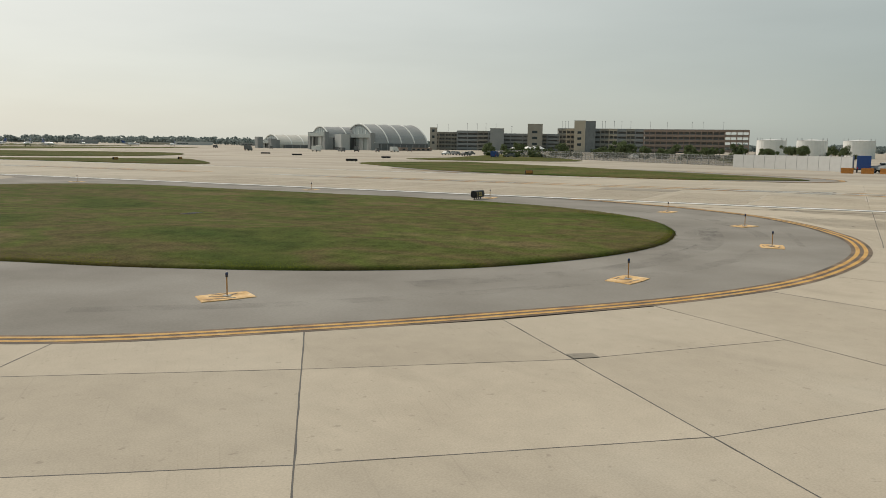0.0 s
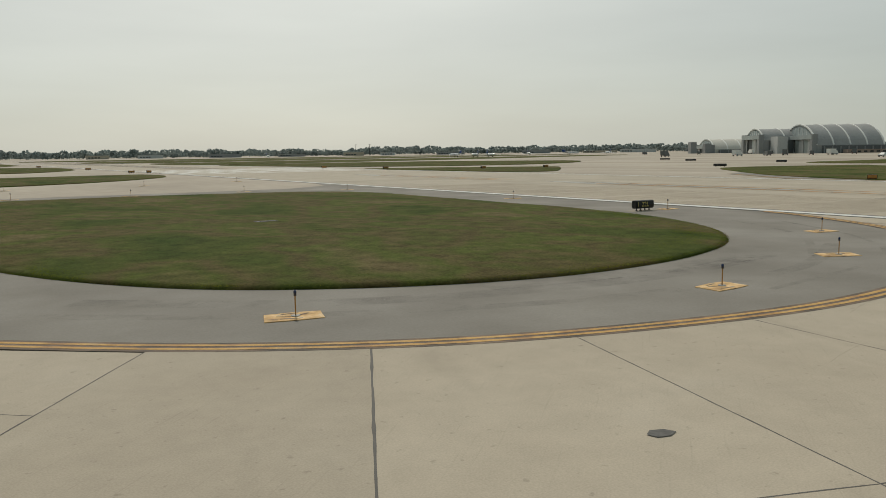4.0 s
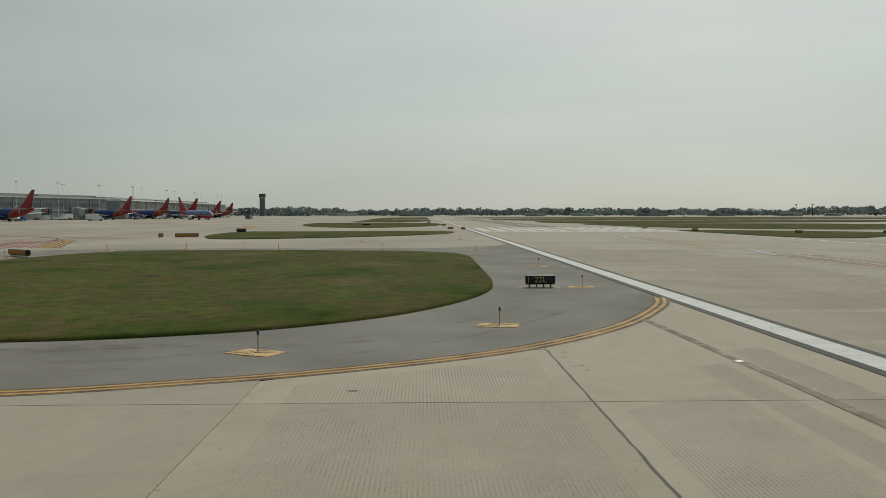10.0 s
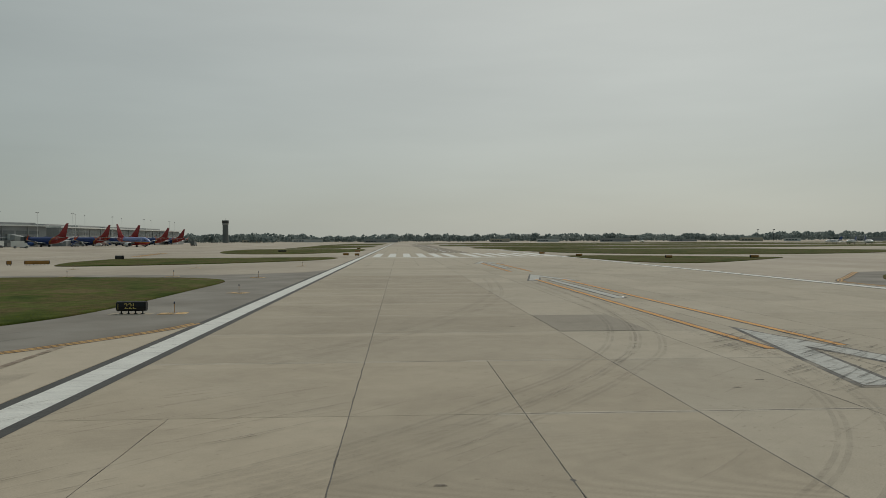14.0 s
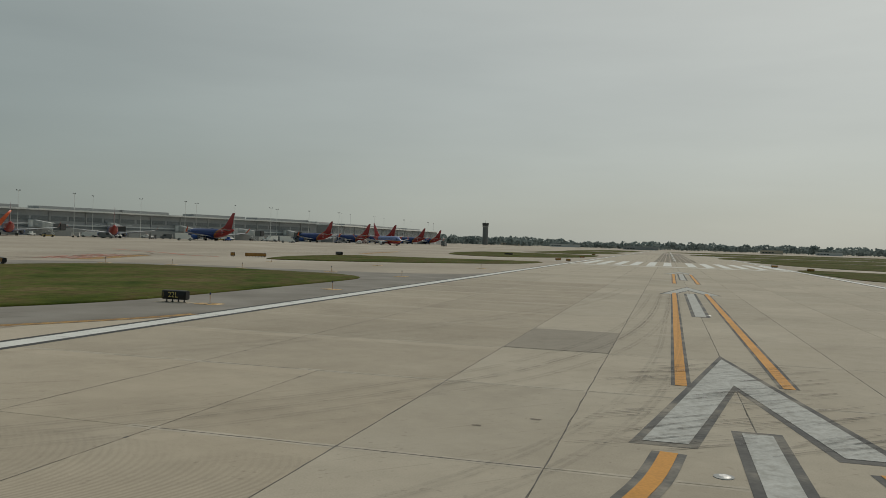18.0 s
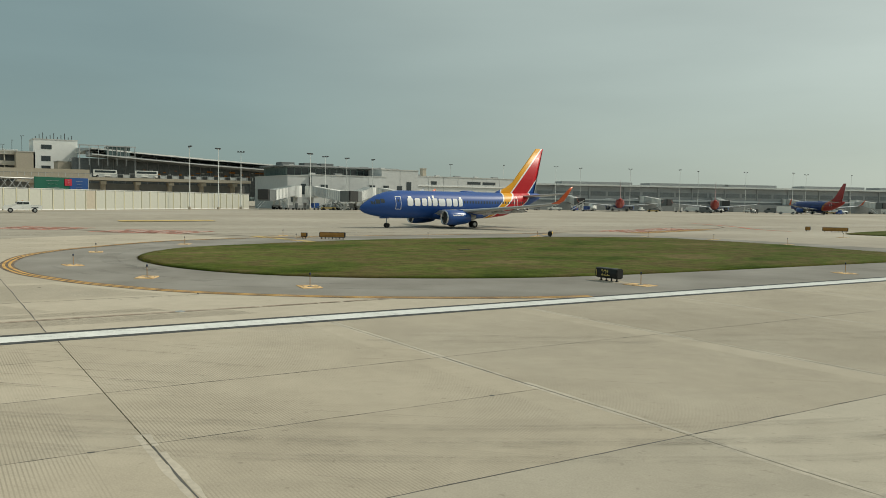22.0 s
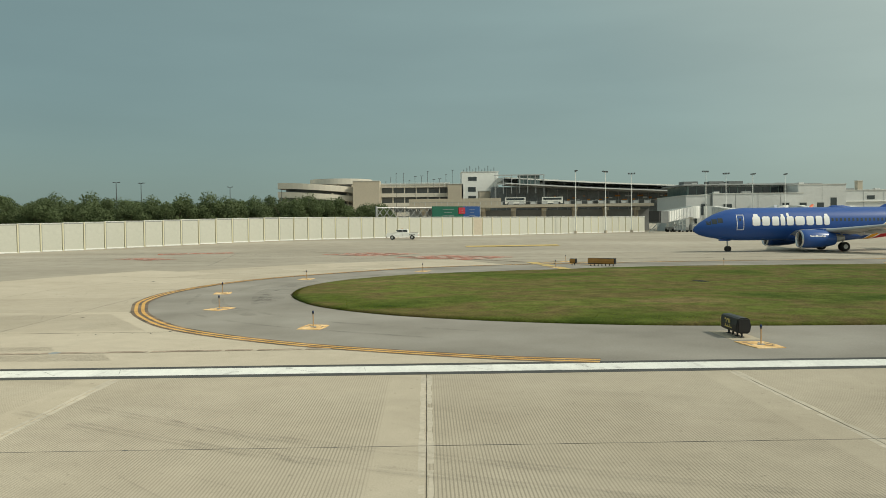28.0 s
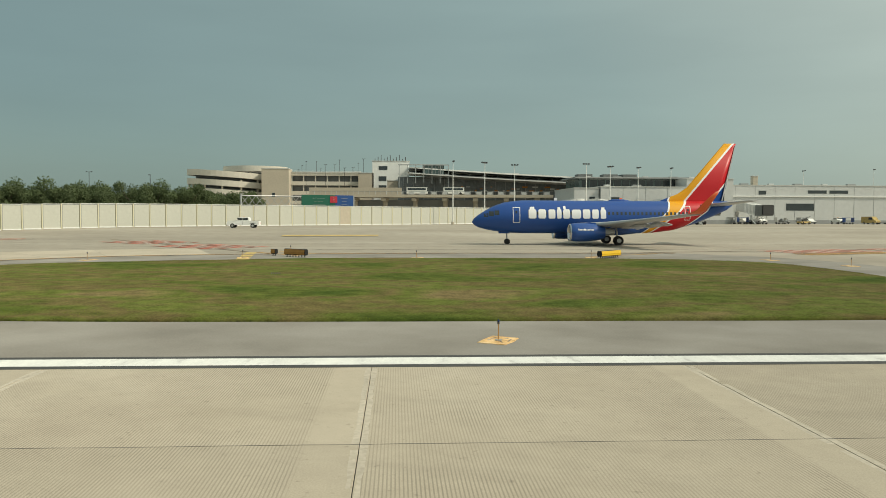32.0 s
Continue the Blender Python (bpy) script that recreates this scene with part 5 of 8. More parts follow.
# ramp drum and public garage beyond the trees
def ramp_drum(x, y, r, top, fall, bands):
    """A curved car park ramp: parapet bands that sink along y, round columns and a core coloured as shade."""
    root = thing("spiral_ramp", "pale curved concrete car park ramp with sloping parapets", "ramp", pose(x, y, 0.9))
    # dark cylinder puts the shade between the parapets into its colour
    part("core", ROD((0, 0, 0), (0, 0, top - 2.6), r * 0.8, 28), DGREY, root, "dark core standing for the shade inside the ramp")
    ring = [(math.cos(a), math.sin(a)) for a in [2 * math.pi * i / 48 for i in range(48)]]
    for k in range(bands):
        rows = []
        for rr, dz in ((r, -2.3), (r, 0.0), (r - 0.3, 0.0), (r - 0.3, -1.9), (r * 0.6, -1.9), (r * 0.6, -2.3)):
            rows.append([(rr * c, rr * s_, top - k * 3.6 + dz - fall * (r * s_ + r) / (2 * r)) for c, s_ in ring])
        bm = bmesh.new()
        vs = [[bm.verts.new(p) for p in row] for row in rows]
        for a, b in zip(vs, vs[1:] + vs[:1]):
            for i in range(48):
                bm.faces.new((a[i], a[(i + 1) % 48], b[(i + 1) % 48], b[i]))
        bmesh.ops.recalc_face_normals(bm, faces=bm.faces[:])
        part("ramp_parapet", bm, RAMP, root, "pale sloping parapet")
    for i in range(14):
        a = 2 * math.pi * i / 14
        part("column", ROD((r * 0.95 * math.cos(a), r * 0.95 * math.sin(a), 0), (r * 0.95 * math.cos(a), r * 0.95 * math.sin(a), top - 2.4 - fall), 0.4, 8), BEIGE, root)


RZ = 90          # fronts that look towards the runway
ramp_drum(-318, -54.5, 17.0, 20.3, 2.2, 4)
ramp_drum(-334, -47, 13.5, 22.4, 0.0, 3)
block("stair_tower", "tan concrete stair tower of the car park", -300, -39, RZ, 10.5, 10, 20.0, BEIGE, windows=((4, 9, 1.2, 1.6, 1, 1),))
deck_building("public_garage", "beige open-deck car park with rows of lamp posts on top", -306, -28.5, RZ, 28, 30, 19.2, 5, 4.7, RAMP, gap=0.6)
root = thing("roof_railing", "white railing along the top deck of the car park", "railing")
for z_ in (19.9, 20.4):
    part("rail", B((-305.8, -14.5, z_), (0.12, 28, 0.12)), WPAINT, root)
for k in range(15):
    part("rail_post", B((-305.8, -28.3 + k * 1.97, 19.7), (0.12, 0.12, 1.5)), WPAINT, root)
block("garage_end", "tan concrete end block of the car park", -300, -1.5, RZ, 6.0, 14, 18.5, BEIGE)
block("white_office", "white block with roof aerials beside the terminal", -300, 4.0, RZ, 14.5, 14, 23.2, WPAINT, windows=((2.5, 15.5, 3, 1.8, 1, 1), (2.5, 12, 3, 1.8, 1, 1), (2.5, 19.8, 3.4, 1.5, 1, 1)))
for k in range(11):
    o = tagged(link("roof_aerial", ROD((-303, 5 + k * 1.2, 23.2), (-303, 5 + k * 1.2, 25.4 + (k % 3) * 0.7), 0.12, 6), DARK), "thin dark aerial on the white block", "aerial", "roof aerials")
block("tan_annex", "low tan annex below the white block", -285, 10, RZ, 12, 10, 15, BEIGE)

# elevated roadway in front of the terminal
def roadway():
    root = thing("elevated_roadway", "elevated concrete terminal roadway on round columns", "bridge")
    p0, p1 = Vector((-262, -16)), Vector((-252, 66))
    d = p1 - p0
    ang = math.atan2(d.y, d.x)
    mid = (p0 + p1) / 2
    part("deck", B((mid.x, mid.y, 9.6), (d.length, 11, 0.9), ang), BEIGE, root)
    rail = part("railing", B((mid.x + 5.4, mid.y, 11.1), (d.length, 0.08, 0.1), ang), MGREY, root)
    for k in range(45):
        p = p0 + d * (k / 44)
        part("rail_post", B((p.x + 5.4, p.y, 10.6), (0.14, 0.14, 1.2)), LGREY, rail)
        if k % 2 == 0 and k < 44:
            q = p0 + d * ((k + 0.5) / 44)
            part("rail_panel", B((q.x + 5.35, q.y, 10.55), (1.5, 0.06, 0.9), ang), LGREY, rail, "pale railing panel")
    for k in range(8):
        p = p0 + d * ((k + 0.5) / 8)
        col = part("column", ROD((p.x, p.y, 0.8), (p.x, p.y, 8.4), 0.8, 12), BEIGE, root)
        part("crosshead", B((p.x, p.y, 8.4), (1.6, 9, 1.0), ang), BEIGE, col)
    q = p0 + d * 0.19
    part("parapet", B((q.x + 5.2, q.y, 11.2), (d.length * 0.38, 0.4, 2.3), ang), BEIGE, root, "solid tan parapet of the ramp")
    # shade under the deck, put in as a plain grey sheet
    part("undercroft", B((mid.x - 3.5, mid.y, 4.6), (d.length, 1, 7.4), ang), MGREY, root, "grey wall standing for the shade below the deck")


roadway()


DARKTEAL = material("dark_teal_bridge_glass", (0.085, 0.125, 0.125), 0.25, vary=0.3, scale=0.4, scale2=2, spec=0.5)


def terminal_front():
    root = thing("terminal_building", "long low terminal with a sweeping pale canopy roof", "terminal", None)
    part("glass_wall", B((-284, 58, 11), (6, 88, 12.5)), GREYGLASS, root, "dark glazed terminal front")
    rnd = random.Random(31)
    for k in range(23):
        part("mullion", B((-280.9, 16 + k * 3.8, 11), (0.22, 0.22, 12)), MGREY, root)
    # glow of lit fittings put into orange panel colour; nothing here emits
    for k in range(30):
        part("lit_panel", B((-280.8, 34 + k * 2.1 + rnd.uniform(-0.5, 0.5), rnd.choice((12.3, 13.0, 13.7))), (0.3, rnd.uniform(0.7, 2.2), rnd.uniform(0.25, 0.6))), ORANGE if k % 3 else LGREY, root, "orange panels whose colour stands for lit fittings" if k % 3 else "")
    edge = ((18, 20.2), (32, 19.3), (55, 18.0), (80, 16.9), (104, 15.6))
    bm = bmesh.new()
    loft(bm, [[(-302, y, z + 1.6), (-272, y, z + 0.1), (-268, y, z - 0.1), (-268, y, z - 0.4), (-302, y, z - 0.5)] for y, z in edge])
    part("canopy_roof", bm, LGREY, root, "grey sweeping canopy roof")
    bm = bmesh.new()
    loft(bm, [[(-267.9, y, z + 0.02), (-267.5, y, z + 0.02), (-267.5, y, z - 0.42), (-267.9, y, z - 0.42)] for y, z in edge])
    part("roof_edge", bm, WPAINT, root, "white canopy edge")
    bm = bmesh.new()
    loft(bm, [[(-279, y, z - 0.6), (-266.5, y, z - 2.1), (-266.5, y, z - 2.45), (-279, y, z - 2.6)] for y, z in edge])
    part("lower_canopy", bm, MGREY, root, "dark lower canopy")
    bm = bmesh.new()
    loft(bm, [[(-266.4, y, z - 2.05), (-266.1, y, z - 2.05), (-266.1, y, z - 2.4), (-266.4, y, z - 2.4)] for y, z in edge])
    part("lower_canopy_edge", bm, LGREY, root, "pale lower canopy edge")
    for k in range(16):
        y = 24 + k * 5.0
        z = 19.6 - (y - 24) * 0.052
        part("canopy_strut", ROD((-268.5, y, z - 2.2), (-272, y + 1.2, z - 0.4), 0.12, 6), LGREY, root)
    for k in range(7):
        part("roof_unit", B((-286, 38 + k * 9.5, 19.6 - k * 0.5), (5, 3 + (k % 3), 0.9)), LGREY, root, "pale roof-top unit")
    part("glass_lobby", B((-269.6, 26.5, 19.0), (4, 7.6, 3.5)), DARKTEAL, root, "dark glazed bridge box")
    for k in range(6):
        part("lobby_mullion", B((-267.55, 23.4 + k * 1.25, 19.0), (0.12, 0.14, 3.5)), MGREY, root)
    fr = part("steel_frame", B((-267.3, 23, 20.9), (0.4, 18, 0.35)), STEEL, root)
    for k in range(7):
        part("frame_post", B((-267.3, 14.4 + k * 2.9, 17.6 if 0 < k < 6 else 15.5), (0.25, 0.25, 6.4 if 0 < k < 6 else 10.6)), STEEL, fr)
    part("frame_rail", B((-267.3, 23, 17.6), (0.3, 18, 0.25)), STEEL, fr)


def shuttle_bus(x, y, z, rz):
    root = thing("shuttle_bus", "white shuttle bus standing on the elevated roadway", "bus", pose(x, y, z, 0, 0, rz), "shuttle buses")
    body = part("body", B((0, 0, 1.5), (7.0, 2.4, 2.1)), WPAINT, root)
    for s_ in (-1, 1):
        part("window_band", B((0, s_ * 1.21, 1.95), (6.2, 0.05, 0.7)), GLASSD, body, "dark window band")
        for xw in (-2.3, 2.3):
            part("wheel", ROD((xw, s_ * 0.95, 0.45), (xw, s_ * 1.22, 0.45), 0.45, 14), RUBBER, root)
    part("windscreen", B((3.51, 0, 1.8), (0.05, 2.1, 1.0)), GLASSD, body, "dark windscreen")


shuttle_bus(-257.5, 20.5, 10.06, 83)
shuttle_bus(-256, 33, 10.06, 83)
terminal_front()
block("terminal_wing", "light grey terminal wing with flat roof", -210, 72, RZ, 26, 30, 10.6, LGREY, "terminal", windows=((3, 5.5, 2.4, 2.2, 1, 1), (20, 6.5, 2, 1.4, 3, 5)))
block("terminal_low_wing", "light grey terminal wing with few openings", -211, 64.5, RZ, 7.1, 29, 10.2, LGREY, "terminal", windows=((4.4, 4.6, 1.6, 3.2, 1, 1), (1.2, 2.2, 2, 2.6, 1, 1)))
block("terminal_upper_hall", "grey glazed upper hall with overhanging dark roof", -224, 69, RZ, 36, 20, 13.6, TEALGLASS, "terminal", windows=((0.6, 11.0, 2.2, 2.3, 14, 2.5),))
tagged(link("hall_roof", B((-232, 88, 14.75), (22, 42, 0.4)), MGREY), "thin dark overhanging roof of the upper hall", "roof", kind="structure")
for y_ in (72, 80, 86):
    tagged(link("roof_unit", B((-232, y_, 15.5), (5, 4.5, 1.3)), DGREY), "dark roof-top unit on the upper hall", "roof unit", "roof-top units")
block("terminal_end", "white terminal block with louvred panels", -214, 98.5, RZ, 14, 25, 13.2, LGREY, "terminal", windows=((9.5, 6.2, 1.8, 3.2, 1, 1), (5.5, 3, 1.4, 3, 1, 1)))
block("concourse_hall", "long pale grey concourse hall with high blank wall", -230, 113.5, RZ, 58, 30, 12.0, LGREY, "terminal", windows=((23, 4.2, 9, 2.2, 1, 1), (14, 9.2, 2.4, 1.2, 1, 1), (30, 9.6, 6, 1.0, 2, 7)))
tagged(link("string_course", B((-229.8, 142.5, 9.6), (0.3, 58, 0.35)), WPAINT), "white band along the concourse wall", "trim", kind="structure")
block("lift_tower", "slim tan lift tower above the concourse", -242, 131, RZ, 1.6, 2, 15.5, BEIGE)


def concourse(p0, p1, h):
    d = Vector(p1) - Vector(p0)
    ang = math.degrees(math.atan2(d.y, d.x))
    root = thing("concourse", "long grey concourse with white roof edge and dark windows", "terminal", pose(p0[0], p0[1], 0.9, 0, 0, ang))
    l = d.length
    part("wall", B((l / 2, 14, h / 2), (l, 28, h)), MGREY, root)
    part("roof_edge", B((l / 2, 13.5, h + 0.5), (l + 1, 30, 0.8)), WPAINT, root, "white roof edge")
    n = int(l / 9)
    for k in range(n):
        part("window", B((4.5 + k * 9, -0.05, h * 0.7), (7.6, 0.2, 2.0)), GREYGLASS, root, "dark glass strip")
        if k % 2:
            part("pier", B((k * 9, -0.2, h / 2), (0.7, 0.5, h)), MGREY, root)
    for k in range(int(l / 45)):
        part("roof_plant", B((22 + k * 45 + (k % 3) * 5, 16, h + 1.7), (30 + (k % 3) * 7, 10, 1.5)), MGREY, root, "dark roof-top plant enclosure")
    for k in range(int(l / 18)):
        part("service_door", B((9 + k * 18, -4.05, 1.6), (4 + k % 3, 0.15, 2.8)), (LGREY, DGREY, MGREY)[k % 3], root, "service bay door")
    part("mid_band", B((l / 2, -0.3, h * 0.45), (l, 0.5, 0.7)), LGREY, root, "pale band along the concourse")
    part("ground_floor", B((l / 2, -2.0, 1.9), (l, 4, 3.8)), MGREY, root, "shaded service level")


concourse((-286, 178), (-196, 438), 11.5)
concourse((-192, 446), (-188, 690), 11.0)


# ---------------------------------------------------------------- jet bridges
def jet_bridge(x, y, rz, length=22, z=None):
    root = thing("jet_bridge", "white covered passenger jet bridge on wheeled supports", "jet bridge", pose(x, y, ground_z(x, y), 0, 0, rz), "jet bridges")
    part("rotunda", ROD((0, 0, 3.6), (0, 0, 7.0), 2.0, 16), WPAINT, root)
    part("rotunda_column", ROD((0, 0, 0), (0, 0, 3.7), 0.6, 12), LGREY, root)
    for k, (a, b, w) in enumerate(((1.5, length * 0.55, 2.6), (length * 0.5, length, 3.0))):
        bm = bmesh.new()
        za, zb = 5.7 - a * 0.13, 5.7 - b * 0.13
        loft(bm, [[(xx, -w / 2, zz - 1.4), (xx, w / 2, zz - 1.4), (xx, w / 2, zz + 1.4), (xx, -w / 2, zz + 1.4)] for xx, zz in ((a, za), (b, zb))])
        tun = part("tunnel", bm, WPAINT if k else LGREY, root, "white ribbed tunnel section")
        bm = bmesh.new()
        for i in range(9):
            xx = a + (b - a) * (i + 0.5) / 9
            box(bm, (xx, 0, 5.7 - xx * 0.13), (0.16, w + 0.16, 2.9))
        part("rib_set", bm, LGREY, tun)
    zc = 5.7 - length * 0.13
    part("cab", B((length + 1.4, 0, zc), (3.2, 3.8, 3.1)), DGREY, root, "dark end cab")
    part("cab_hood", B((length + 3.2, 0, zc + 0.2), (0.7, 3.4, 2.8)), DARK, root)
    for sy in (-1.1, 1.1):
        part("support_leg", ROD((length - 3.5, sy, 0.8), (length - 3.5, sy, zc - 1.3), 0.3, 8), LGREY, root)
        w = part("wheel", ROD((length - 3.5, sy - 0.3, 0.6), (length - 3.5, sy + 0.3, 0.6), 0.6, 14), RUBBER, root)
    part("bogie", B((length - 3.5, 0, 0.95), (1.0, 3.0, 0.6)), MGREY, root)
    bm = bmesh.new()
    for i in range(12):
        box(bm, (length - 2 + i * 0.32, -2.5, zc - 1.4 - i * 0.28), (0.34, 0.9, 0.06))
    bar(bm, (length - 2, -2.95, zc - 0.4), (length + 1.8, -2.95, 0.9), 0.06, n=5)
    bar(bm, (length - 2, -2.95, zc - 1.5), (length + 1.8, -2.95, 0.1), 0.18, 0.12)
    part("service_stair", bm, WPAINT, root, "white service stair")
    return root


jb = jet_bridge(-202.5, 63.5, -54, 13)
for x, y, rz, in ((-203, 69, 24), (-202, 88, -46), (-207, 95, 10), (-224, 118, 8)):
    copy_thing(jb, pose(x, y, ground_z(x, y), 0, 0, rz))
for k in range(7):
    f_ = (k + 0.4) / 7
    copy_thing(jb, pose(-286 + 90 * f_, 178 + 260 * f_ - 4, 1.0, 0, 0, -18 + (k % 3 - 1) * 18))


# ---------------------------------------------------------------- vehicles
def vehicle(kind, x, y, rz, mat, label, first={}):
    key = (kind, mat.name)
    z = ground_z(x, y)
    if key in first:
        return copy_thing(first[key], pose(x, y, z, 0, 0, rz))
    root = thing({"pickup": "pickup_truck", "van": "service_van", "tug": "baggage_tug", "truck": "box_truck"}.get(kind, "parked_car"), label, "vehicle", pose(x, y, z, 0, 0, rz))
    if kind == "pickup":
        prof = [(-2.95, 0.55), (-2.95, 1.24), (-1.2, 1.26), (-1.12, 1.8), (-0.9, 1.93), (0.6, 1.95), (1.35, 1.34), (2.65, 1.22), (2.92, 1.0), (2.92, 0.5)]
        w, wx, wr = 1.95, (-1.85, 1.85), 0.4
    elif kind == "van":
        prof = [(-2.6, 0.45), (-2.6, 2.3), (1.0, 2.35), (1.9, 1.35), (2.6, 1.15), (2.6, 0.45)]
        w, wx, wr = 1.95, (-1.6, 1.6), 0.36
    elif kind == "truck":
        prof = [(-3.6, 0.7), (-3.6, 3.1), (1.4, 3.1), (1.4, 2.2), (2.3, 2.2), (2.7, 1.3), (3.2, 1.2), (3.2, 0.5)]
        w, wx, wr = 2.3, (-2.1, 2.2), 0.5
    elif kind == "tug":
        prof = [(-1.5, 0.35), (-1.5, 1.0), (-0.3, 1.0), (-0.25, 1.8), (0.5, 1.8), (0.55, 0.95), (1.5, 0.9), (1.5, 0.35)]
        w, wx, wr = 1.5, (-0.95, 0.95), 0.32
    else:
        prof = [(-2.2, 0.42), (-2.25, 0.95), (-1.75, 1.0), (-1.2, 1.62), (0.4, 1.65), (1.2, 1.05), (2.15, 0.92), (2.25, 0.45)]
        w, wx, wr = 1.8, (-1.4, 1.4), 0.33
    bm = bmesh.new()
    loft(bm, [[(px, s * w / 2 * (1 if pz < (1.4 if kind == "pickup" else 1.2) or kind in ("truck", "van") else 0.86), pz) for px, pz in prof] for s in (-1, 1)])
    body = part("body", bm, mat, root)
    for s in (-1, 1):
        for xw in wx:
            wh = part("wheel", ROD((xw, s * (w / 2 - 0.22), wr), (xw, s * (w / 2 + 0.02), wr), wr, 16), RUBBER, root)
            part("rim", ROD((xw, s * (w / 2 + 0.0), wr), (xw, s * (w / 2 + 0.035), wr), wr * 0.55, 12), STEEL, wh)
        if kind in ("pickup", "car", "van"):
            x0, x1, z0, z1 = {"pickup": (-0.85, 0.95, 1.3, 1.74), "car": (-1.1, 0.6, 1.08, 1.5), "van": (0.0, 1.2, 1.4, 2.1)}[kind]
            if kind == "pickup":
                for xa, xb in ((-0.98, -0.1), (0.0, 0.9)):
                    part("side_window", B(((xa + xb) / 2, s * (w / 2 * 0.94), 1.6), (xb - xa, 0.06, 0.36)), GLASSD, body, "dark side window")
                part("door_seam", B((-0.05, s * (w / 2 + 0.004), 0.95), (0.03, 0.02, 0.7)), DGREY, body)
                part("wheel_arch", B((-1.85, s * (w / 2 + 0.004), 0.86), (1.05, 0.02, 0.14)), DGREY, body)
            else:
                part("side_window", B(((x0 + x1) / 2, s * (w / 2 * (0.9 if kind != "van" else 1.0) + 0.012), (z0 + z1) / 2), (x1 - x0, 0.05, z1 - z0)), GLASSD, body, "dark side window")
        part("headlight", B((prof[-1][0] - 0.02, s * w * 0.38, 0.78), (0.08, 0.3, 0.16)), AIRWHITE, body, "clear headlight")
        part("tail_light", B((prof[0][0] + 0.01, s * w * 0.42, 0.85), (0.06, 0.16, 0.3)), AIRRED, body, "red tail light")
    if kind == "pickup":
        part("load_bed", B((-2.05, 0, 1.25), (1.6, 1.66, 0.06)), DARK, body, "dark load bed")
        part("grille", B((2.92, 0, 0.78), (0.06, 1.2, 0.32)), DARK, body, "dark grille")
        part("windscreen", B((1.02, 0, 1.63), (0.1, 1.5, 0.42)), GLASSD, body, "dark windscreen")
        part("roof_beacon", B((0.0, 0, 2.0), (0.25, 0.6, 0.09)), ORANGE, body, "amber roof beacon")
    part("front_bumper", B((prof[-1][0] + 0.03, 0, 0.5), (0.14, w * 0.96, 0.2)), DARK, root)
    first[key] = root
    return root


vehicle("pickup", -131, -14.6, -93, WPAINT, "white pickup truck driving beside the perimeter wall")
vehicle("car", -196, 71, 30, WPAINT, "white service car parked below the jet bridges")
for k, (x, y) in enumerate(((-220, 114), (-221, 119), (-221, 124), (-222, 132), (-222, 140), (-222, 149))):
    if k % 3 == 0:
        vehicle("car", x, y, 8 - k * 5, DGREY, "dark car parked by the concourse")
    elif k % 3 == 1:
        vehicle("car", x, y, 5, WPAINT, "white service car parked below the jet bridges")
    else:
        vehicle("pickup", x, y, 0, WPAINT, "white pickup truck parked by the concourse")
for x, y, rz, kd, mt, lb in ((-170, 252, 40, "truck", WPAINT, "white catering truck on the apron"), (-150, 305, 30, "truck", WPAINT, "white catering truck on the apron"), (-190, 230, 20, "van", DGREY, "dark service van on the apron"),
                             (-178, 300, 80, "tug", BLUEP, "blue baggage tug on the apron"), (-160, 330, 60, "tug", BLUEP, "blue baggage tug on the apron"), (-120, 470, 90, "truck", DGREY, "dark apron truck far off"),
                             (-128, 500, 90, "van", DGREY, "dark service van on the apron"), (-195, 76, 80, "tug", WPAINT, "white baggage tug under a jet bridge"), (-218, 157, 20, "van", FADED, "tan service van by the concourse"),
                             (206, 88.7, 10, "van", BLUEP, "small blue truck far across the runway"), (420, 300, 20, "van", DGREY, "dark service van on the apron"), (440, 330, 60, "truck", WPAINT, "white catering truck on the apron"),
                             (460, 318, 10, "van", DGREY, "dark service van on the apron"), (410, 350, 40, "van", DGREY, "dark service van on the apron"), (430, 420, 20, "van", DGREY, "dark service van on the apron"),
                             (110, -26.0, 0, "truck", BLUEP, "small blue truck far across the runway"), (112, -30.0, 60, "pickup", WPAINT, "white pickup truck parked by the concourse"), (139.8, -5.0, 10, "tug", DGREY, "grey ground cart by the blast fence"), (140.6, -7.2, 10, "tug", DGREY, "grey ground cart by the blast fence"), (282, 263, 20, "truck", DGREY, "dark apron truck far off"), (300, 232, 10, "truck", WPAINT, "white catering truck on the apron"), (318, 228, 60, "van", DGREY, "dark service van on the apron"), (330, 226, 30, "truck", DGREY, "dark apron truck far off"), (346, 222, 40, "van", DGREY, "dark service van on the apron"), (352, 214, 0, "truck", WPAINT, "white catering truck on the apron"), (372, 226, 30, "car", WPAINT, "white service car parked below the jet bridges"), (388, 224, 30, "truck", DGREY, "dark apron truck far off")):
    vehicle(kd, x, y, rz, mt, lb)

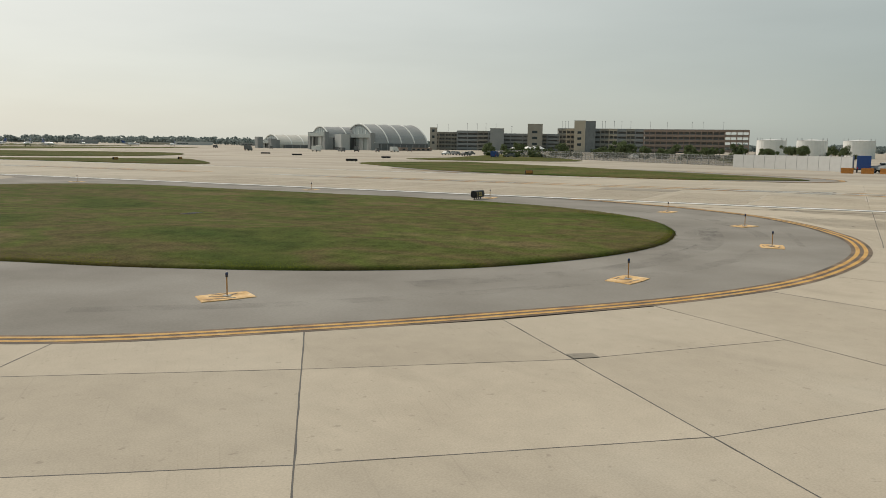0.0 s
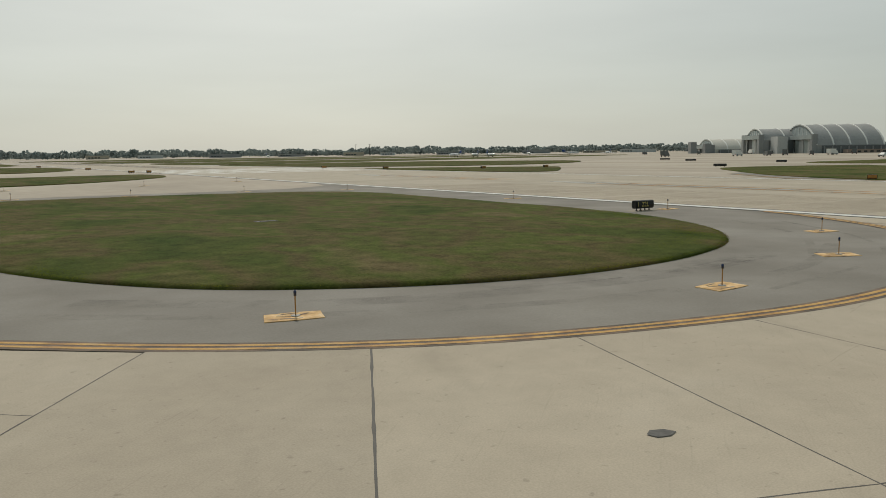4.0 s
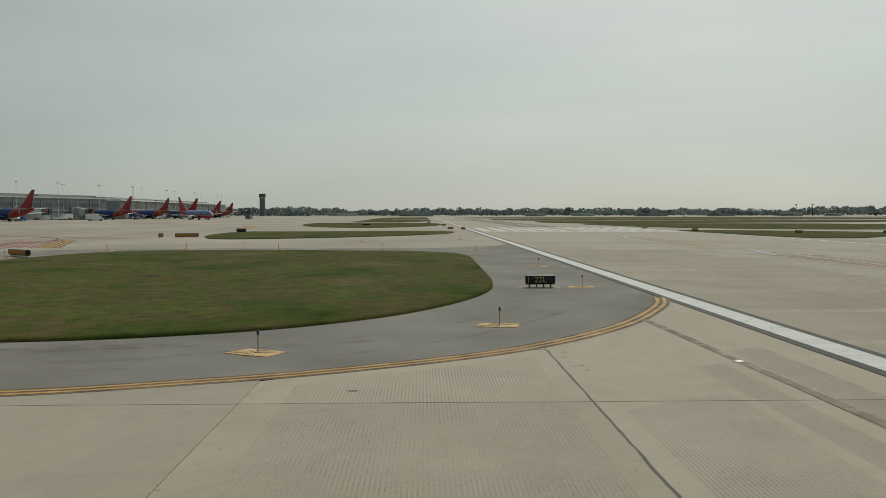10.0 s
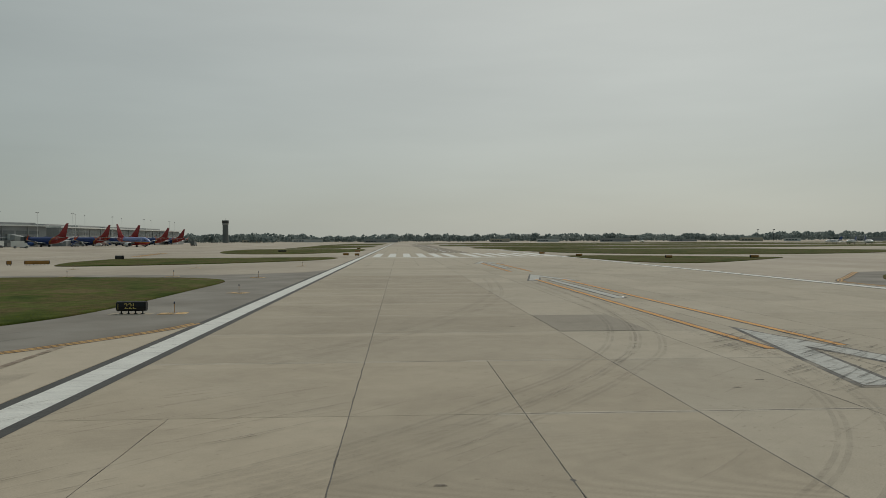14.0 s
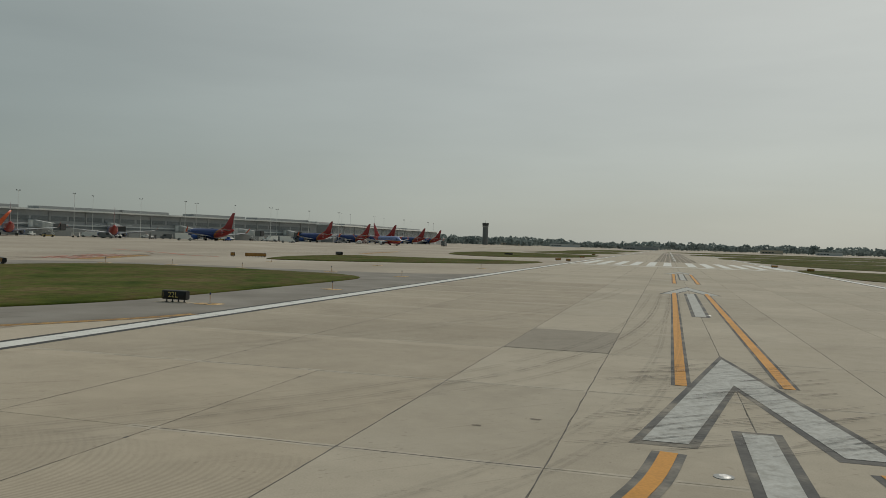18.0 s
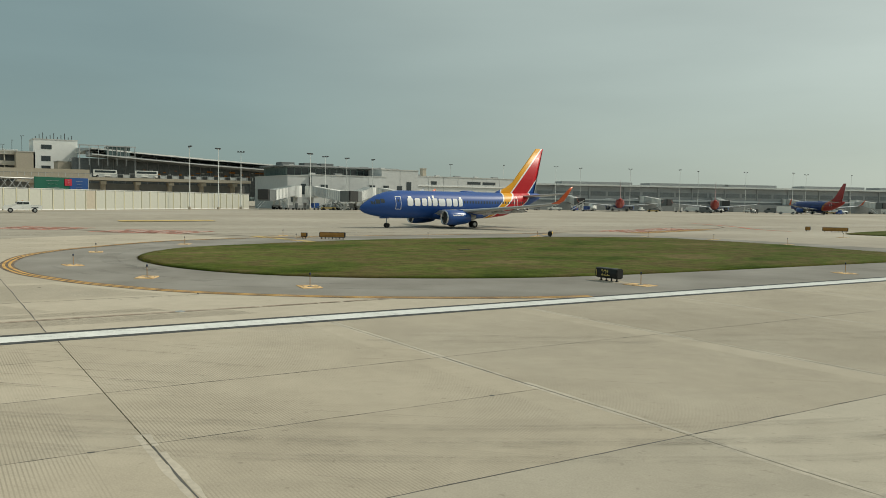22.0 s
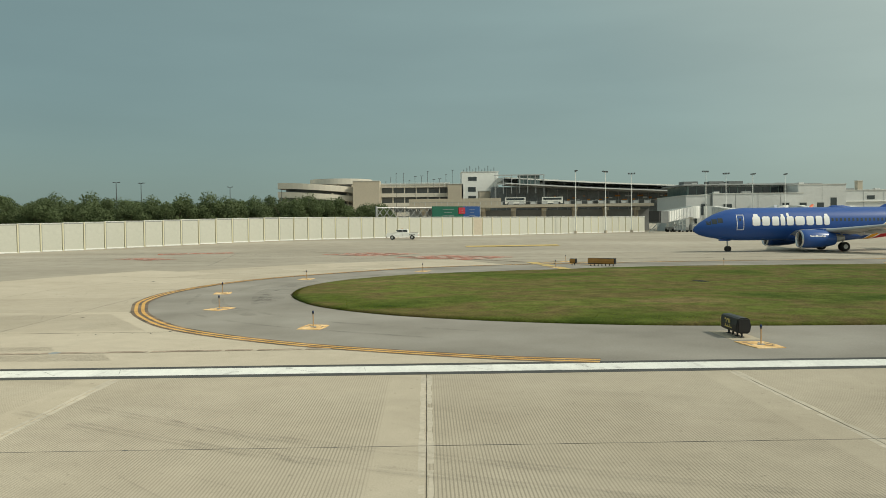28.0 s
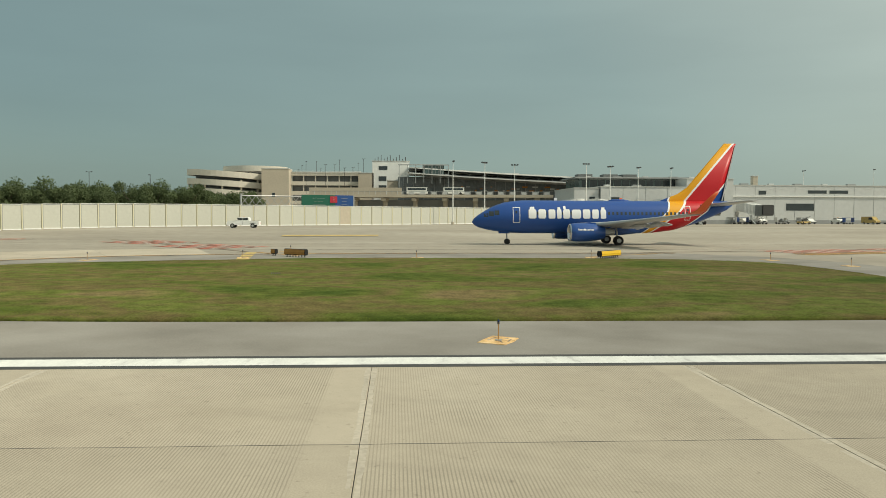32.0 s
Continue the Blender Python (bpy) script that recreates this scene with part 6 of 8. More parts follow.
ra = random.Random(77)
for k in range(34):
    f_ = k / 33
    x, y = -262 + 100 * f_ + ra.uniform(-6, 22), 172 + 290 * f_ + ra.uniform(-8, 8)
    kd, mt, lb = ra.choice((("truck", WPAINT, "white catering truck on the apron"), ("van", DGREY, "dark service van on the apron"), ("tug", BLUEP, "blue baggage tug on the apron"), ("pickup", WPAINT, "white pickup truck parked by the concourse"),
                            ("car", DGREY, "dark car parked by the concourse"), ("tug", WPAINT, "white baggage tug under a jet bridge")))
    vehicle(kd, x, y, ra.uniform(0, 360), mt, lb)
for x, y, rz in ((101, -23.4, 90), (102.5, -26.6, 90), (103, -29.6, 80)):
    root = thing("road_barrier", "low orange plastic road barrier", "barrier", pose(x, y, 0, 0, 0, rz), "orange road barriers")
    bm = bmesh.new()
    loft(bm, [[(xx, -0.35, 0.0), (xx, 0.35, 0.0), (xx, 0.2, 0.4), (xx, 0.13, 0.95), (xx, -0.13, 0.95), (xx, -0.2, 0.4)] for xx in (-1.0, 1.0)])
    part("barrier_body", bm, ORANGE, root)
    part("reflective_strip", B((0, -0.2, 0.6), (1.8, 0.04, 0.16)), WPAINT, root, "white reflective strip")

def baggage_cart(x, y, rz, mat, first={}):
    z = ground_z(x, y)
    if mat.name in first:
        return copy_thing(first[mat.name], pose(x, y, z, 0, 0, rz))
    root = thing("baggage_cart", "low covered baggage cart on the apron", "cart", pose(x, y, z, 0, 0, rz), "baggage carts")
    part("deck", B((0, 0, 0.55), (3.0, 1.5, 0.12)), MGREY, root)
    part("canopy", B((0, 0, 1.95), (3.0, 1.6, 0.1)), mat, root)
    part("end_panel", B((-1.45, 0, 1.25), (0.06, 1.5, 1.3)), mat, root)
    part("end_panel", B((1.45, 0, 1.25), (0.06, 1.5, 1.3)), mat, root)
    for sx in (-1.0, 1.0):
        for sy in (-0.65, 0.65):
            part("wheel", ROD((sx, sy - 0.1, 0.25), (sx, sy + 0.1, 0.25), 0.25, 12), RUBBER, root)
    part("tow_bar", B((1.9, 0, 0.4), (0.9, 0.08, 0.08)), DARK, root)
    first[mat.name] = root
    return root


def boarding_stair(x, y, rz, first=[None]):
    if first[0]:
        return copy_thing(first[0], pose(x, y, ground_z(x, y), 0, 0, rz))
    root = thing("boarding_stair", "white wheeled boarding stair beside a jet bridge", "stairs", pose(x, y, ground_z(x, y), 0, 0, rz), "boarding stairs")
    for k in range(14):
        part("step", B((-2.6 + k * 0.34, 0, 0.6 + k * 0.2), (0.34, 1.3, 0.06)), LGREY, root)
    for s_ in (-0.7, 0.7):
        bm = bmesh.new()
        bar(bm, (-2.8, s_, 0.5), (2.0, s_, 3.3), 0.2, 0.08)
        part("stringer", bm, WPAINT, root)
        part("handrail", ROD((-2.8, s_, 1.4), (2.0, s_, 4.3), 0.05, 6), WPAINT, root)
        part("support_post", ROD((1.6, s_, 0.3), (1.6, s_, 3.1), 0.08, 8), WPAINT, root)
        for xw in (-2.0, 1.6):
            part("wheel", ROD((xw, s_ - 0.1, 0.3), (xw, s_ + 0.1, 0.3), 0.3, 12), RUBBER, root)
    part("chassis", B((-0.2, 0, 0.45), (4.4, 1.3, 0.18)), MGREY, root)
    first[0] = root
    return root


def belt_loader(x, y, rz, first=[None]):
    if first[0]:
        return copy_thing(first[0], pose(x, y, ground_z(x, y), 0, 0, rz))
    root = thing("belt_loader", "yellow belt loader with sloping conveyor on the apron", "loader", pose(x, y, ground_z(x, y), 0, 0, rz), "belt loaders")
    part("chassis", B((0, 0, 0.6), (4.2, 1.7, 0.5)), FADED, root)
    bm = bmesh.new()
    bar(bm, (-3.2, 0.3, 0.9), (3.6, 0.3, 2.3), 0.35, 0.16)
    part("conveyor", bm, DGREY, root, "dark sloping conveyor")
    part("seat", B((-1.2, -0.55, 1.1), (0.6, 0.5, 0.6)), DARK, root)
    for sx in (-1.4, 1.4):
        for sy in (-0.75, 0.75):
            part("wheel", ROD((sx, sy - 0.12, 0.38), (sx, sy + 0.12, 0.38), 0.38, 12), RUBBER, root)
    first[0] = root
    return root


rg = random.Random(19)
for k, (x, y) in enumerate(((-193, 58), (-192, 61), (-194, 66), (-197, 75), (-196, 79), (-193, 84), (-197, 92), (-214, 112), (-215, 116), (-216, 128), (-219, 136), (-218, 150), (-222, 163), (-236, 182), (-226, 200), (-206, 232), (-192, 262))):
    baggage_cart(x, y, rg.uniform(0, 360), (LGREY, MGREY, BLUEP)[k % 3])
for x, y, rz in ((-196, 57, 40), (-195, 71, 100), (-196, 87, 150), (-212, 120, 20), (-214, 185, 60)):
    boarding_stair(x, y, rz)
for x, y, rz in ((-191, 69, 70), (-193, 90, 10), (-212, 133, 120), (-204, 215, 50), (-182, 300, 20)):
    belt_loader(x, y, rz)

# ---------------------------------------------------------------- poles, gantry, tower
for x, y, h in ((-183.4, 27.6, 15.6), (-187, 36, 15.6), (-196, 45, 15.6), (-190, 63, 15.6), (-200, 72, 15.6), (-204, 81, 15.6), (-206, 91, 15.6)):
    light_pole(x, y, h)
for k in range(16):
    f_ = k / 15
    light_pole(-275 + 85 * f_ + (k % 3) * 6, 165 + 300 * f_, 19.0, 2)
for k in range(7):
    light_pole(-190 + (k % 2) * 5, 480 + k * 34, 18.6, 2)
for k in range(12):
    light_pole(-318 + (k % 3) * 8, -27 + k * 2.5, 20.5 + (k % 4) * 1.2, 2, DARK)
for s_, b in ((10, 26), (22, 34), (27, 34), (52, 30), (57, 30), (80, 36), (96, 40)):
    x, y = wall_at(s_, b)
    light_pole(x, y, 11.6, 2, DARK)


def gantry():
    root = thing("sign_gantry", "steel truss sign gantry with green and blue road signs", "gantry", None)
    p0, p1 = Vector((-165, -21.5)), Vector((-178.5, 3.0))
    d = p1 - p0
    ang = math.atan2(d.y, d.x)
    for e in (0.0, 1.0):
        p = p0 + d * e
        part("gantry_post", ROD((p.x, p.y, 0.9), (p.x, p.y, 8.0), 0.25, 8), STEEL, root)
    tr = part("truss", ROD((p0.x, p0.y, 7.6), (p1.x, p1.y, 7.6), 0.12, 6), STEEL, root)
    bm = bmesh.new()
    bar(bm, (p0.x, p0.y, 5.4), (p1.x, p1.y, 5.4), 0.12, n=6)
    for k in range(16):
        a, b = p0 + d * (k / 16), p0 + d * ((k + 1) / 16)
        bar(bm, (a.x, a.y, 5.4), (b.x, b.y, 7.6), 0.07, n=5)
        bar(bm, (a.x, a.y, 7.6), (b.x, b.y, 5.4), 0.07, n=5)
    part("lattice", bm, STEEL, tr)
    for a, w, m, zc, hh, off in ((0.662, 8.55, GREENSIGN, 6.5, 3.0, 0.5), (0.80, 1.8, REDSIGN, 6.95, 1.5, 0.62), (0.902, 4.75, BLUESIGN, 6.5, 3.0, 0.5)):
        p = p0 + d * a + Vector((off, off * 0.6))
        sp_ = part("sign_panel", B((p.x, p.y, zc), (w, 0.12, hh), ang), m, root, "green road sign" if m is GREENSIGN else "blue road sign" if m is BLUESIGN else "small red road sign")
        bm = bmesh.new()
        for r in range(3):
            q = p + Vector((0.09, 0.07)) * 1.6
            box(bm, (q.x, q.y, zc + (r - 1) * hh * 0.24), (w * (0.36 - 0.1 * (r % 2)), 0.04, 0.05), ang)
        part("legend", bm, MGREY, sp_, "plain pale bars of lettering")


gantry()


def control_tower(x, y):
    root = thing("control_tower", "slender concrete airport control tower with dark glazed cab", "tower", pose(x, y, 0))
    part("shaft", ROD((0, 0, 0), (0, 0, 28), 4.4, 14, 4.2), DGREY, root)
    part("neck", ROD((0, 0, 28), (0, 0, 30.5), 4.2, 14, 5.0), MGREY, root)
    part("cab_glass", ROD((0, 0, 30.5), (0, 0, 34), 4.7, 14, 5.2), GLASSD, root, "dark glazed cab")
    part("cab_roof", ROD((0, 0, 34), (0, 0, 34.9), 5.3, 14, 5.0), DGREY, root)
    part("aerial", ROD((0, 0, 34.9), (0, 0, 39), 0.15, 6), DARK, root)


control_tower(-255, 1198)
for x, y in ((640, 1360), (665, 1352)):
    root = thing("radio_mast", "thin dark distant radio mast", "mast", pose(x, y, 0), "distant masts")
    part("mast_pole", ROD((0, 0, 0), (0, 0, 20), 0.5, 6, 0.35), DARK, root)
    part("mast_head", B((0, 0, 20), (3.2, 1.2, 1.0)), DARK, root)

# ---------------------------------------------------------------- hangars and car park across the runway
AX = -30.0


VAULT = material("weathered_vault_roof", (0.37, 0.375, 0.37), 0.75, vary=0.14, scale=0.1, scale2=0.8)


def hangar(x, y, length, span, spring, crown, ribs, mat, label, header, annex=True):
    """A barrel-vaulted hangar: axis along local x, near side wall at y = 0, door end at x = 0; header: height of the flat door box before the arch."""
    root = thing("hangar", label, "hangar", pose(x, y, -1.6, 0, 0, AX))
    arc = []
    for i in range(25):
        u = i / 12 - 1
        arc.append((span / 2 * (1 + u), spring + (crown - spring) * (0.55 * (1 - u * u) + 0.45 * math.sqrt(max(0.0, 1 - u * u)))))
    bm = bmesh.new()
    loft(bm, [[(xx, 0.3, 0)] + [(xx, ay, az) for ay, az in arc] + [(xx, span - 0.3, 0)] for xx in (0.6, length)])
    part("vault", bm, mat, root, "weathered barrel-vault roof")
    for k in range(ribs + 1):
        xx = 0.3 + (length - 0.6) * k / ribs
        bm = bmesh.new()
        loft(bm, [[(xx - 0.45, ay, az - 0.3), (xx + 0.45, ay, az - 0.3), (xx + 0.45, ay + (ay - span / 2) * 0.012, az + 0.4), (xx - 0.45, ay + (ay - span / 2) * 0.012, az + 0.4)] for ay, az in arc])
        part("roof_rib", bm, WPAINT, root, "white roof rib")
    inner = [(span / 2 + (ay - span / 2) * 0.9, spring + (az - spring) * 0.88) for ay, az in arc]
    bm = bmesh.new()
    loft(bm, [[(xx, ay, az) for ay, az in inner] for xx in (0.15, 0.55)])
    part("gable", bm, GABLE, root, "grey glazed arch above the doors")
    for k in range(1, 8):
        ay, az = inner[3 * k]
        part("gable_mullion", B((0.05, ay, (spring + az) / 2), (0.16, 0.35, az - spring - 0.4)), WPAINT, root)
    part("door_header", B((-1.5, span * 0.5, header - 1.4), (3.2, span * 0.97, 2.8)), HEADER, root, "pale grey-green header beam over the doors")
    # solid panel coloured as the shade inside the open door
    part("door_opening", B((0.2, span / 2, header * 0.42), (0.6, span * 0.9, header * 0.8)), DGREY, root, "dark panel standing for the shade in the open hangar door")
    n = 7
    for k in range(n):
        if k in (4, 5):
            continue
        part("door_leaf", B((-1.1 + 0.5 * (k % 2), span * (0.06 + 0.88 * (k + 0.5) / n), (header - 2.9) / 2), (0.4, span * 0.88 / n * 0.98, header - 2.9)), HEADER if k % 2 else LGREY, root, "tall sliding door leaf")
    for yy in (1.6, span - 1.6):
        part("door_tower", B((-1.2, yy, (header + 0.5) / 2), (3.6, 3.6, header + 0.5)), MGREY, root, "grey door pocket tower")
    part("side_wall", B((length * 0.5 + 2, -0.6, spring * 0.5 - 0.2), (length - 4, 1.0, spring - 0.4)), DGREY, root, "dark side wall below the vault")
    for k in range(8):
        part("side_pier", B((5 + k * (length - 8) / 7, -1.2, spring * 0.45), (0.7, 0.5, spring * 0.85)), MGREY, root, "grey pier of the side wall")
    if annex:
        part("side_annex", B((length * 0.68, -4, 2.0), (length * 0.6, 7, 4.0)), BRICK, root, "low brown side annex")
        for k in range(6):
            part("annex_window", B((length * 0.45 + k * 4.2, -7.55, 2.6), (2.2, 0.15, 1.0)), GLASSD, root, "dark annex window")
    return root


GABLE = material("grey_arch_glazing", (0.36, 0.40, 0.40), 0.5, vary=0.15, scale=0.2, scale2=1)
HEADER = material("grey_green_door_cladding", (0.40, 0.44, 0.43), 0.7, vary=0.12, scale=0.1, scale2=0.8)
VAULTPALE = material("cream_vault_roof", (0.62, 0.60, 0.54), 0.8, vary=0.1, scale=0.06, scale2=0.6)
hangar(452, 289, 46, 50, 7.0, 21.0, 4, VAULT, "large grey hangar with white-ribbed barrel roof", 13.6)
hangar(448.5, 327, 46, 30, 11.0, 18.9, 3, VAULT, "smaller grey-blue barrel-roofed hangar", 14.3, False)
hangar(536, 441, 60, 40, 5.0, 13.8, 5, VAULTPALE, "distant pale barrel-roofed hangar", 8.5, False)
part("nose_dock", B((0, 0, 6.6), (7, 11, 13.2)), LGREY, thing("hangar_dock", "grey-blue door pocket block beside the hangar", "hangar", pose(452, 317, -1.6, 0, 0, AX)))
for x_, y_, h_ in ((521, 452, 11.5), (530, 444, 10.0)):
    part("wall", B((0, 0, h_ / 2), (5, 7, h_)), MGREY, thing("hangar_dock", "small grey block at the end of the distant hangar", "hangar", pose(x_, y_, -1.6, 0, 0, AX)))


def far_at(px, dist):
    """Plan place by bearing (degrees clockwise from +Y, seen from the apron corner where the taxiway bends) and distance."""
    a = radians(px)
    return -59.3 + math.sin(a) * dist, -24.2 + math.cos(a) * dist


# colour of the decks' shade, lightened for distance haze
DECKSHADE = material("hazed_deck_shade", (0.20, 0.195, 0.185), 0.85, vary=0.25, scale=0.1, scale2=0.9)
WARMGREY = material("warm_grey_precast", (0.37, 0.345, 0.30), 0.85, vary=0.14, scale=0.08, scale2=1.2)


def car_park(l, r, height, levels, mats, label, bay=8.0, see=1.0):
    """A car park whose bays differ: spandrels of each storey between columns, a box coloured as the decks' shade
    behind; see: how far along that box reaches.
    """
    d = Vector(r) - Vector(l)
    n = max(2, round(d.length / bay))
    w, st = d.length / n, height / levels
    root = thing("parking_structure", label, "parking garage", pose(l[0], l[1], -1.4, 0, 0, math.degrees(math.atan2(d.y, d.x))))
    part("dark_interior", B((d.length * see / 2, 30, height / 2 - 0.5), (d.length * see - 1, 56, height - 1)), DECKSHADE, root, "grey box coloured as the hazed shade behind the openings")
    for k in range(levels + 1):
        part("floor_slab", B((d.length / 2, 29, st * k + 0.2), (d.length - 0.4, 57, 0.5)), MGREY, root)
    for i in range(n):
        m = mats[i % len(mats)]
        for k in range(levels):
            if m in (LGREY, MGREY):          # plain precast bands
                part("spandrel", B((w * (i + 0.5), 0.3, st * (k + 1) - st * 0.22), (w, 0.9, st * 0.56)), m, root)
            else:                                 # framed bays with a slim upright in the middle
                part("spandrel", B((w * (i + 0.5), 0.2, st * (k + 1) - st * 0.2), (w, 0.7, st * 0.44)), m, root)
                part("mullion", B((w * (i + 0.5), 0.15, st * (k + 0.5)), (0.7, 0.6, st)), m, root)
    for i in range(n + 1):
        part("column", B((w * i, -0.1, height / 2), (1.0, 0.9, height)), mats[i % len(mats)] if i < n else mats[-1], root)
    return root


car_park(far_at(62.6, 852), far_at(64.3, 850), 19.5, 5, (WARMGREY,), "warm grey framed wing of the far car park", 7)
car_park(far_at(64.3, 846), far_at(67.2, 846), 21.0, 5, (MGREY, MGREY, WARMGREY), "grey precast wing of the far car park", 11)
car_park(far_at(67.2, 850), far_at(71.4, 848), 18.7, 5, (MGREY, MGREY, MGREY, WARMGREY), "long grey wing of the far car park", 12)
car_park(far_at(71.3, 850), far_at(77.1, 845), 24.6, 5, (WARMGREY, BEIGE, MGREY, WARMGREY, MGREY), "beige and grey multi-storey car park with many openings", 9)
car_park(far_at(77.1, 842), far_at(83.8, 838), 24.3, 5, (BRICK,), "brown multi-storey car park with open decks", 10.5, 0.78)
for b, w, h, m_ in ((69.2, 15, 27.2, WARMGREY), (72.4, 11, 31, BEIGE), (73.16, 10, 30.6, GREYGLASS), (62.4, 7, 22.4, WARMGREY), (66.6, 14, 22.4, MGREY)):
    x, y = far_at(b, 833)
    block("stair_tower", "tall beige stair and lift tower of the car park", x, y, -b, w, 14, h, m_, windows=((w * 0.3, 6, w * 0.35, 2.5, 1, 1), (w * 0.3, 12, w * 0.35, 2.5, 1, 1), (w * 0.3, 18, w * 0.35, 2.5, 1, 1)) if m_ in (BEIGE, WARMGREY) else ())
for k in range(5):
    x, y = far_at(68.4 + k * 0.42, 560)
    root = thing("canopy_tent", "small white canopy among the trees", "canopy", pose(x, y, -0.5, 0, 0, -68), "white canopies")
    part("tent_roof", ROD((0, 0, 3.4), (0, 0, 5.0), 3.6, 4, 0.3), WPAINT, root)
    for a in range(4):
        part("tent_pole", ROD((2.3 * math.cos(a * 1.571 + 0.785), 2.3 * math.sin(a * 1.571 + 0.785), 0), (2.3 * math.cos(a * 1.571 + 0.785), 2.3 * math.sin(a * 1.571 + 0.785), 3.5), 0.1, 6), STEEL, root)
for b in (62.9, 63.7, 65, 65.7, 66.3, 67, 68.1, 71.6, 72.0, 74.3, 75.1, 76.2, 69.8, 71.8, 74.5, 75.6, 77.5, 78.6, 80.2, 80.9, 82.2):
    x, y = far_at(b, 860)
    root = thing("roof_lamp_post", "thin lamp post on the car park roof", "light pole", pose(x, y, 18.4 if b < 64.3 else 19.9 if b < 67.2 else 17.6 if b < 71.3 else 23.5 if b < 77.1 else 23.2), "car park lamp posts")
    part("lamp_pole", ROD((0, 0, 0), (0, 0, 7.6), 0.13, 6), MGREY, root)
    part("lamp_arm", B((0, 0, 7.6), (2.0, 0.4, 0.3)), DARK, root)
for b in (85.2, 87.6, 90.3):
    x, y = far_at(b, 500)
    root = thing("storage_tank", "white cylindrical fuel storage tank", "tank", pose(x, y, 0))
    part("shell", ROD((0, 0, 0), (0, 0, 9.6), 8, 28), WPAINT, root)
    part("roof_cone", ROD((0, 0, 9.6), (0, 0, 10.3), 8.1, 28, 1.0), LGREY, root)
    for k in range(8):
        a = k * math.pi / 4
        part("roof_rail_post", ROD((7.7 * math.cos(a), 7.7 * math.sin(a), 9.6), (7.7 * math.cos(a), 7.7 * math.sin(a), 10.9), 0.12, 5), MGREY, root)
for k in range(11):
    a0 = 82.9 + k * 0.645
    x, y = far_at(a0, 195 - k * 2.2)
    x2, y2 = far_at(a0 + 0.645, 195 - (k + 1) * 2.2)
    d = Vector((x2 - x, y2 - y))
    root = thing("barrier_panel", "pale grey blast fence panel", "fence", pose((x + x2) / 2, (y + y2) / 2, -0.3, 0, 0, math.degrees(math.atan2(d.y, d.x))), "blast fence panels")
    part("panel_sheet", B((0, 0, 1.7), (d.length - 0.12, 0.12, 2.9)), LGREY, root)
    part("panel_post", B((d.length / 2, 0.1, 1.75), (0.2, 0.3, 3.3)), MGREY, root)


CHAIN = material("chain_link_mesh", (0.12, 0.125, 0.12), 0.7)
CHAIN.node_tree.nodes["Principled BSDF"].inputs["Alpha"].default_value = 0.42


def fence_line(l, r, h, label):
    d = Vector(r) - Vector(l)
    root = thing("wire_fence", label, "fence", pose(l[0], l[1], 0, 0, 0, math.degrees(math.atan2(d.y, d.x))))
    for k in range(int(d.length / 3)):
        part("fence_post", ROD((k * 3, 0, 0), (k * 3, 0, h), 0.06, 5), MGREY, root)
    bm = bmesh.new()
    for z in (0.3, h * 0.4, h * 0.7, h - 0.1):
        bar(bm, (0, 0, z), (d.length, 0, z), 0.03, n=4)
    part("wire_line", bm, MGREY, root)
    part("chain_link", B((d.length / 2, 0, h / 2), (d.length, 0.02, h)), CHAIN, root, "grey chain-link mesh")


fence_line(far_at(68, 330), far_at(83, 205), 2.6, "grey wire boundary fence beyond the runway")
# shrubs and parked cars between fence and car park
rs = random.Random(8)
for k in range(95):
    x, y = far_at(66 + 25 * rs.random(), rs.uniform(350, 600))
    m = pose(x, y, -0.2, 0, 0, rs.uniform(0, 360))
    t_ = copy_thing(KINDS[k % 3], m)
    t_["label"], t_["group"] = "green tree in front of the far car park", "trees by the far car park"
    q = rs.uniform(0.35, 0.85)
    t_.scale = (q, q, q)
for k in range(60):
    x, y = far_at(66.5 + 17 * rs.random(), rs.uniform(300, 345))
    t_ = copy_thing(KINDS[k % 3], pose(x, y, -0.6, 0, 0, rs.uniform(0, 360)))
    t_["label"], t_["group"] = "low green shrub behind the wire fence", "trees by the far car park"
    q = rs.uniform(0.2, 0.42)
    t_.scale = (q * 1.5, q * 1.5, q)
for k in range(28):
    x, y = far_at(62 + 20 * rs.random(), rs.uniform(300, 420))
    vehicle("car", x, y, rs.uniform(0, 360), WPAINT if k % 4 == 0 else DGREY, "white service car parked below the jet bridges" if k % 4 == 0 else "dark car parked by the concourse")
# distant low buildings on the horizon
for k in range(26):
    az = radians(-62 + k * 4.3 + rs.uniform(-1, 1))
    if abs(math.degrees(az)) < 2:
        continue
    r_ = rs.uniform(1250, 1420)
    x, y = -math.sin(az) * r_, math.cos(az) * r_
    block("distant_building", "low pale building on the far edge of the airfield", x, y, math.degrees(az), rs.uniform(20, 60), 20, rs.uniform(3, 6), (LGREY, BEIGE, MGREY, MGREY)[k % 4], windows=((3, 1.5, 3, 1.6, 4, 4.5),))

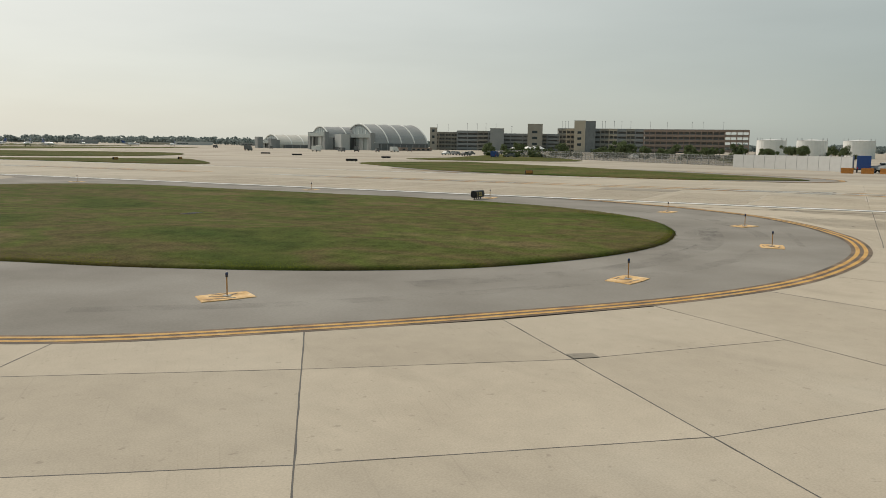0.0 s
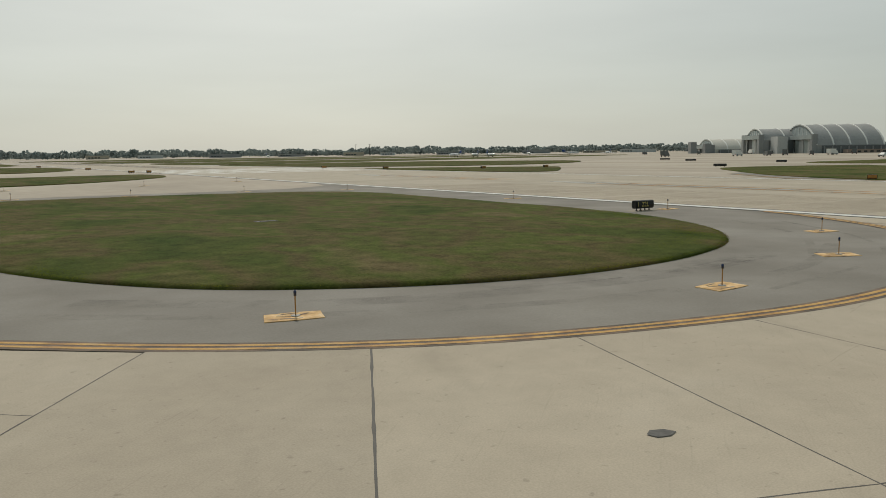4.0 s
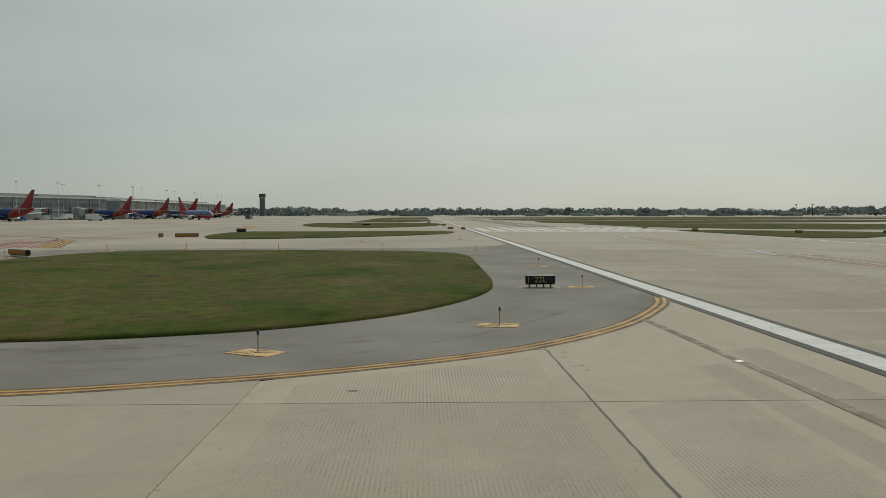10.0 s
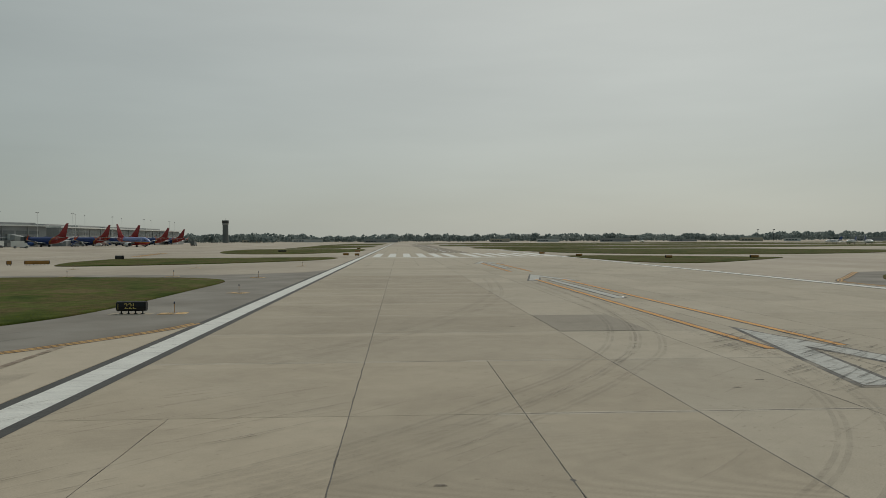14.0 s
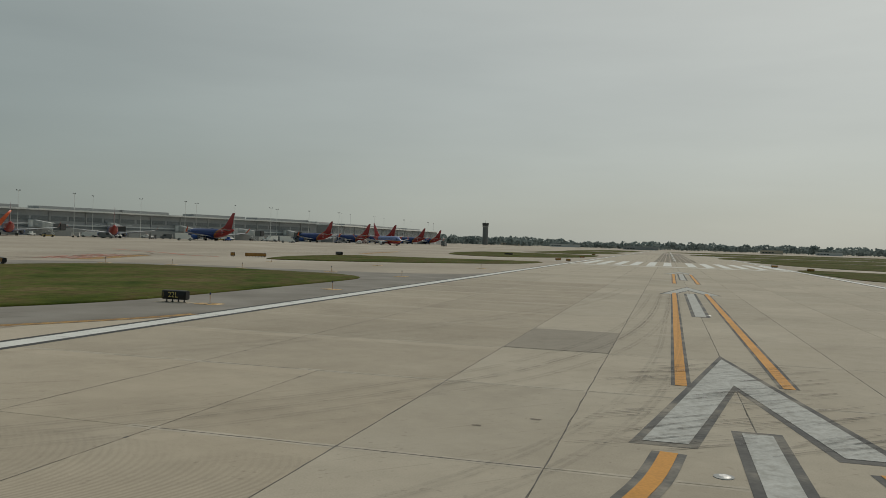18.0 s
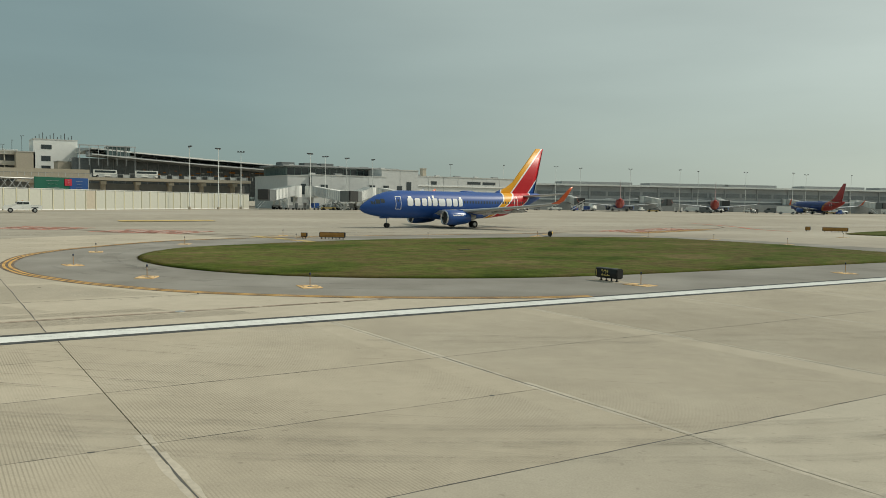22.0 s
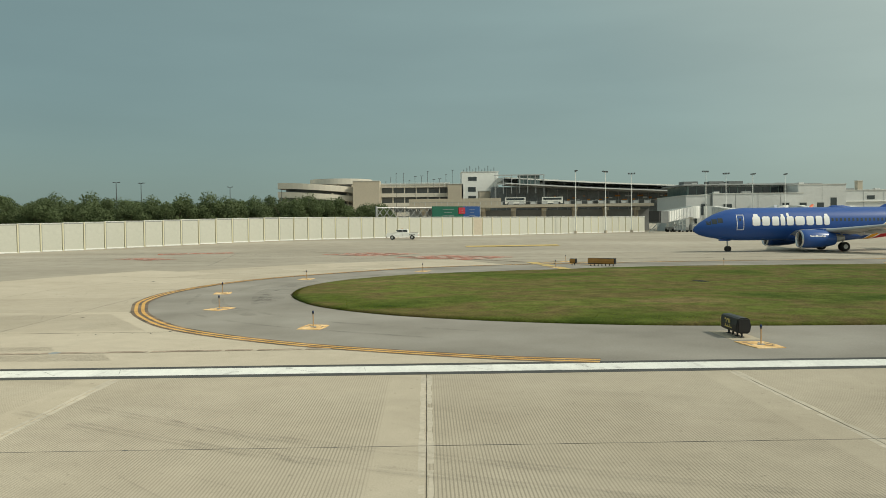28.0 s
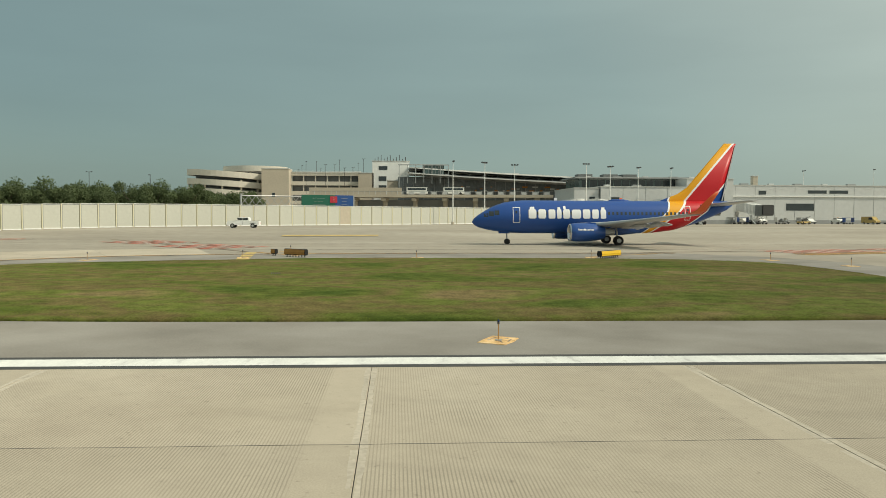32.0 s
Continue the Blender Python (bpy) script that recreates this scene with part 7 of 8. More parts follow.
# ---------------------------------------------------------------- pavement slabs, last
def pavement(name, colours, groove=False, seed=0.0, deep=0.8, patch=0.2):
    """Aged concrete: broad patches, blotches, grit, pits and scuffs in world space; saw-cut grooves across a runway slab but for a plain margin at one end."""
    m = bpy.data.materials.new(name)
    m.use_nodes = True
    n, l = m.node_tree.nodes, m.node_tree.links
    b = n["Principled BSDF"]
    b.inputs["Roughness"].default_value, b.inputs["Specular IOR Level"].default_value, b.inputs["Diffuse Roughness"].default_value = 0.9, 0.15, 0.2
    geo = n.new("ShaderNodeNewGeometry")

    def noise_(scale, detail, stretch=(1, 1, 1), turn=0.0, rough=0.55):
        mp, no = n.new("ShaderNodeMapping"), n.new("ShaderNodeTexNoise")
        mp.vector_type = "TEXTURE"
        mp.inputs["Location"].default_value = (seed * 31, seed * 17, seed * 5)
        mp.inputs["Scale"].default_value, mp.inputs["Rotation"].default_value = stretch, (0, 0, turn)
        no.inputs["Scale"].default_value, no.inputs["Detail"].default_value, no.inputs["Roughness"].default_value = scale, detail, rough
        l.new(geo.outputs["Position"], mp.inputs[0])
        l.new(mp.outputs[0], no.inputs["Vector"])
        return no.outputs[0]

    def span(v, a0, a1, b0, b1):
        r = n.new("ShaderNodeMapRange")
        for i_, q in enumerate((a0, a1, b0, b1)):
            r.inputs[i_ + 1].default_value = q
        l.new(v, r.inputs[0])
        return r.outputs[0]

    def times(u, v):
        k = n.new("ShaderNodeMath")
        k.operation = "MULTIPLY"
        l.new(u, k.inputs[0])
        l.new(v, k.inputs[1])
        return k.outputs[0]
    cr = n.new("ShaderNodeValToRGB")
    e = cr.color_ramp.elements
    while len(e) < len(colours):
        e.new(0.5)
    mid = [sum(c[i_] for _, c in colours) / len(colours) for i_ in range(3)]
    for k, (pos, c) in enumerate(colours):                # broad patches stay close to the mean
        e[k].position, e[k].color = pos, (*[q + (v - q) * 0.6 for v, q in zip(c, mid)], 1)
    l.new(noise_(0.2, 9, (1, 1, 1), 0, 0.6), cr.inputs[0])
    f = span(noise_(1.4, 8, (1, 1, 1), 0, 0.68), 0.36, 0.64, 0.955, 1.04)
    f = times(f, span(noise_(34, 3), 0.3, 0.7, 0.91, 1.08))
    f = times(f, span(noise_(5.5, 2), 0.66, 0.74, 1.0, 0.8))
    f = times(f, span(noise_(2.2, 4, (5, 0.12, 1), 0.75), 0.6, 0.75, 1.0, 0.9))
    f = times(f, span(noise_(0.55, 6, (3, 0.7, 1), 1.25), 0.55, 0.75, 1.0, 0.9))
    oi = n.new("ShaderNodeObjectInfo")
    f = times(f, span(oi.outputs["Random"], 0, 1, 0.95, 1.1))
    relief = noise_(30, 5)
    if groove:
        tc, sx, w = n.new("ShaderNodeTexCoord"), n.new("ShaderNodeSeparateXYZ"), n.new("ShaderNodeTexWave")
        w.wave_type, w.bands_direction = "BANDS", "Y"
        w.inputs["Scale"].default_value, w.inputs["Distortion"].default_value = 5.5, 0.1
        l.new(tc.outputs["Object"], w.inputs["Vector"])
        l.new(tc.outputs["Object"], sx.inputs[0])
        keep = times(span(sx.outputs[1], 2.9, 3.0, 1, 0), span(noise_(0.22, 6), 0.42, 0.56, patch, 1.0))
        cut = times(span(w.outputs["Fac"], 0.12, 0.5, 1.0, 0.0), keep)
        f = times(f, span(cut, 0, 1, 1.02, deep))
        bp2 = n.new("ShaderNodeBump")
        bp2.inputs["Strength"].default_value, bp2.inputs["Distance"].default_value = 0.15, 0.01
        l.new(span(cut, 0, 1, 1, 0), bp2.inputs["Height"])
    sc = n.new("ShaderNodeVectorMath")
    sc.operation = "SCALE"
    l.new(cr.outputs[0], sc.inputs[0])
    l.new(f, sc.inputs["Scale"])
    l.new(sc.outputs[0], b.inputs["Base Color"])
    bp = n.new("ShaderNodeBump")
    bp.inputs["Strength"].default_value, bp.inputs["Distance"].default_value = 0.12, 0.02
    l.new(relief, bp.inputs["Height"])
    if groove:
        l.new(bp2.outputs[0], bp.inputs["Normal"])
    l.new(bp.outputs[0], b.inputs["Normal"])
    return m


GROOVED = pavement("grooved_runway_concrete", [(0.30, (0.355, 0.306, 0.237)), (0.44, (0.408, 0.354, 0.276)), (0.58, (0.432, 0.378, 0.298)), (0.72, (0.475, 0.423, 0.342))], True)
GROOVED_DARK = pavement("worn_grooved_runway_concrete", [(0.30, (0.345, 0.298, 0.232)), (0.44, (0.395, 0.345, 0.272)), (0.58, (0.425, 0.374, 0.298)), (0.72, (0.47, 0.42, 0.34))], True, 4.0, 0.70, 0.5)
PLAINSLAB = pavement("plain_runway_concrete", [(0.30, (0.365, 0.322, 0.258)), (0.44, (0.415, 0.368, 0.295)), (0.58, (0.44, 0.394, 0.32)), (0.72, (0.485, 0.44, 0.362))], False, 1.0)
GROOVED_TAXI = pavement("taxiway_concrete_with_saw_cuts", [(0.30, (0.385, 0.33, 0.257)), (0.44, (0.435, 0.38, 0.298)), (0.58, (0.46, 0.404, 0.322)), (0.72, (0.505, 0.455, 0.373))], False, 2.5)
TAXISLAB = pavement("taxiway_concrete", [(0.30, (0.38, 0.328, 0.258)), (0.44, (0.43, 0.376, 0.298)), (0.58, (0.455, 0.401, 0.321)), (0.72, (0.50, 0.45, 0.37))], False, 2.0)


def slab_mesh(name, poly, mat, gap=0.006, top=0.0):
    """One pavement slab: a thin plate with a small chamfer, joints left open round it."""
    k = len(poly)
    cx, cy = sum(p[0] for p in poly) / k, sum(p[1] for p in poly) / k

    def inset(g_):
        """The outline moved inwards by g_ along every edge."""
        out = []
        for i in range(k):
            p, q, r = Vector(poly[i - 1]), Vector(poly[i]), Vector(poly[(i + 1) % k])
            e0, e1 = (q - p).normalized(), (r - q).normalized()
            n0, n1 = Vector((-e0.y, e0.x)), Vector((-e1.y, e1.x))
            if n0.dot(Vector((cx, cy)) - q) < 0:
                n0, n1 = -n0, -n1
            h_ = (n0 + n1) / max(0.3, 1 + n0.dot(n1))
            out.append(tuple(q + h_ * g_))
        return out
    a, b = inset(gap), inset(gap + 0.006)
    v = [(x, y, top - 0.028) for x, y in a] + [(x, y, top - 0.008) for x, y in a] + [(x, y, top) for x, y in b]
    f = [(i + r * k, (i + 1) % k + r * k, (i + 1) % k + (r + 1) * k, i + (r + 1) * k) for r in (0, 1) for i in range(k)]
    f.append(tuple(range(2 * k, 3 * k)))
    me = bpy.data.meshes.new(name)
    me.from_pydata(v, [], f)
    me.materials.append(mat)
    return me


RUNWAY = tagged(link("runway", slab([(-0.8, -131), (46.0, -131), (46.0, 420), (-0.8, 420)], -0.05, -0.022), JOINT), "grooved concrete runway of pale jointed slabs", "runway", kind="structure")
JX, JY, PY = 3.52, -25.4, 7.65
COLS = [-0.8] + [JX + 3.78 * i for i in range(11)] + [46.0]


def columns(j):
    """Longitudinal joints of slab row j: some rows were cast in double width."""
    if j < 0:
        return COLS
    if j == 0:
        return COLS[:1] + COLS[2:]
    return COLS[:1] + [COLS[2]] + COLS[4:]


shared = {}
for j in range(-6, 13):
    y0 = JY + PY * j
    cols = columns(j)
    for x0, x1 in zip(cols, cols[1:]):
        mat = (GROOVED if j < 1 else GROOVED_DARK) if -3 <= j <= 8 and x1 < 16 else PLAINSLAB
        w = (round(x1 - x0, 2), mat.name)
        if w not in shared:
            h_ = w[0] / 2
            shared[w] = slab_mesh("slab", [(-h_, -PY / 2), (h_, -PY / 2), (h_, PY / 2), (-h_, PY / 2)], mat)
        o = new("slab", shared[w])
        o.parent = RUNWAY
        o.location = ((x0 + x1) / 2, y0 + PY / 2, 0)
verts, faces = [], []
for y0, y1 in [(JY + PY * j, JY + PY * (j + 1)) for j in list(range(-13, -6)) + list(range(13, 57))]:
    for x0, x1 in zip(COLS, COLS[1:]):
        i = len(verts)
        verts += [(x0 + 0.02, y0 + 0.02, -0.001), (x1 - 0.02, y0 + 0.02, -0.001), (x1 - 0.02, y1 - 0.02, -0.001), (x0 + 0.02, y1 - 0.02, -0.001)]
        faces.append((i, i + 1, i + 2, i + 3))
tagged(raw("far_slabs", verts, faces, PLAINSLAB, RUNWAY), "more runway slabs further off", kind="stuff")

# taxiway slabs that fan out round the bend
RAYS = [((-52.6, -3.0), (-66, -7.5)), ((-49.1, -10.8), (-60.4, -15.8)), ((-46.1, -14.38), (-56.4, -21.67)), ((-42.95, -17.45), (-52.1, -26.3)), ((-39.65, -20.1), (-46.3, -29.4)),
        ((-35.9, -22.35), (-41.4, -33.3)), ((-32.05, -24.0), (-35.3, -35.6)), ((-27.75, -24.9), (-29.3, -38)), ((-22.5, -25.3), (-22.7, -40)), ((-15.2, -23.3), (-15.2, -40)), ((-8.1, -18.8), (-8.1, -40)), ((-3.45, -12.2), (-3.45, -40)), ((-0.85, -5.9), (-0.85, -40))]
# where the cross joints meet each ray, in metres outwards from the edge line
CROSS = {0: (2.2, 6.4), 1: (2.45, 6.75), 2: (2.82, 7.03), 3: (3.5, 7.6), 4: (3.78, 7.68), 5: (7.9,), 6: (7.6,), 7: (8.0,), 8: (7.8,)}
outer, inner = [], []
for i, (a0, a1) in enumerate(RAYS):
    a0, a1 = Vector(a0), Vector(a1)
    d = (a1 - a0).normalized()
    reach = 13.15 if i < 4 else 16.95 if i < 8 else (a0.y + 55.9) / -d.y
    if i in (4, 8):
        outer.append(tuple(a0 + d * (13.15 if i == 4 else 16.95)))
    outer.append(tuple(a0 + d * reach))
    inner.append(tuple(a0 - d * 0.05))
TAXI = tagged(link("taxiway", slab(outer + inner[::-1], -0.05, -0.024), JOINT), "curved concrete taxiway of pale jointed slabs", "taxiway", kind="structure")
for i, ((a0, a1), (b0, b1)) in enumerate(zip(RAYS, RAYS[1:])):
    a0, a1, b0, b1 = (Vector(p) for p in (a0, a1, b0, b1))
    da, db = (a1 - a0).normalized(), (b1 - b0).normalized()
    if i < 4:
        cuts = [(0.0, 0.0)] + list(zip(CROSS[i], CROSS[i + 1])) + [(13.2, 13.2)]
    elif i < 8:
        cuts = [(-0.35, -0.35), (CROSS[i][-1], CROSS[i + 1][-1]), (17, 17)]
    else:
        def dist(p, y):
            return p.y - y
        cuts = [(0.0, 0.0)] + [(dist(a0, y), dist(b0, y)) for y in (-25.5, -33.1, -40.7, -48.4, -56.0)]
        if i == 8:
            cuts = [(-0.65, -0.3)] + cuts[2:]
    for (ca, cb), (na, nb) in zip(cuts, cuts[1:]):
        q = [a0 + da * ca, a0 + da * na, b0 + db * nb, b0 + db * cb]
        q = [(p.x, p.y) for p in q]
        o = new("slab", slab_mesh("slab", q, GROOVED_TAXI if i == 9 else TAXISLAB))
        o.parent = TAXI

GROOVE = material("saw_cut_groove", (0.41, 0.36, 0.286), 0.9, vary=0.25, scale=0.5, scale2=8)
DEEPCUT = material("deep_saw_cut_groove", (0.378, 0.33, 0.262), 0.9, vary=0.3, scale=0.7, scale2=8)
for x0, x1, y1, y2, mat in ((-14.3, -8.6, -34, -23.7, GROOVE), (-7.6, -5.0, -40, -26.2, GROOVE), (-4.75, -3.9, -40, -21.9, DEEPCUT), (-3.1, -1.9, -40, -19.6, DEEPCUT)):
    bm = bmesh.new()
    step_ = 0.055 if mat is DEEPCUT else 0.075
    for k in range(int((x1 - x0) / step_)):
        xx = x0 + k * step_
        yy = y2 + 0.6 * (xx - x0)
        vs = [bm.verts.new(p) for p in ((xx, y1, 0.0012), (xx + step_ * 0.4, y1, 0.0012), (xx + step_ * 0.4, yy, 0.0012), (xx, yy, 0.0012))]
        bm.faces.new(vs)
    tagged(link("saw_cut_grooves", bm, mat), "fine parallel saw cuts in the taxiway concrete", "grooves", kind="stuff")

# sealed joints, wandering cracks, repairs and tyre rubber
PALE = material("pale_joint_repair", (0.465, 0.415, 0.34), 0.9, vary=0.25, scale=0.5, scale2=8)
PATCH = pavement("dark_repair_concrete", [(0.30, (0.245, 0.22, 0.185)), (0.44, (0.29, 0.262, 0.218)), (0.58, (0.32, 0.288, 0.24)), (0.72, (0.36, 0.325, 0.27))], False, 3.0)
rp = random.Random(4)


def film_material(name, colour, a0, a1, thin, thick, scale):
    """A thin uneven film on the pavement: transparent where it is worn away."""
    m = bpy.data.materials.new(name)
    m.use_nodes = True
    n, l = m.node_tree.nodes, m.node_tree.links
    n["Principled BSDF"].inputs["Base Color"].default_value = (*colour, 1)
    n["Principled BSDF"].inputs["Roughness"].default_value = 0.85
    g_, t_, r_ = n.new("ShaderNodeNewGeometry"), n.new("ShaderNodeTexNoise"), n.new("ShaderNodeMapRange")
    t_.inputs["Scale"].default_value, t_.inputs["Detail"].default_value, t_.inputs["Roughness"].default_value = scale, 9, 0.7
    l.new(g_.outputs["Position"], t_.inputs["Vector"])
    for i_, q in enumerate((a0, a1, thin, thick)):
        r_.inputs[i_ + 1].default_value = q
    l.new(t_.outputs[0], r_.inputs[0])
    l.new(r_.outputs[0], n["Principled BSDF"].inputs["Alpha"])
    return m


DAMPSPOT = film_material("oil_spot_film", (0.07, 0.06, 0.05), 0.3, 0.6, 0.25, 0.6, 9)


def wander(p, q, width, z, step=0.35, sway=0.03, gaps=0.0):
    """A sealed crack from p to q that wavers and swells."""
    p, q = Vector(p), Vector(q)
    d = q - p
    n_ = Vector((-d.y, d.x)).normalized()
    k = max(2, int(d.length / step))
    bm = bmesh.new()
    prev = None
    for i in range(k + 1):
        c = p + d * (i / k) + n_ * (sway * noise.noise((i * 0.35, p.x, p.y)) + sway * 0.4 * noise.noise((i * 1.7, p.y, 3)))
        h_ = width / 2 * (1 + 0.75 * noise.noise((i * 0.9, p.x * 3, 7)))
        cur = (bm.verts.new((*(c - n_ * h_), z)), bm.verts.new((*(c + n_ * h_), z)))
        if prev and rp.random() >= gaps:
            bm.faces.new((prev[0], cur[0], cur[1], prev[1]))
        prev = cur
    bmesh.ops.recalc_face_normals(bm, faces=bm.faces[:])
    for f_ in bm.faces:
        if f_.normal.z < 0:
            f_.normal_flip()
    return bm


def sealed(p, q, width, mat=None, z=0.0015, sway=0.03, gaps=0.0, label="dark weathered joint sealant"):
    tagged(link("joint_sealant", wander(p, q, width, z + 0.00002 * rp.random(), sway=sway, gaps=gaps), mat or JOINT), label, "joint", kind="structure")


for j in range(0, 9):
    y0 = JY + PY * j
    for side in (-0.07, 0.07):
        sealed((0.9 if j else 10.5, y0 + side), (37.3, y0 + side), 0.10, PALE, 0.001, 0.02, 0.04, "pale repaired slab edge along a cross joint")
for x_, y0, y1, w_ in ((3.52, -48, JY, 0.012), (7.30, -48, 60, 0.02), (11.08, -48, JY + PY, 0.014), (14.86, -48, 70, 0.022), (18.64, -48, 80, 0.022), (22.42, -48, 80, 0.018), (26.2, -48, 60, 0.016)):
    sealed((x_, y0), (x_, y1), w_)
for y0, x0, x1 in ((JY, 11.2, 18.6), (JY + PY, 7.3, 12)):
    sealed((x0, y0), (x1, y0), 0.03, None, 0.0018, 0.02, 0.12)
sealed((-8.08, -19.3), (-8.14, -40), 0.055, TAR, 0.002, 0.045, 0.0, "wide black wavering sealed crack in the taxiway")
sealed((-22.6, -25.5), (-0.9, -25.5), 0.03, None, 0.002, 0.03)
sealed((-8.9, -19.15), (-8.1, -19.3), 0.06, TAR, 0.002, 0.02, 0.0, "short black sealed crack at the taxiway edge")
for k in range(5):                                # short ladder cracks beside the wide one
    sealed((-7.98 + 0.05 * k, -19.9 - 0.62 * k), (-7.62 + 0.03 * k, -19.75 - 0.62 * k), 0.035, TAR, 0.002, 0.02, 0.3, "short dark side crack")
for i, (a0, a1) in enumerate(RAYS[1:8], 1):
    a0, a1 = Vector(a0), Vector(a1)
    d = (a1 - a0).normalized()
    sealed(tuple(a0), tuple(a0 + d * 13), 0.042 if i == 5 else 0.024, None, 0.0016, 0.012)
    if i < 8:
        b0, b1 = (Vector(p) for p in RAYS[i + 1])
        db = (b1 - b0).normalized()
        for ca, cb in zip(CROSS[i][-len(CROSS[i + 1]):], CROSS[i + 1]):
            sealed(tuple(a0 + d * ca), tuple(b0 + db * cb), 0.022, None, 0.0017, 0.012)
for k in range(26):
    x_, y_ = rp.choice(((7.3, 0), (14.86, 0), (18.64, 0), (11.08, 0)))[0], rp.uniform(-34, 8)
    if x_ == 11.08:
        y_ = min(y_, -19)
    r_ = rp.uniform(0.02, 0.05)
    tagged(link("spall", flat([(x_ + r_ * rp.uniform(0.5, 1.2) * math.cos(a), y_ + 1.6 * r_ * rp.uniform(0.5, 1.2) * math.sin(a)) for a in [k2 * 0.785 for k2 in range(8)]], 0.0022 + 0.00001 * k), JOINT), "small dark chipped spot on a slab joint", "chip", kind="structure")
marking("repair_patch", slab([(14.9, -9.95), (18.62, -9.95), (18.62, -2.9), (14.9, -2.9)], -0.01, 0.004), PATCH, "dark grey-brown repaired slab")
for x_, y_, r_ in ((16.87, -22.74, 0.1), (17.93, -21.69, 0.12), (9.0, -30.4, 0.1), (-13.0, -24.4, 0.12), (13.2, -8, 0.12)):
    marking("oil_stain", flat([(x_ + r_ * (1 + 0.3 * math.sin(3 * a + x_)) * math.cos(a), y_ + r_ * 0.8 * (1 + 0.3 * math.cos(2 * a)) * math.sin(a)) for a in [k2 * 0.52 for k2 in range(12)]], 0.001), DAMPSPOT, "small dark stain on the concrete")
marking("oil_stain", flat([(-35.1, -28.75), (-34.95, -28.65), (-34.75, -28.72), (-34.68, -28.88), (-34.86, -28.95), (-35.05, -28.9)], 0.004), WORNBLACK, "dark oil stain on the taxiway")
marking("repair_patch", flat([(-45.2, -19.64), (-44.88, -20.05), (-45.1, -20.26), (-45.44, -19.88)], 0.004), PATCH, "small grey pavement repair")


TYRE = film_material("tyre_rubber_film", (0.08, 0.075, 0.07), 0.36, 0.72, 0.0, 0.2, 0.9)
SCUFF = film_material("tyre_scuff_film", (0.05, 0.048, 0.045), 0.35, 0.68, 0.06, 0.62, 2.5)
SOFTSCUFF = film_material("faint_tyre_scuff_film", (0.06, 0.057, 0.053), 0.36, 0.7, 0.02, 0.34, 2.5)
TOUCH = film_material("touchdown_rubber_film", (0.07, 0.066, 0.06), 0.3, 0.65, 0.12, 0.45, 0.4)
DAMP = film_material("dark_shoulder_stain", (0.07, 0.065, 0.06), 0.45, 0.75, 0.0, 0.3, 0.5)
ARCS = [[(3.76, -17.8), (7.2, -12), (11, -2.2), (14.1, 9.7), (15.6, 21), (16.6, 36)], [(0.9, -33.2), (3.8, -31.2), (7.4, -28.2), (11.5, -22.8), (13.8, -19), (16.1, -13.5), (18, -5), (19, 8), (19.4, 30)],
        [(1.8, -33.2), (4.8, -31.2), (7.7, -28.55), (11.2, -24.6), (14.6, -19.2), (16.9, -14.35), (18.8, -6), (19.9, 8), (20.2, 30)],
        [(-2, -38.6), (6, -36.8), (12, -33.5), (16.5, -28.5), (19.2, -21), (20.3, -10), (20.6, 6), (20.8, 30)]]
z_ = 0.0155
for arc_ in ARCS:
    for o_ in (-0.2, 0.0, 0.75, 0.95):
        z_ += 0.0001
        pts = curve_through([(x + o_ * 0.75, y - o_ * 0.65) for x, y in arc_], 7)
        marking("tyre_mark", ribbon(pts, -0.055, 0.055, z_), TYRE, "faint dark tyre marks curving onto the centreline")


def strokes(name, count, x0, x1, y0, y1, length, turn, mat, label, seed, z):
    """Many thin rubber scratches that lie roughly along one direction."""
    rnd = random.Random(seed)
    bm = bmesh.new()
    for k in range(count):
        x, y, a = rnd.uniform(x0, x1), rnd.uniform(y0, y1), turn + rnd.gauss(0, 0.07)
        ln, w_ = length * rnd.uniform(0.4, 1.4), rnd.uniform(0.008, 0.03)
        bend = rnd.uniform(-0.03, 0.03) * ln
        d, n_ = Vector((math.cos(a), math.sin(a))), Vector((-math.sin(a), math.cos(a)))
        rows = []
        for t in (0, 0.33, 0.67, 1.0):
            c = Vector((x, y)) + d * (ln * (t - 0.5)) + n_ * (bend * math.sin(math.pi * t))
            h_ = w_ * (0.25 + math.sin(math.pi * (0.1 + 0.8 * t)))
            rows.append([bm.verts.new((*(c + n_ * s_ * h_), z + k * 0.000004)) for s_ in (-1, 1)])
        for a_, b_ in zip(rows, rows[1:]):
            bm.faces.new((a_[0], b_[0], b_[1], a_[1]))
    ob = marking(name, bm, mat, label)
    ob["kind"] = "stuff"


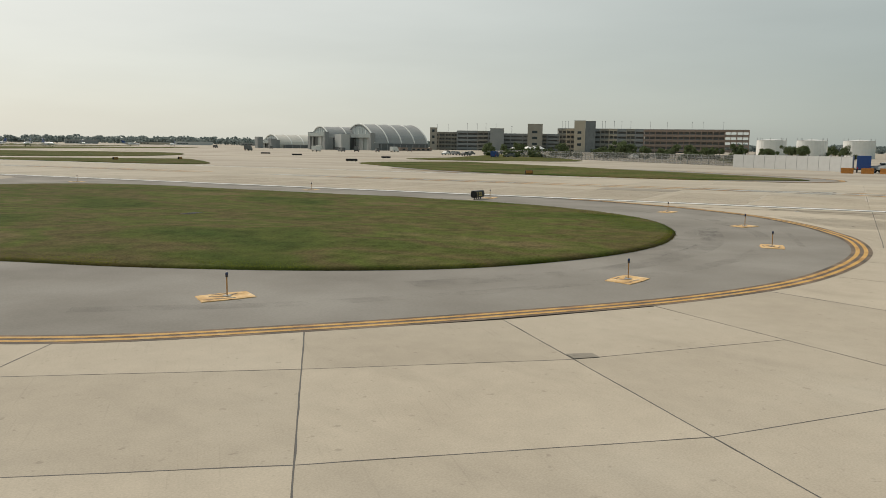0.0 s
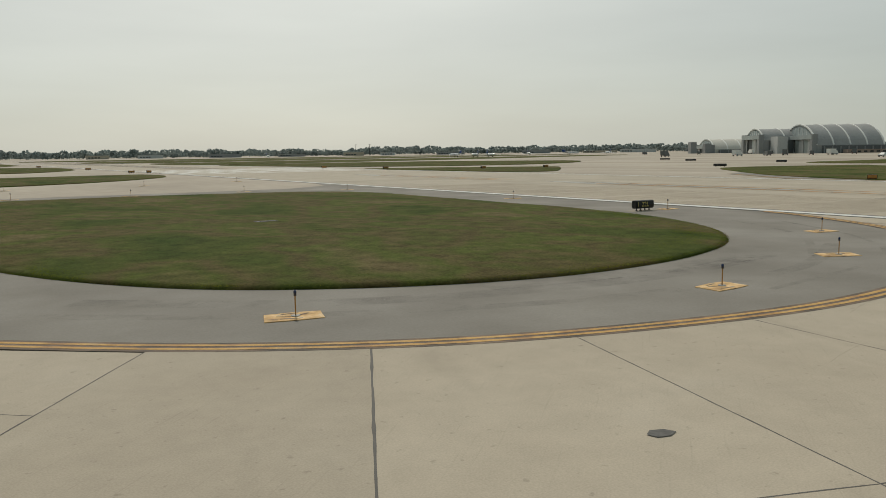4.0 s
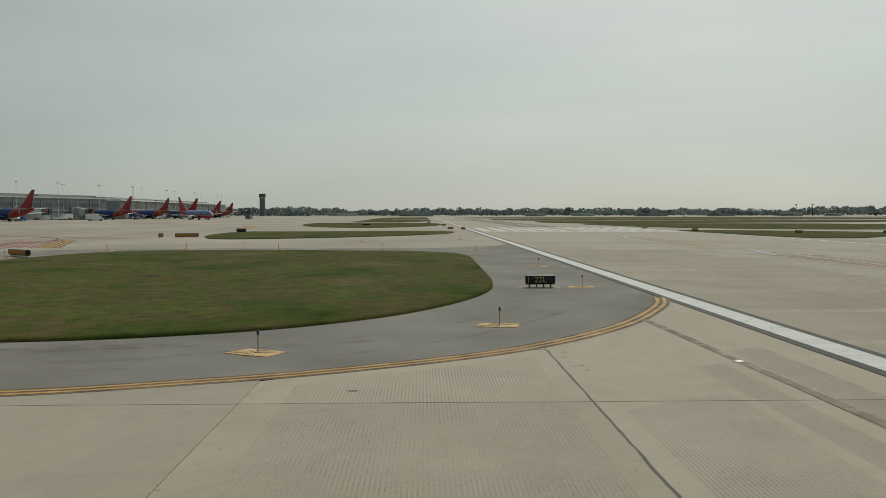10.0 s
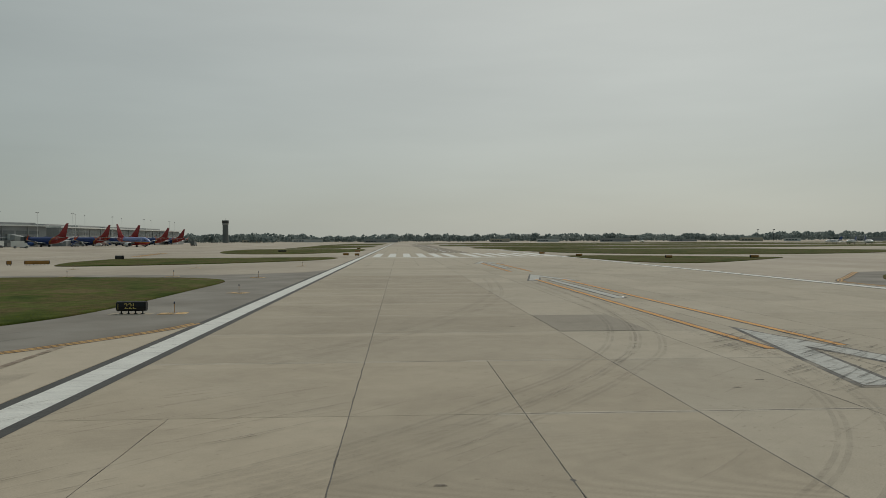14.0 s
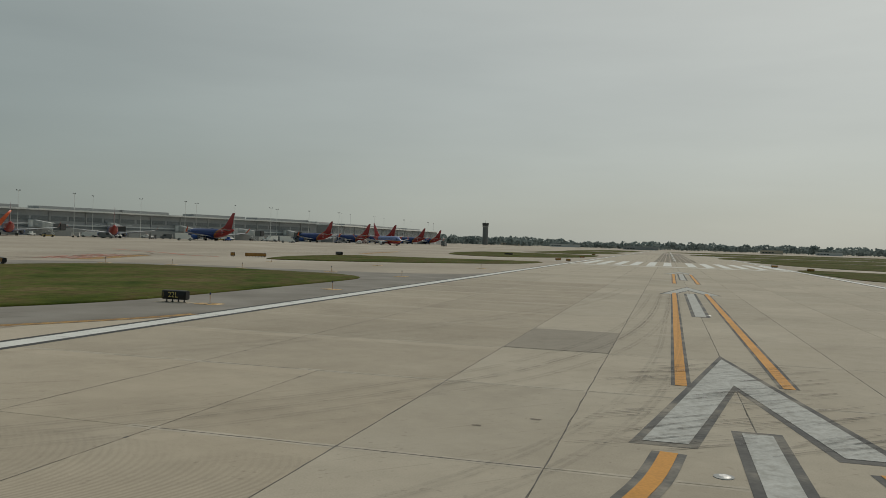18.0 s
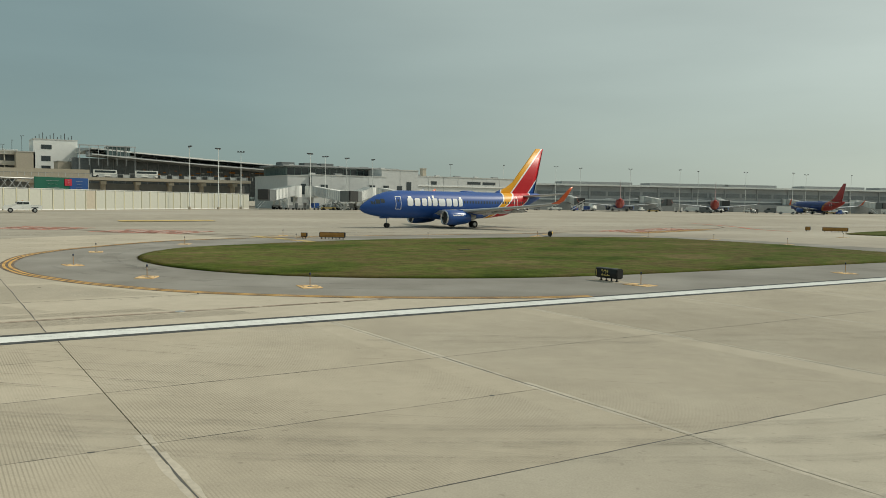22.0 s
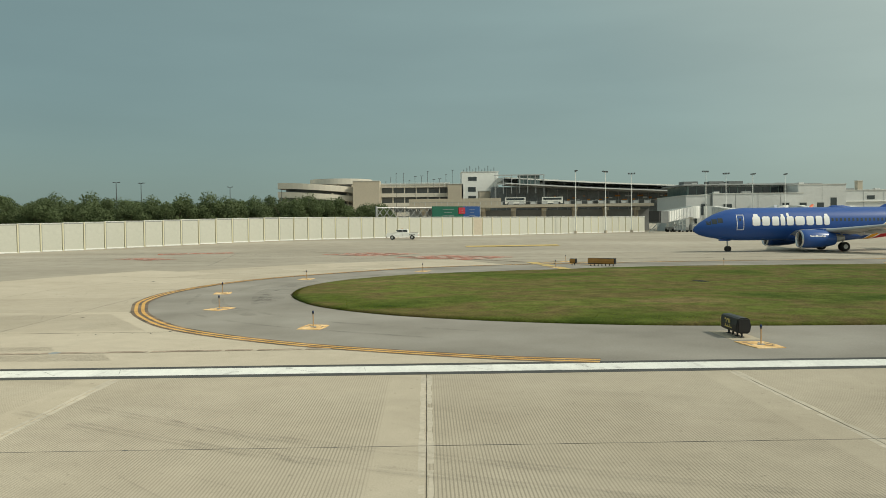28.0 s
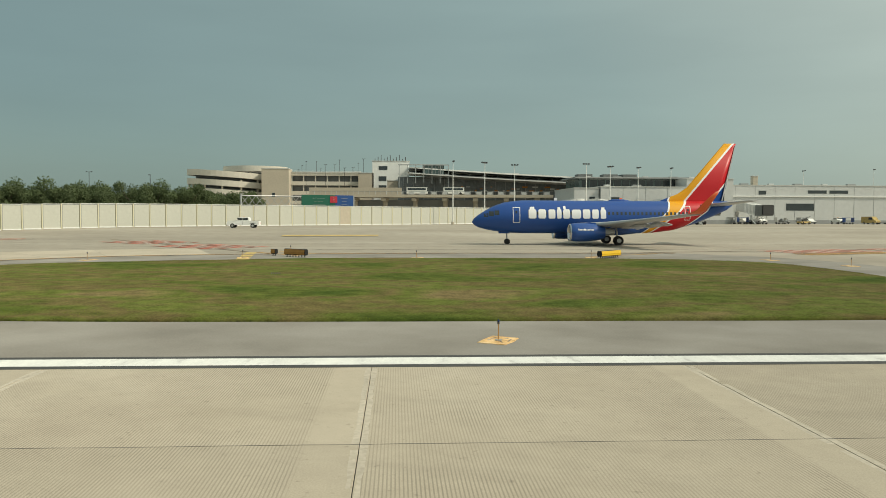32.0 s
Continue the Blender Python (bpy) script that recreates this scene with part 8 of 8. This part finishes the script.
strokes("rubber_scratches", 70, -0.5, 6.8, -33, -22, 1.9, 0.78, SOFTSCUFF, "thin dark rubber scratches across the slabs and stripe", 1, 0.0185)
strokes("rubber_scratches", 170, 19.6, 25, -23, -11, 1.9, 0.72, SCUFF, "thin dark rubber scratches across the arrow", 2, 0.0187)
strokes("rubber_scratches", 60, 5, 20, -30, -10, 2.6, 0.85, TYRE, "faint thin rubber scratches across the slabs", 3, 0.0189)
strokes("rubber_scratches", 26, -30, -4, -34, -24, 2.4, 0.25, TYRE, "faint thin rubber scratches on the taxiway", 4, 0.0191)
for arc_, w_ in (([(-47, -8.5), (-43, -13.2), (-36, -18.3), (-28, -21), (-20, -20.6), (-13, -17.4)], 0.3), ([(-40, -13.5), (-34, -17.6), (-26, -19.2), (-18, -18)], 0.5),
                 ([(-17, -19.2), (-11, -14.5), (-7.2, -8)], 0.16), ([(-24, -22.6), (-15.5, -20.8), (-10, -16.6), (-5.5, -9.5)], 0.12), ([(-30, -17.6), (-24, -18.3), (-19, -17.9)], 0.7)):
    marking("shoulder_stain", ribbon(curve_through(arc_, 8), -w_, w_, -0.0085 + z_ * 0.01), DAMP, "soft dark stain sweeping along the asphalt shoulder")
    z_ += 0.01
for k in range(8):
    x = 17.5 + k * 1.5
    marking("touchdown_rubber", ribbon([(x, 190), (x + 0.2, 600)], -0.6, 0.6, 0.013), TOUCH, "dark touchdown rubber along the runway")
for x_, w_, b_ in ((-61.5, 0.35, 2), (-66, 0.7, 3), (-71.5, 0.5, 1.5), (-76.5, 0.8, 3), (-83, 0.4, 2), (-96, 0.6, 4)):
    marking("taxi_path_stain", ribbon(curve_through([(x_ + b_ * math.sin(k * 0.9 + x_), -140 + k * 32.0) for k in range(11)], 5), -w_, w_, -0.021), DAMP, "long faint dark taxi path stain on the apron")
for y0, b_ in ((-58, 0.2), (-31, -0.15), (52, -0.1), (70, 0.1)):
    marking("apron_joint", wander((-57, y0), (-112, y0 + 55 * b_), 0.05, -0.021, 1.2, 0.12), JOINT, "dark wavering joint across the apron")

# hairline cracks through the paint of the side stripe
for k in range(18):
    y_ = -39 + k * 1.95 + rp.uniform(-0.7, 0.7)
    lean = rp.uniform(0.1, 0.9)
    tagged(link("paint_crack", wander((rp.uniform(-0.46, -0.2), y_), (rp.uniform(0.1, 0.46), y_ + lean), rp.uniform(0.005, 0.011), Z2 + 0.0035, step=0.15, sway=0.015), JOINT), "hairline crack through the white stripe paint", "crack", kind="structure")
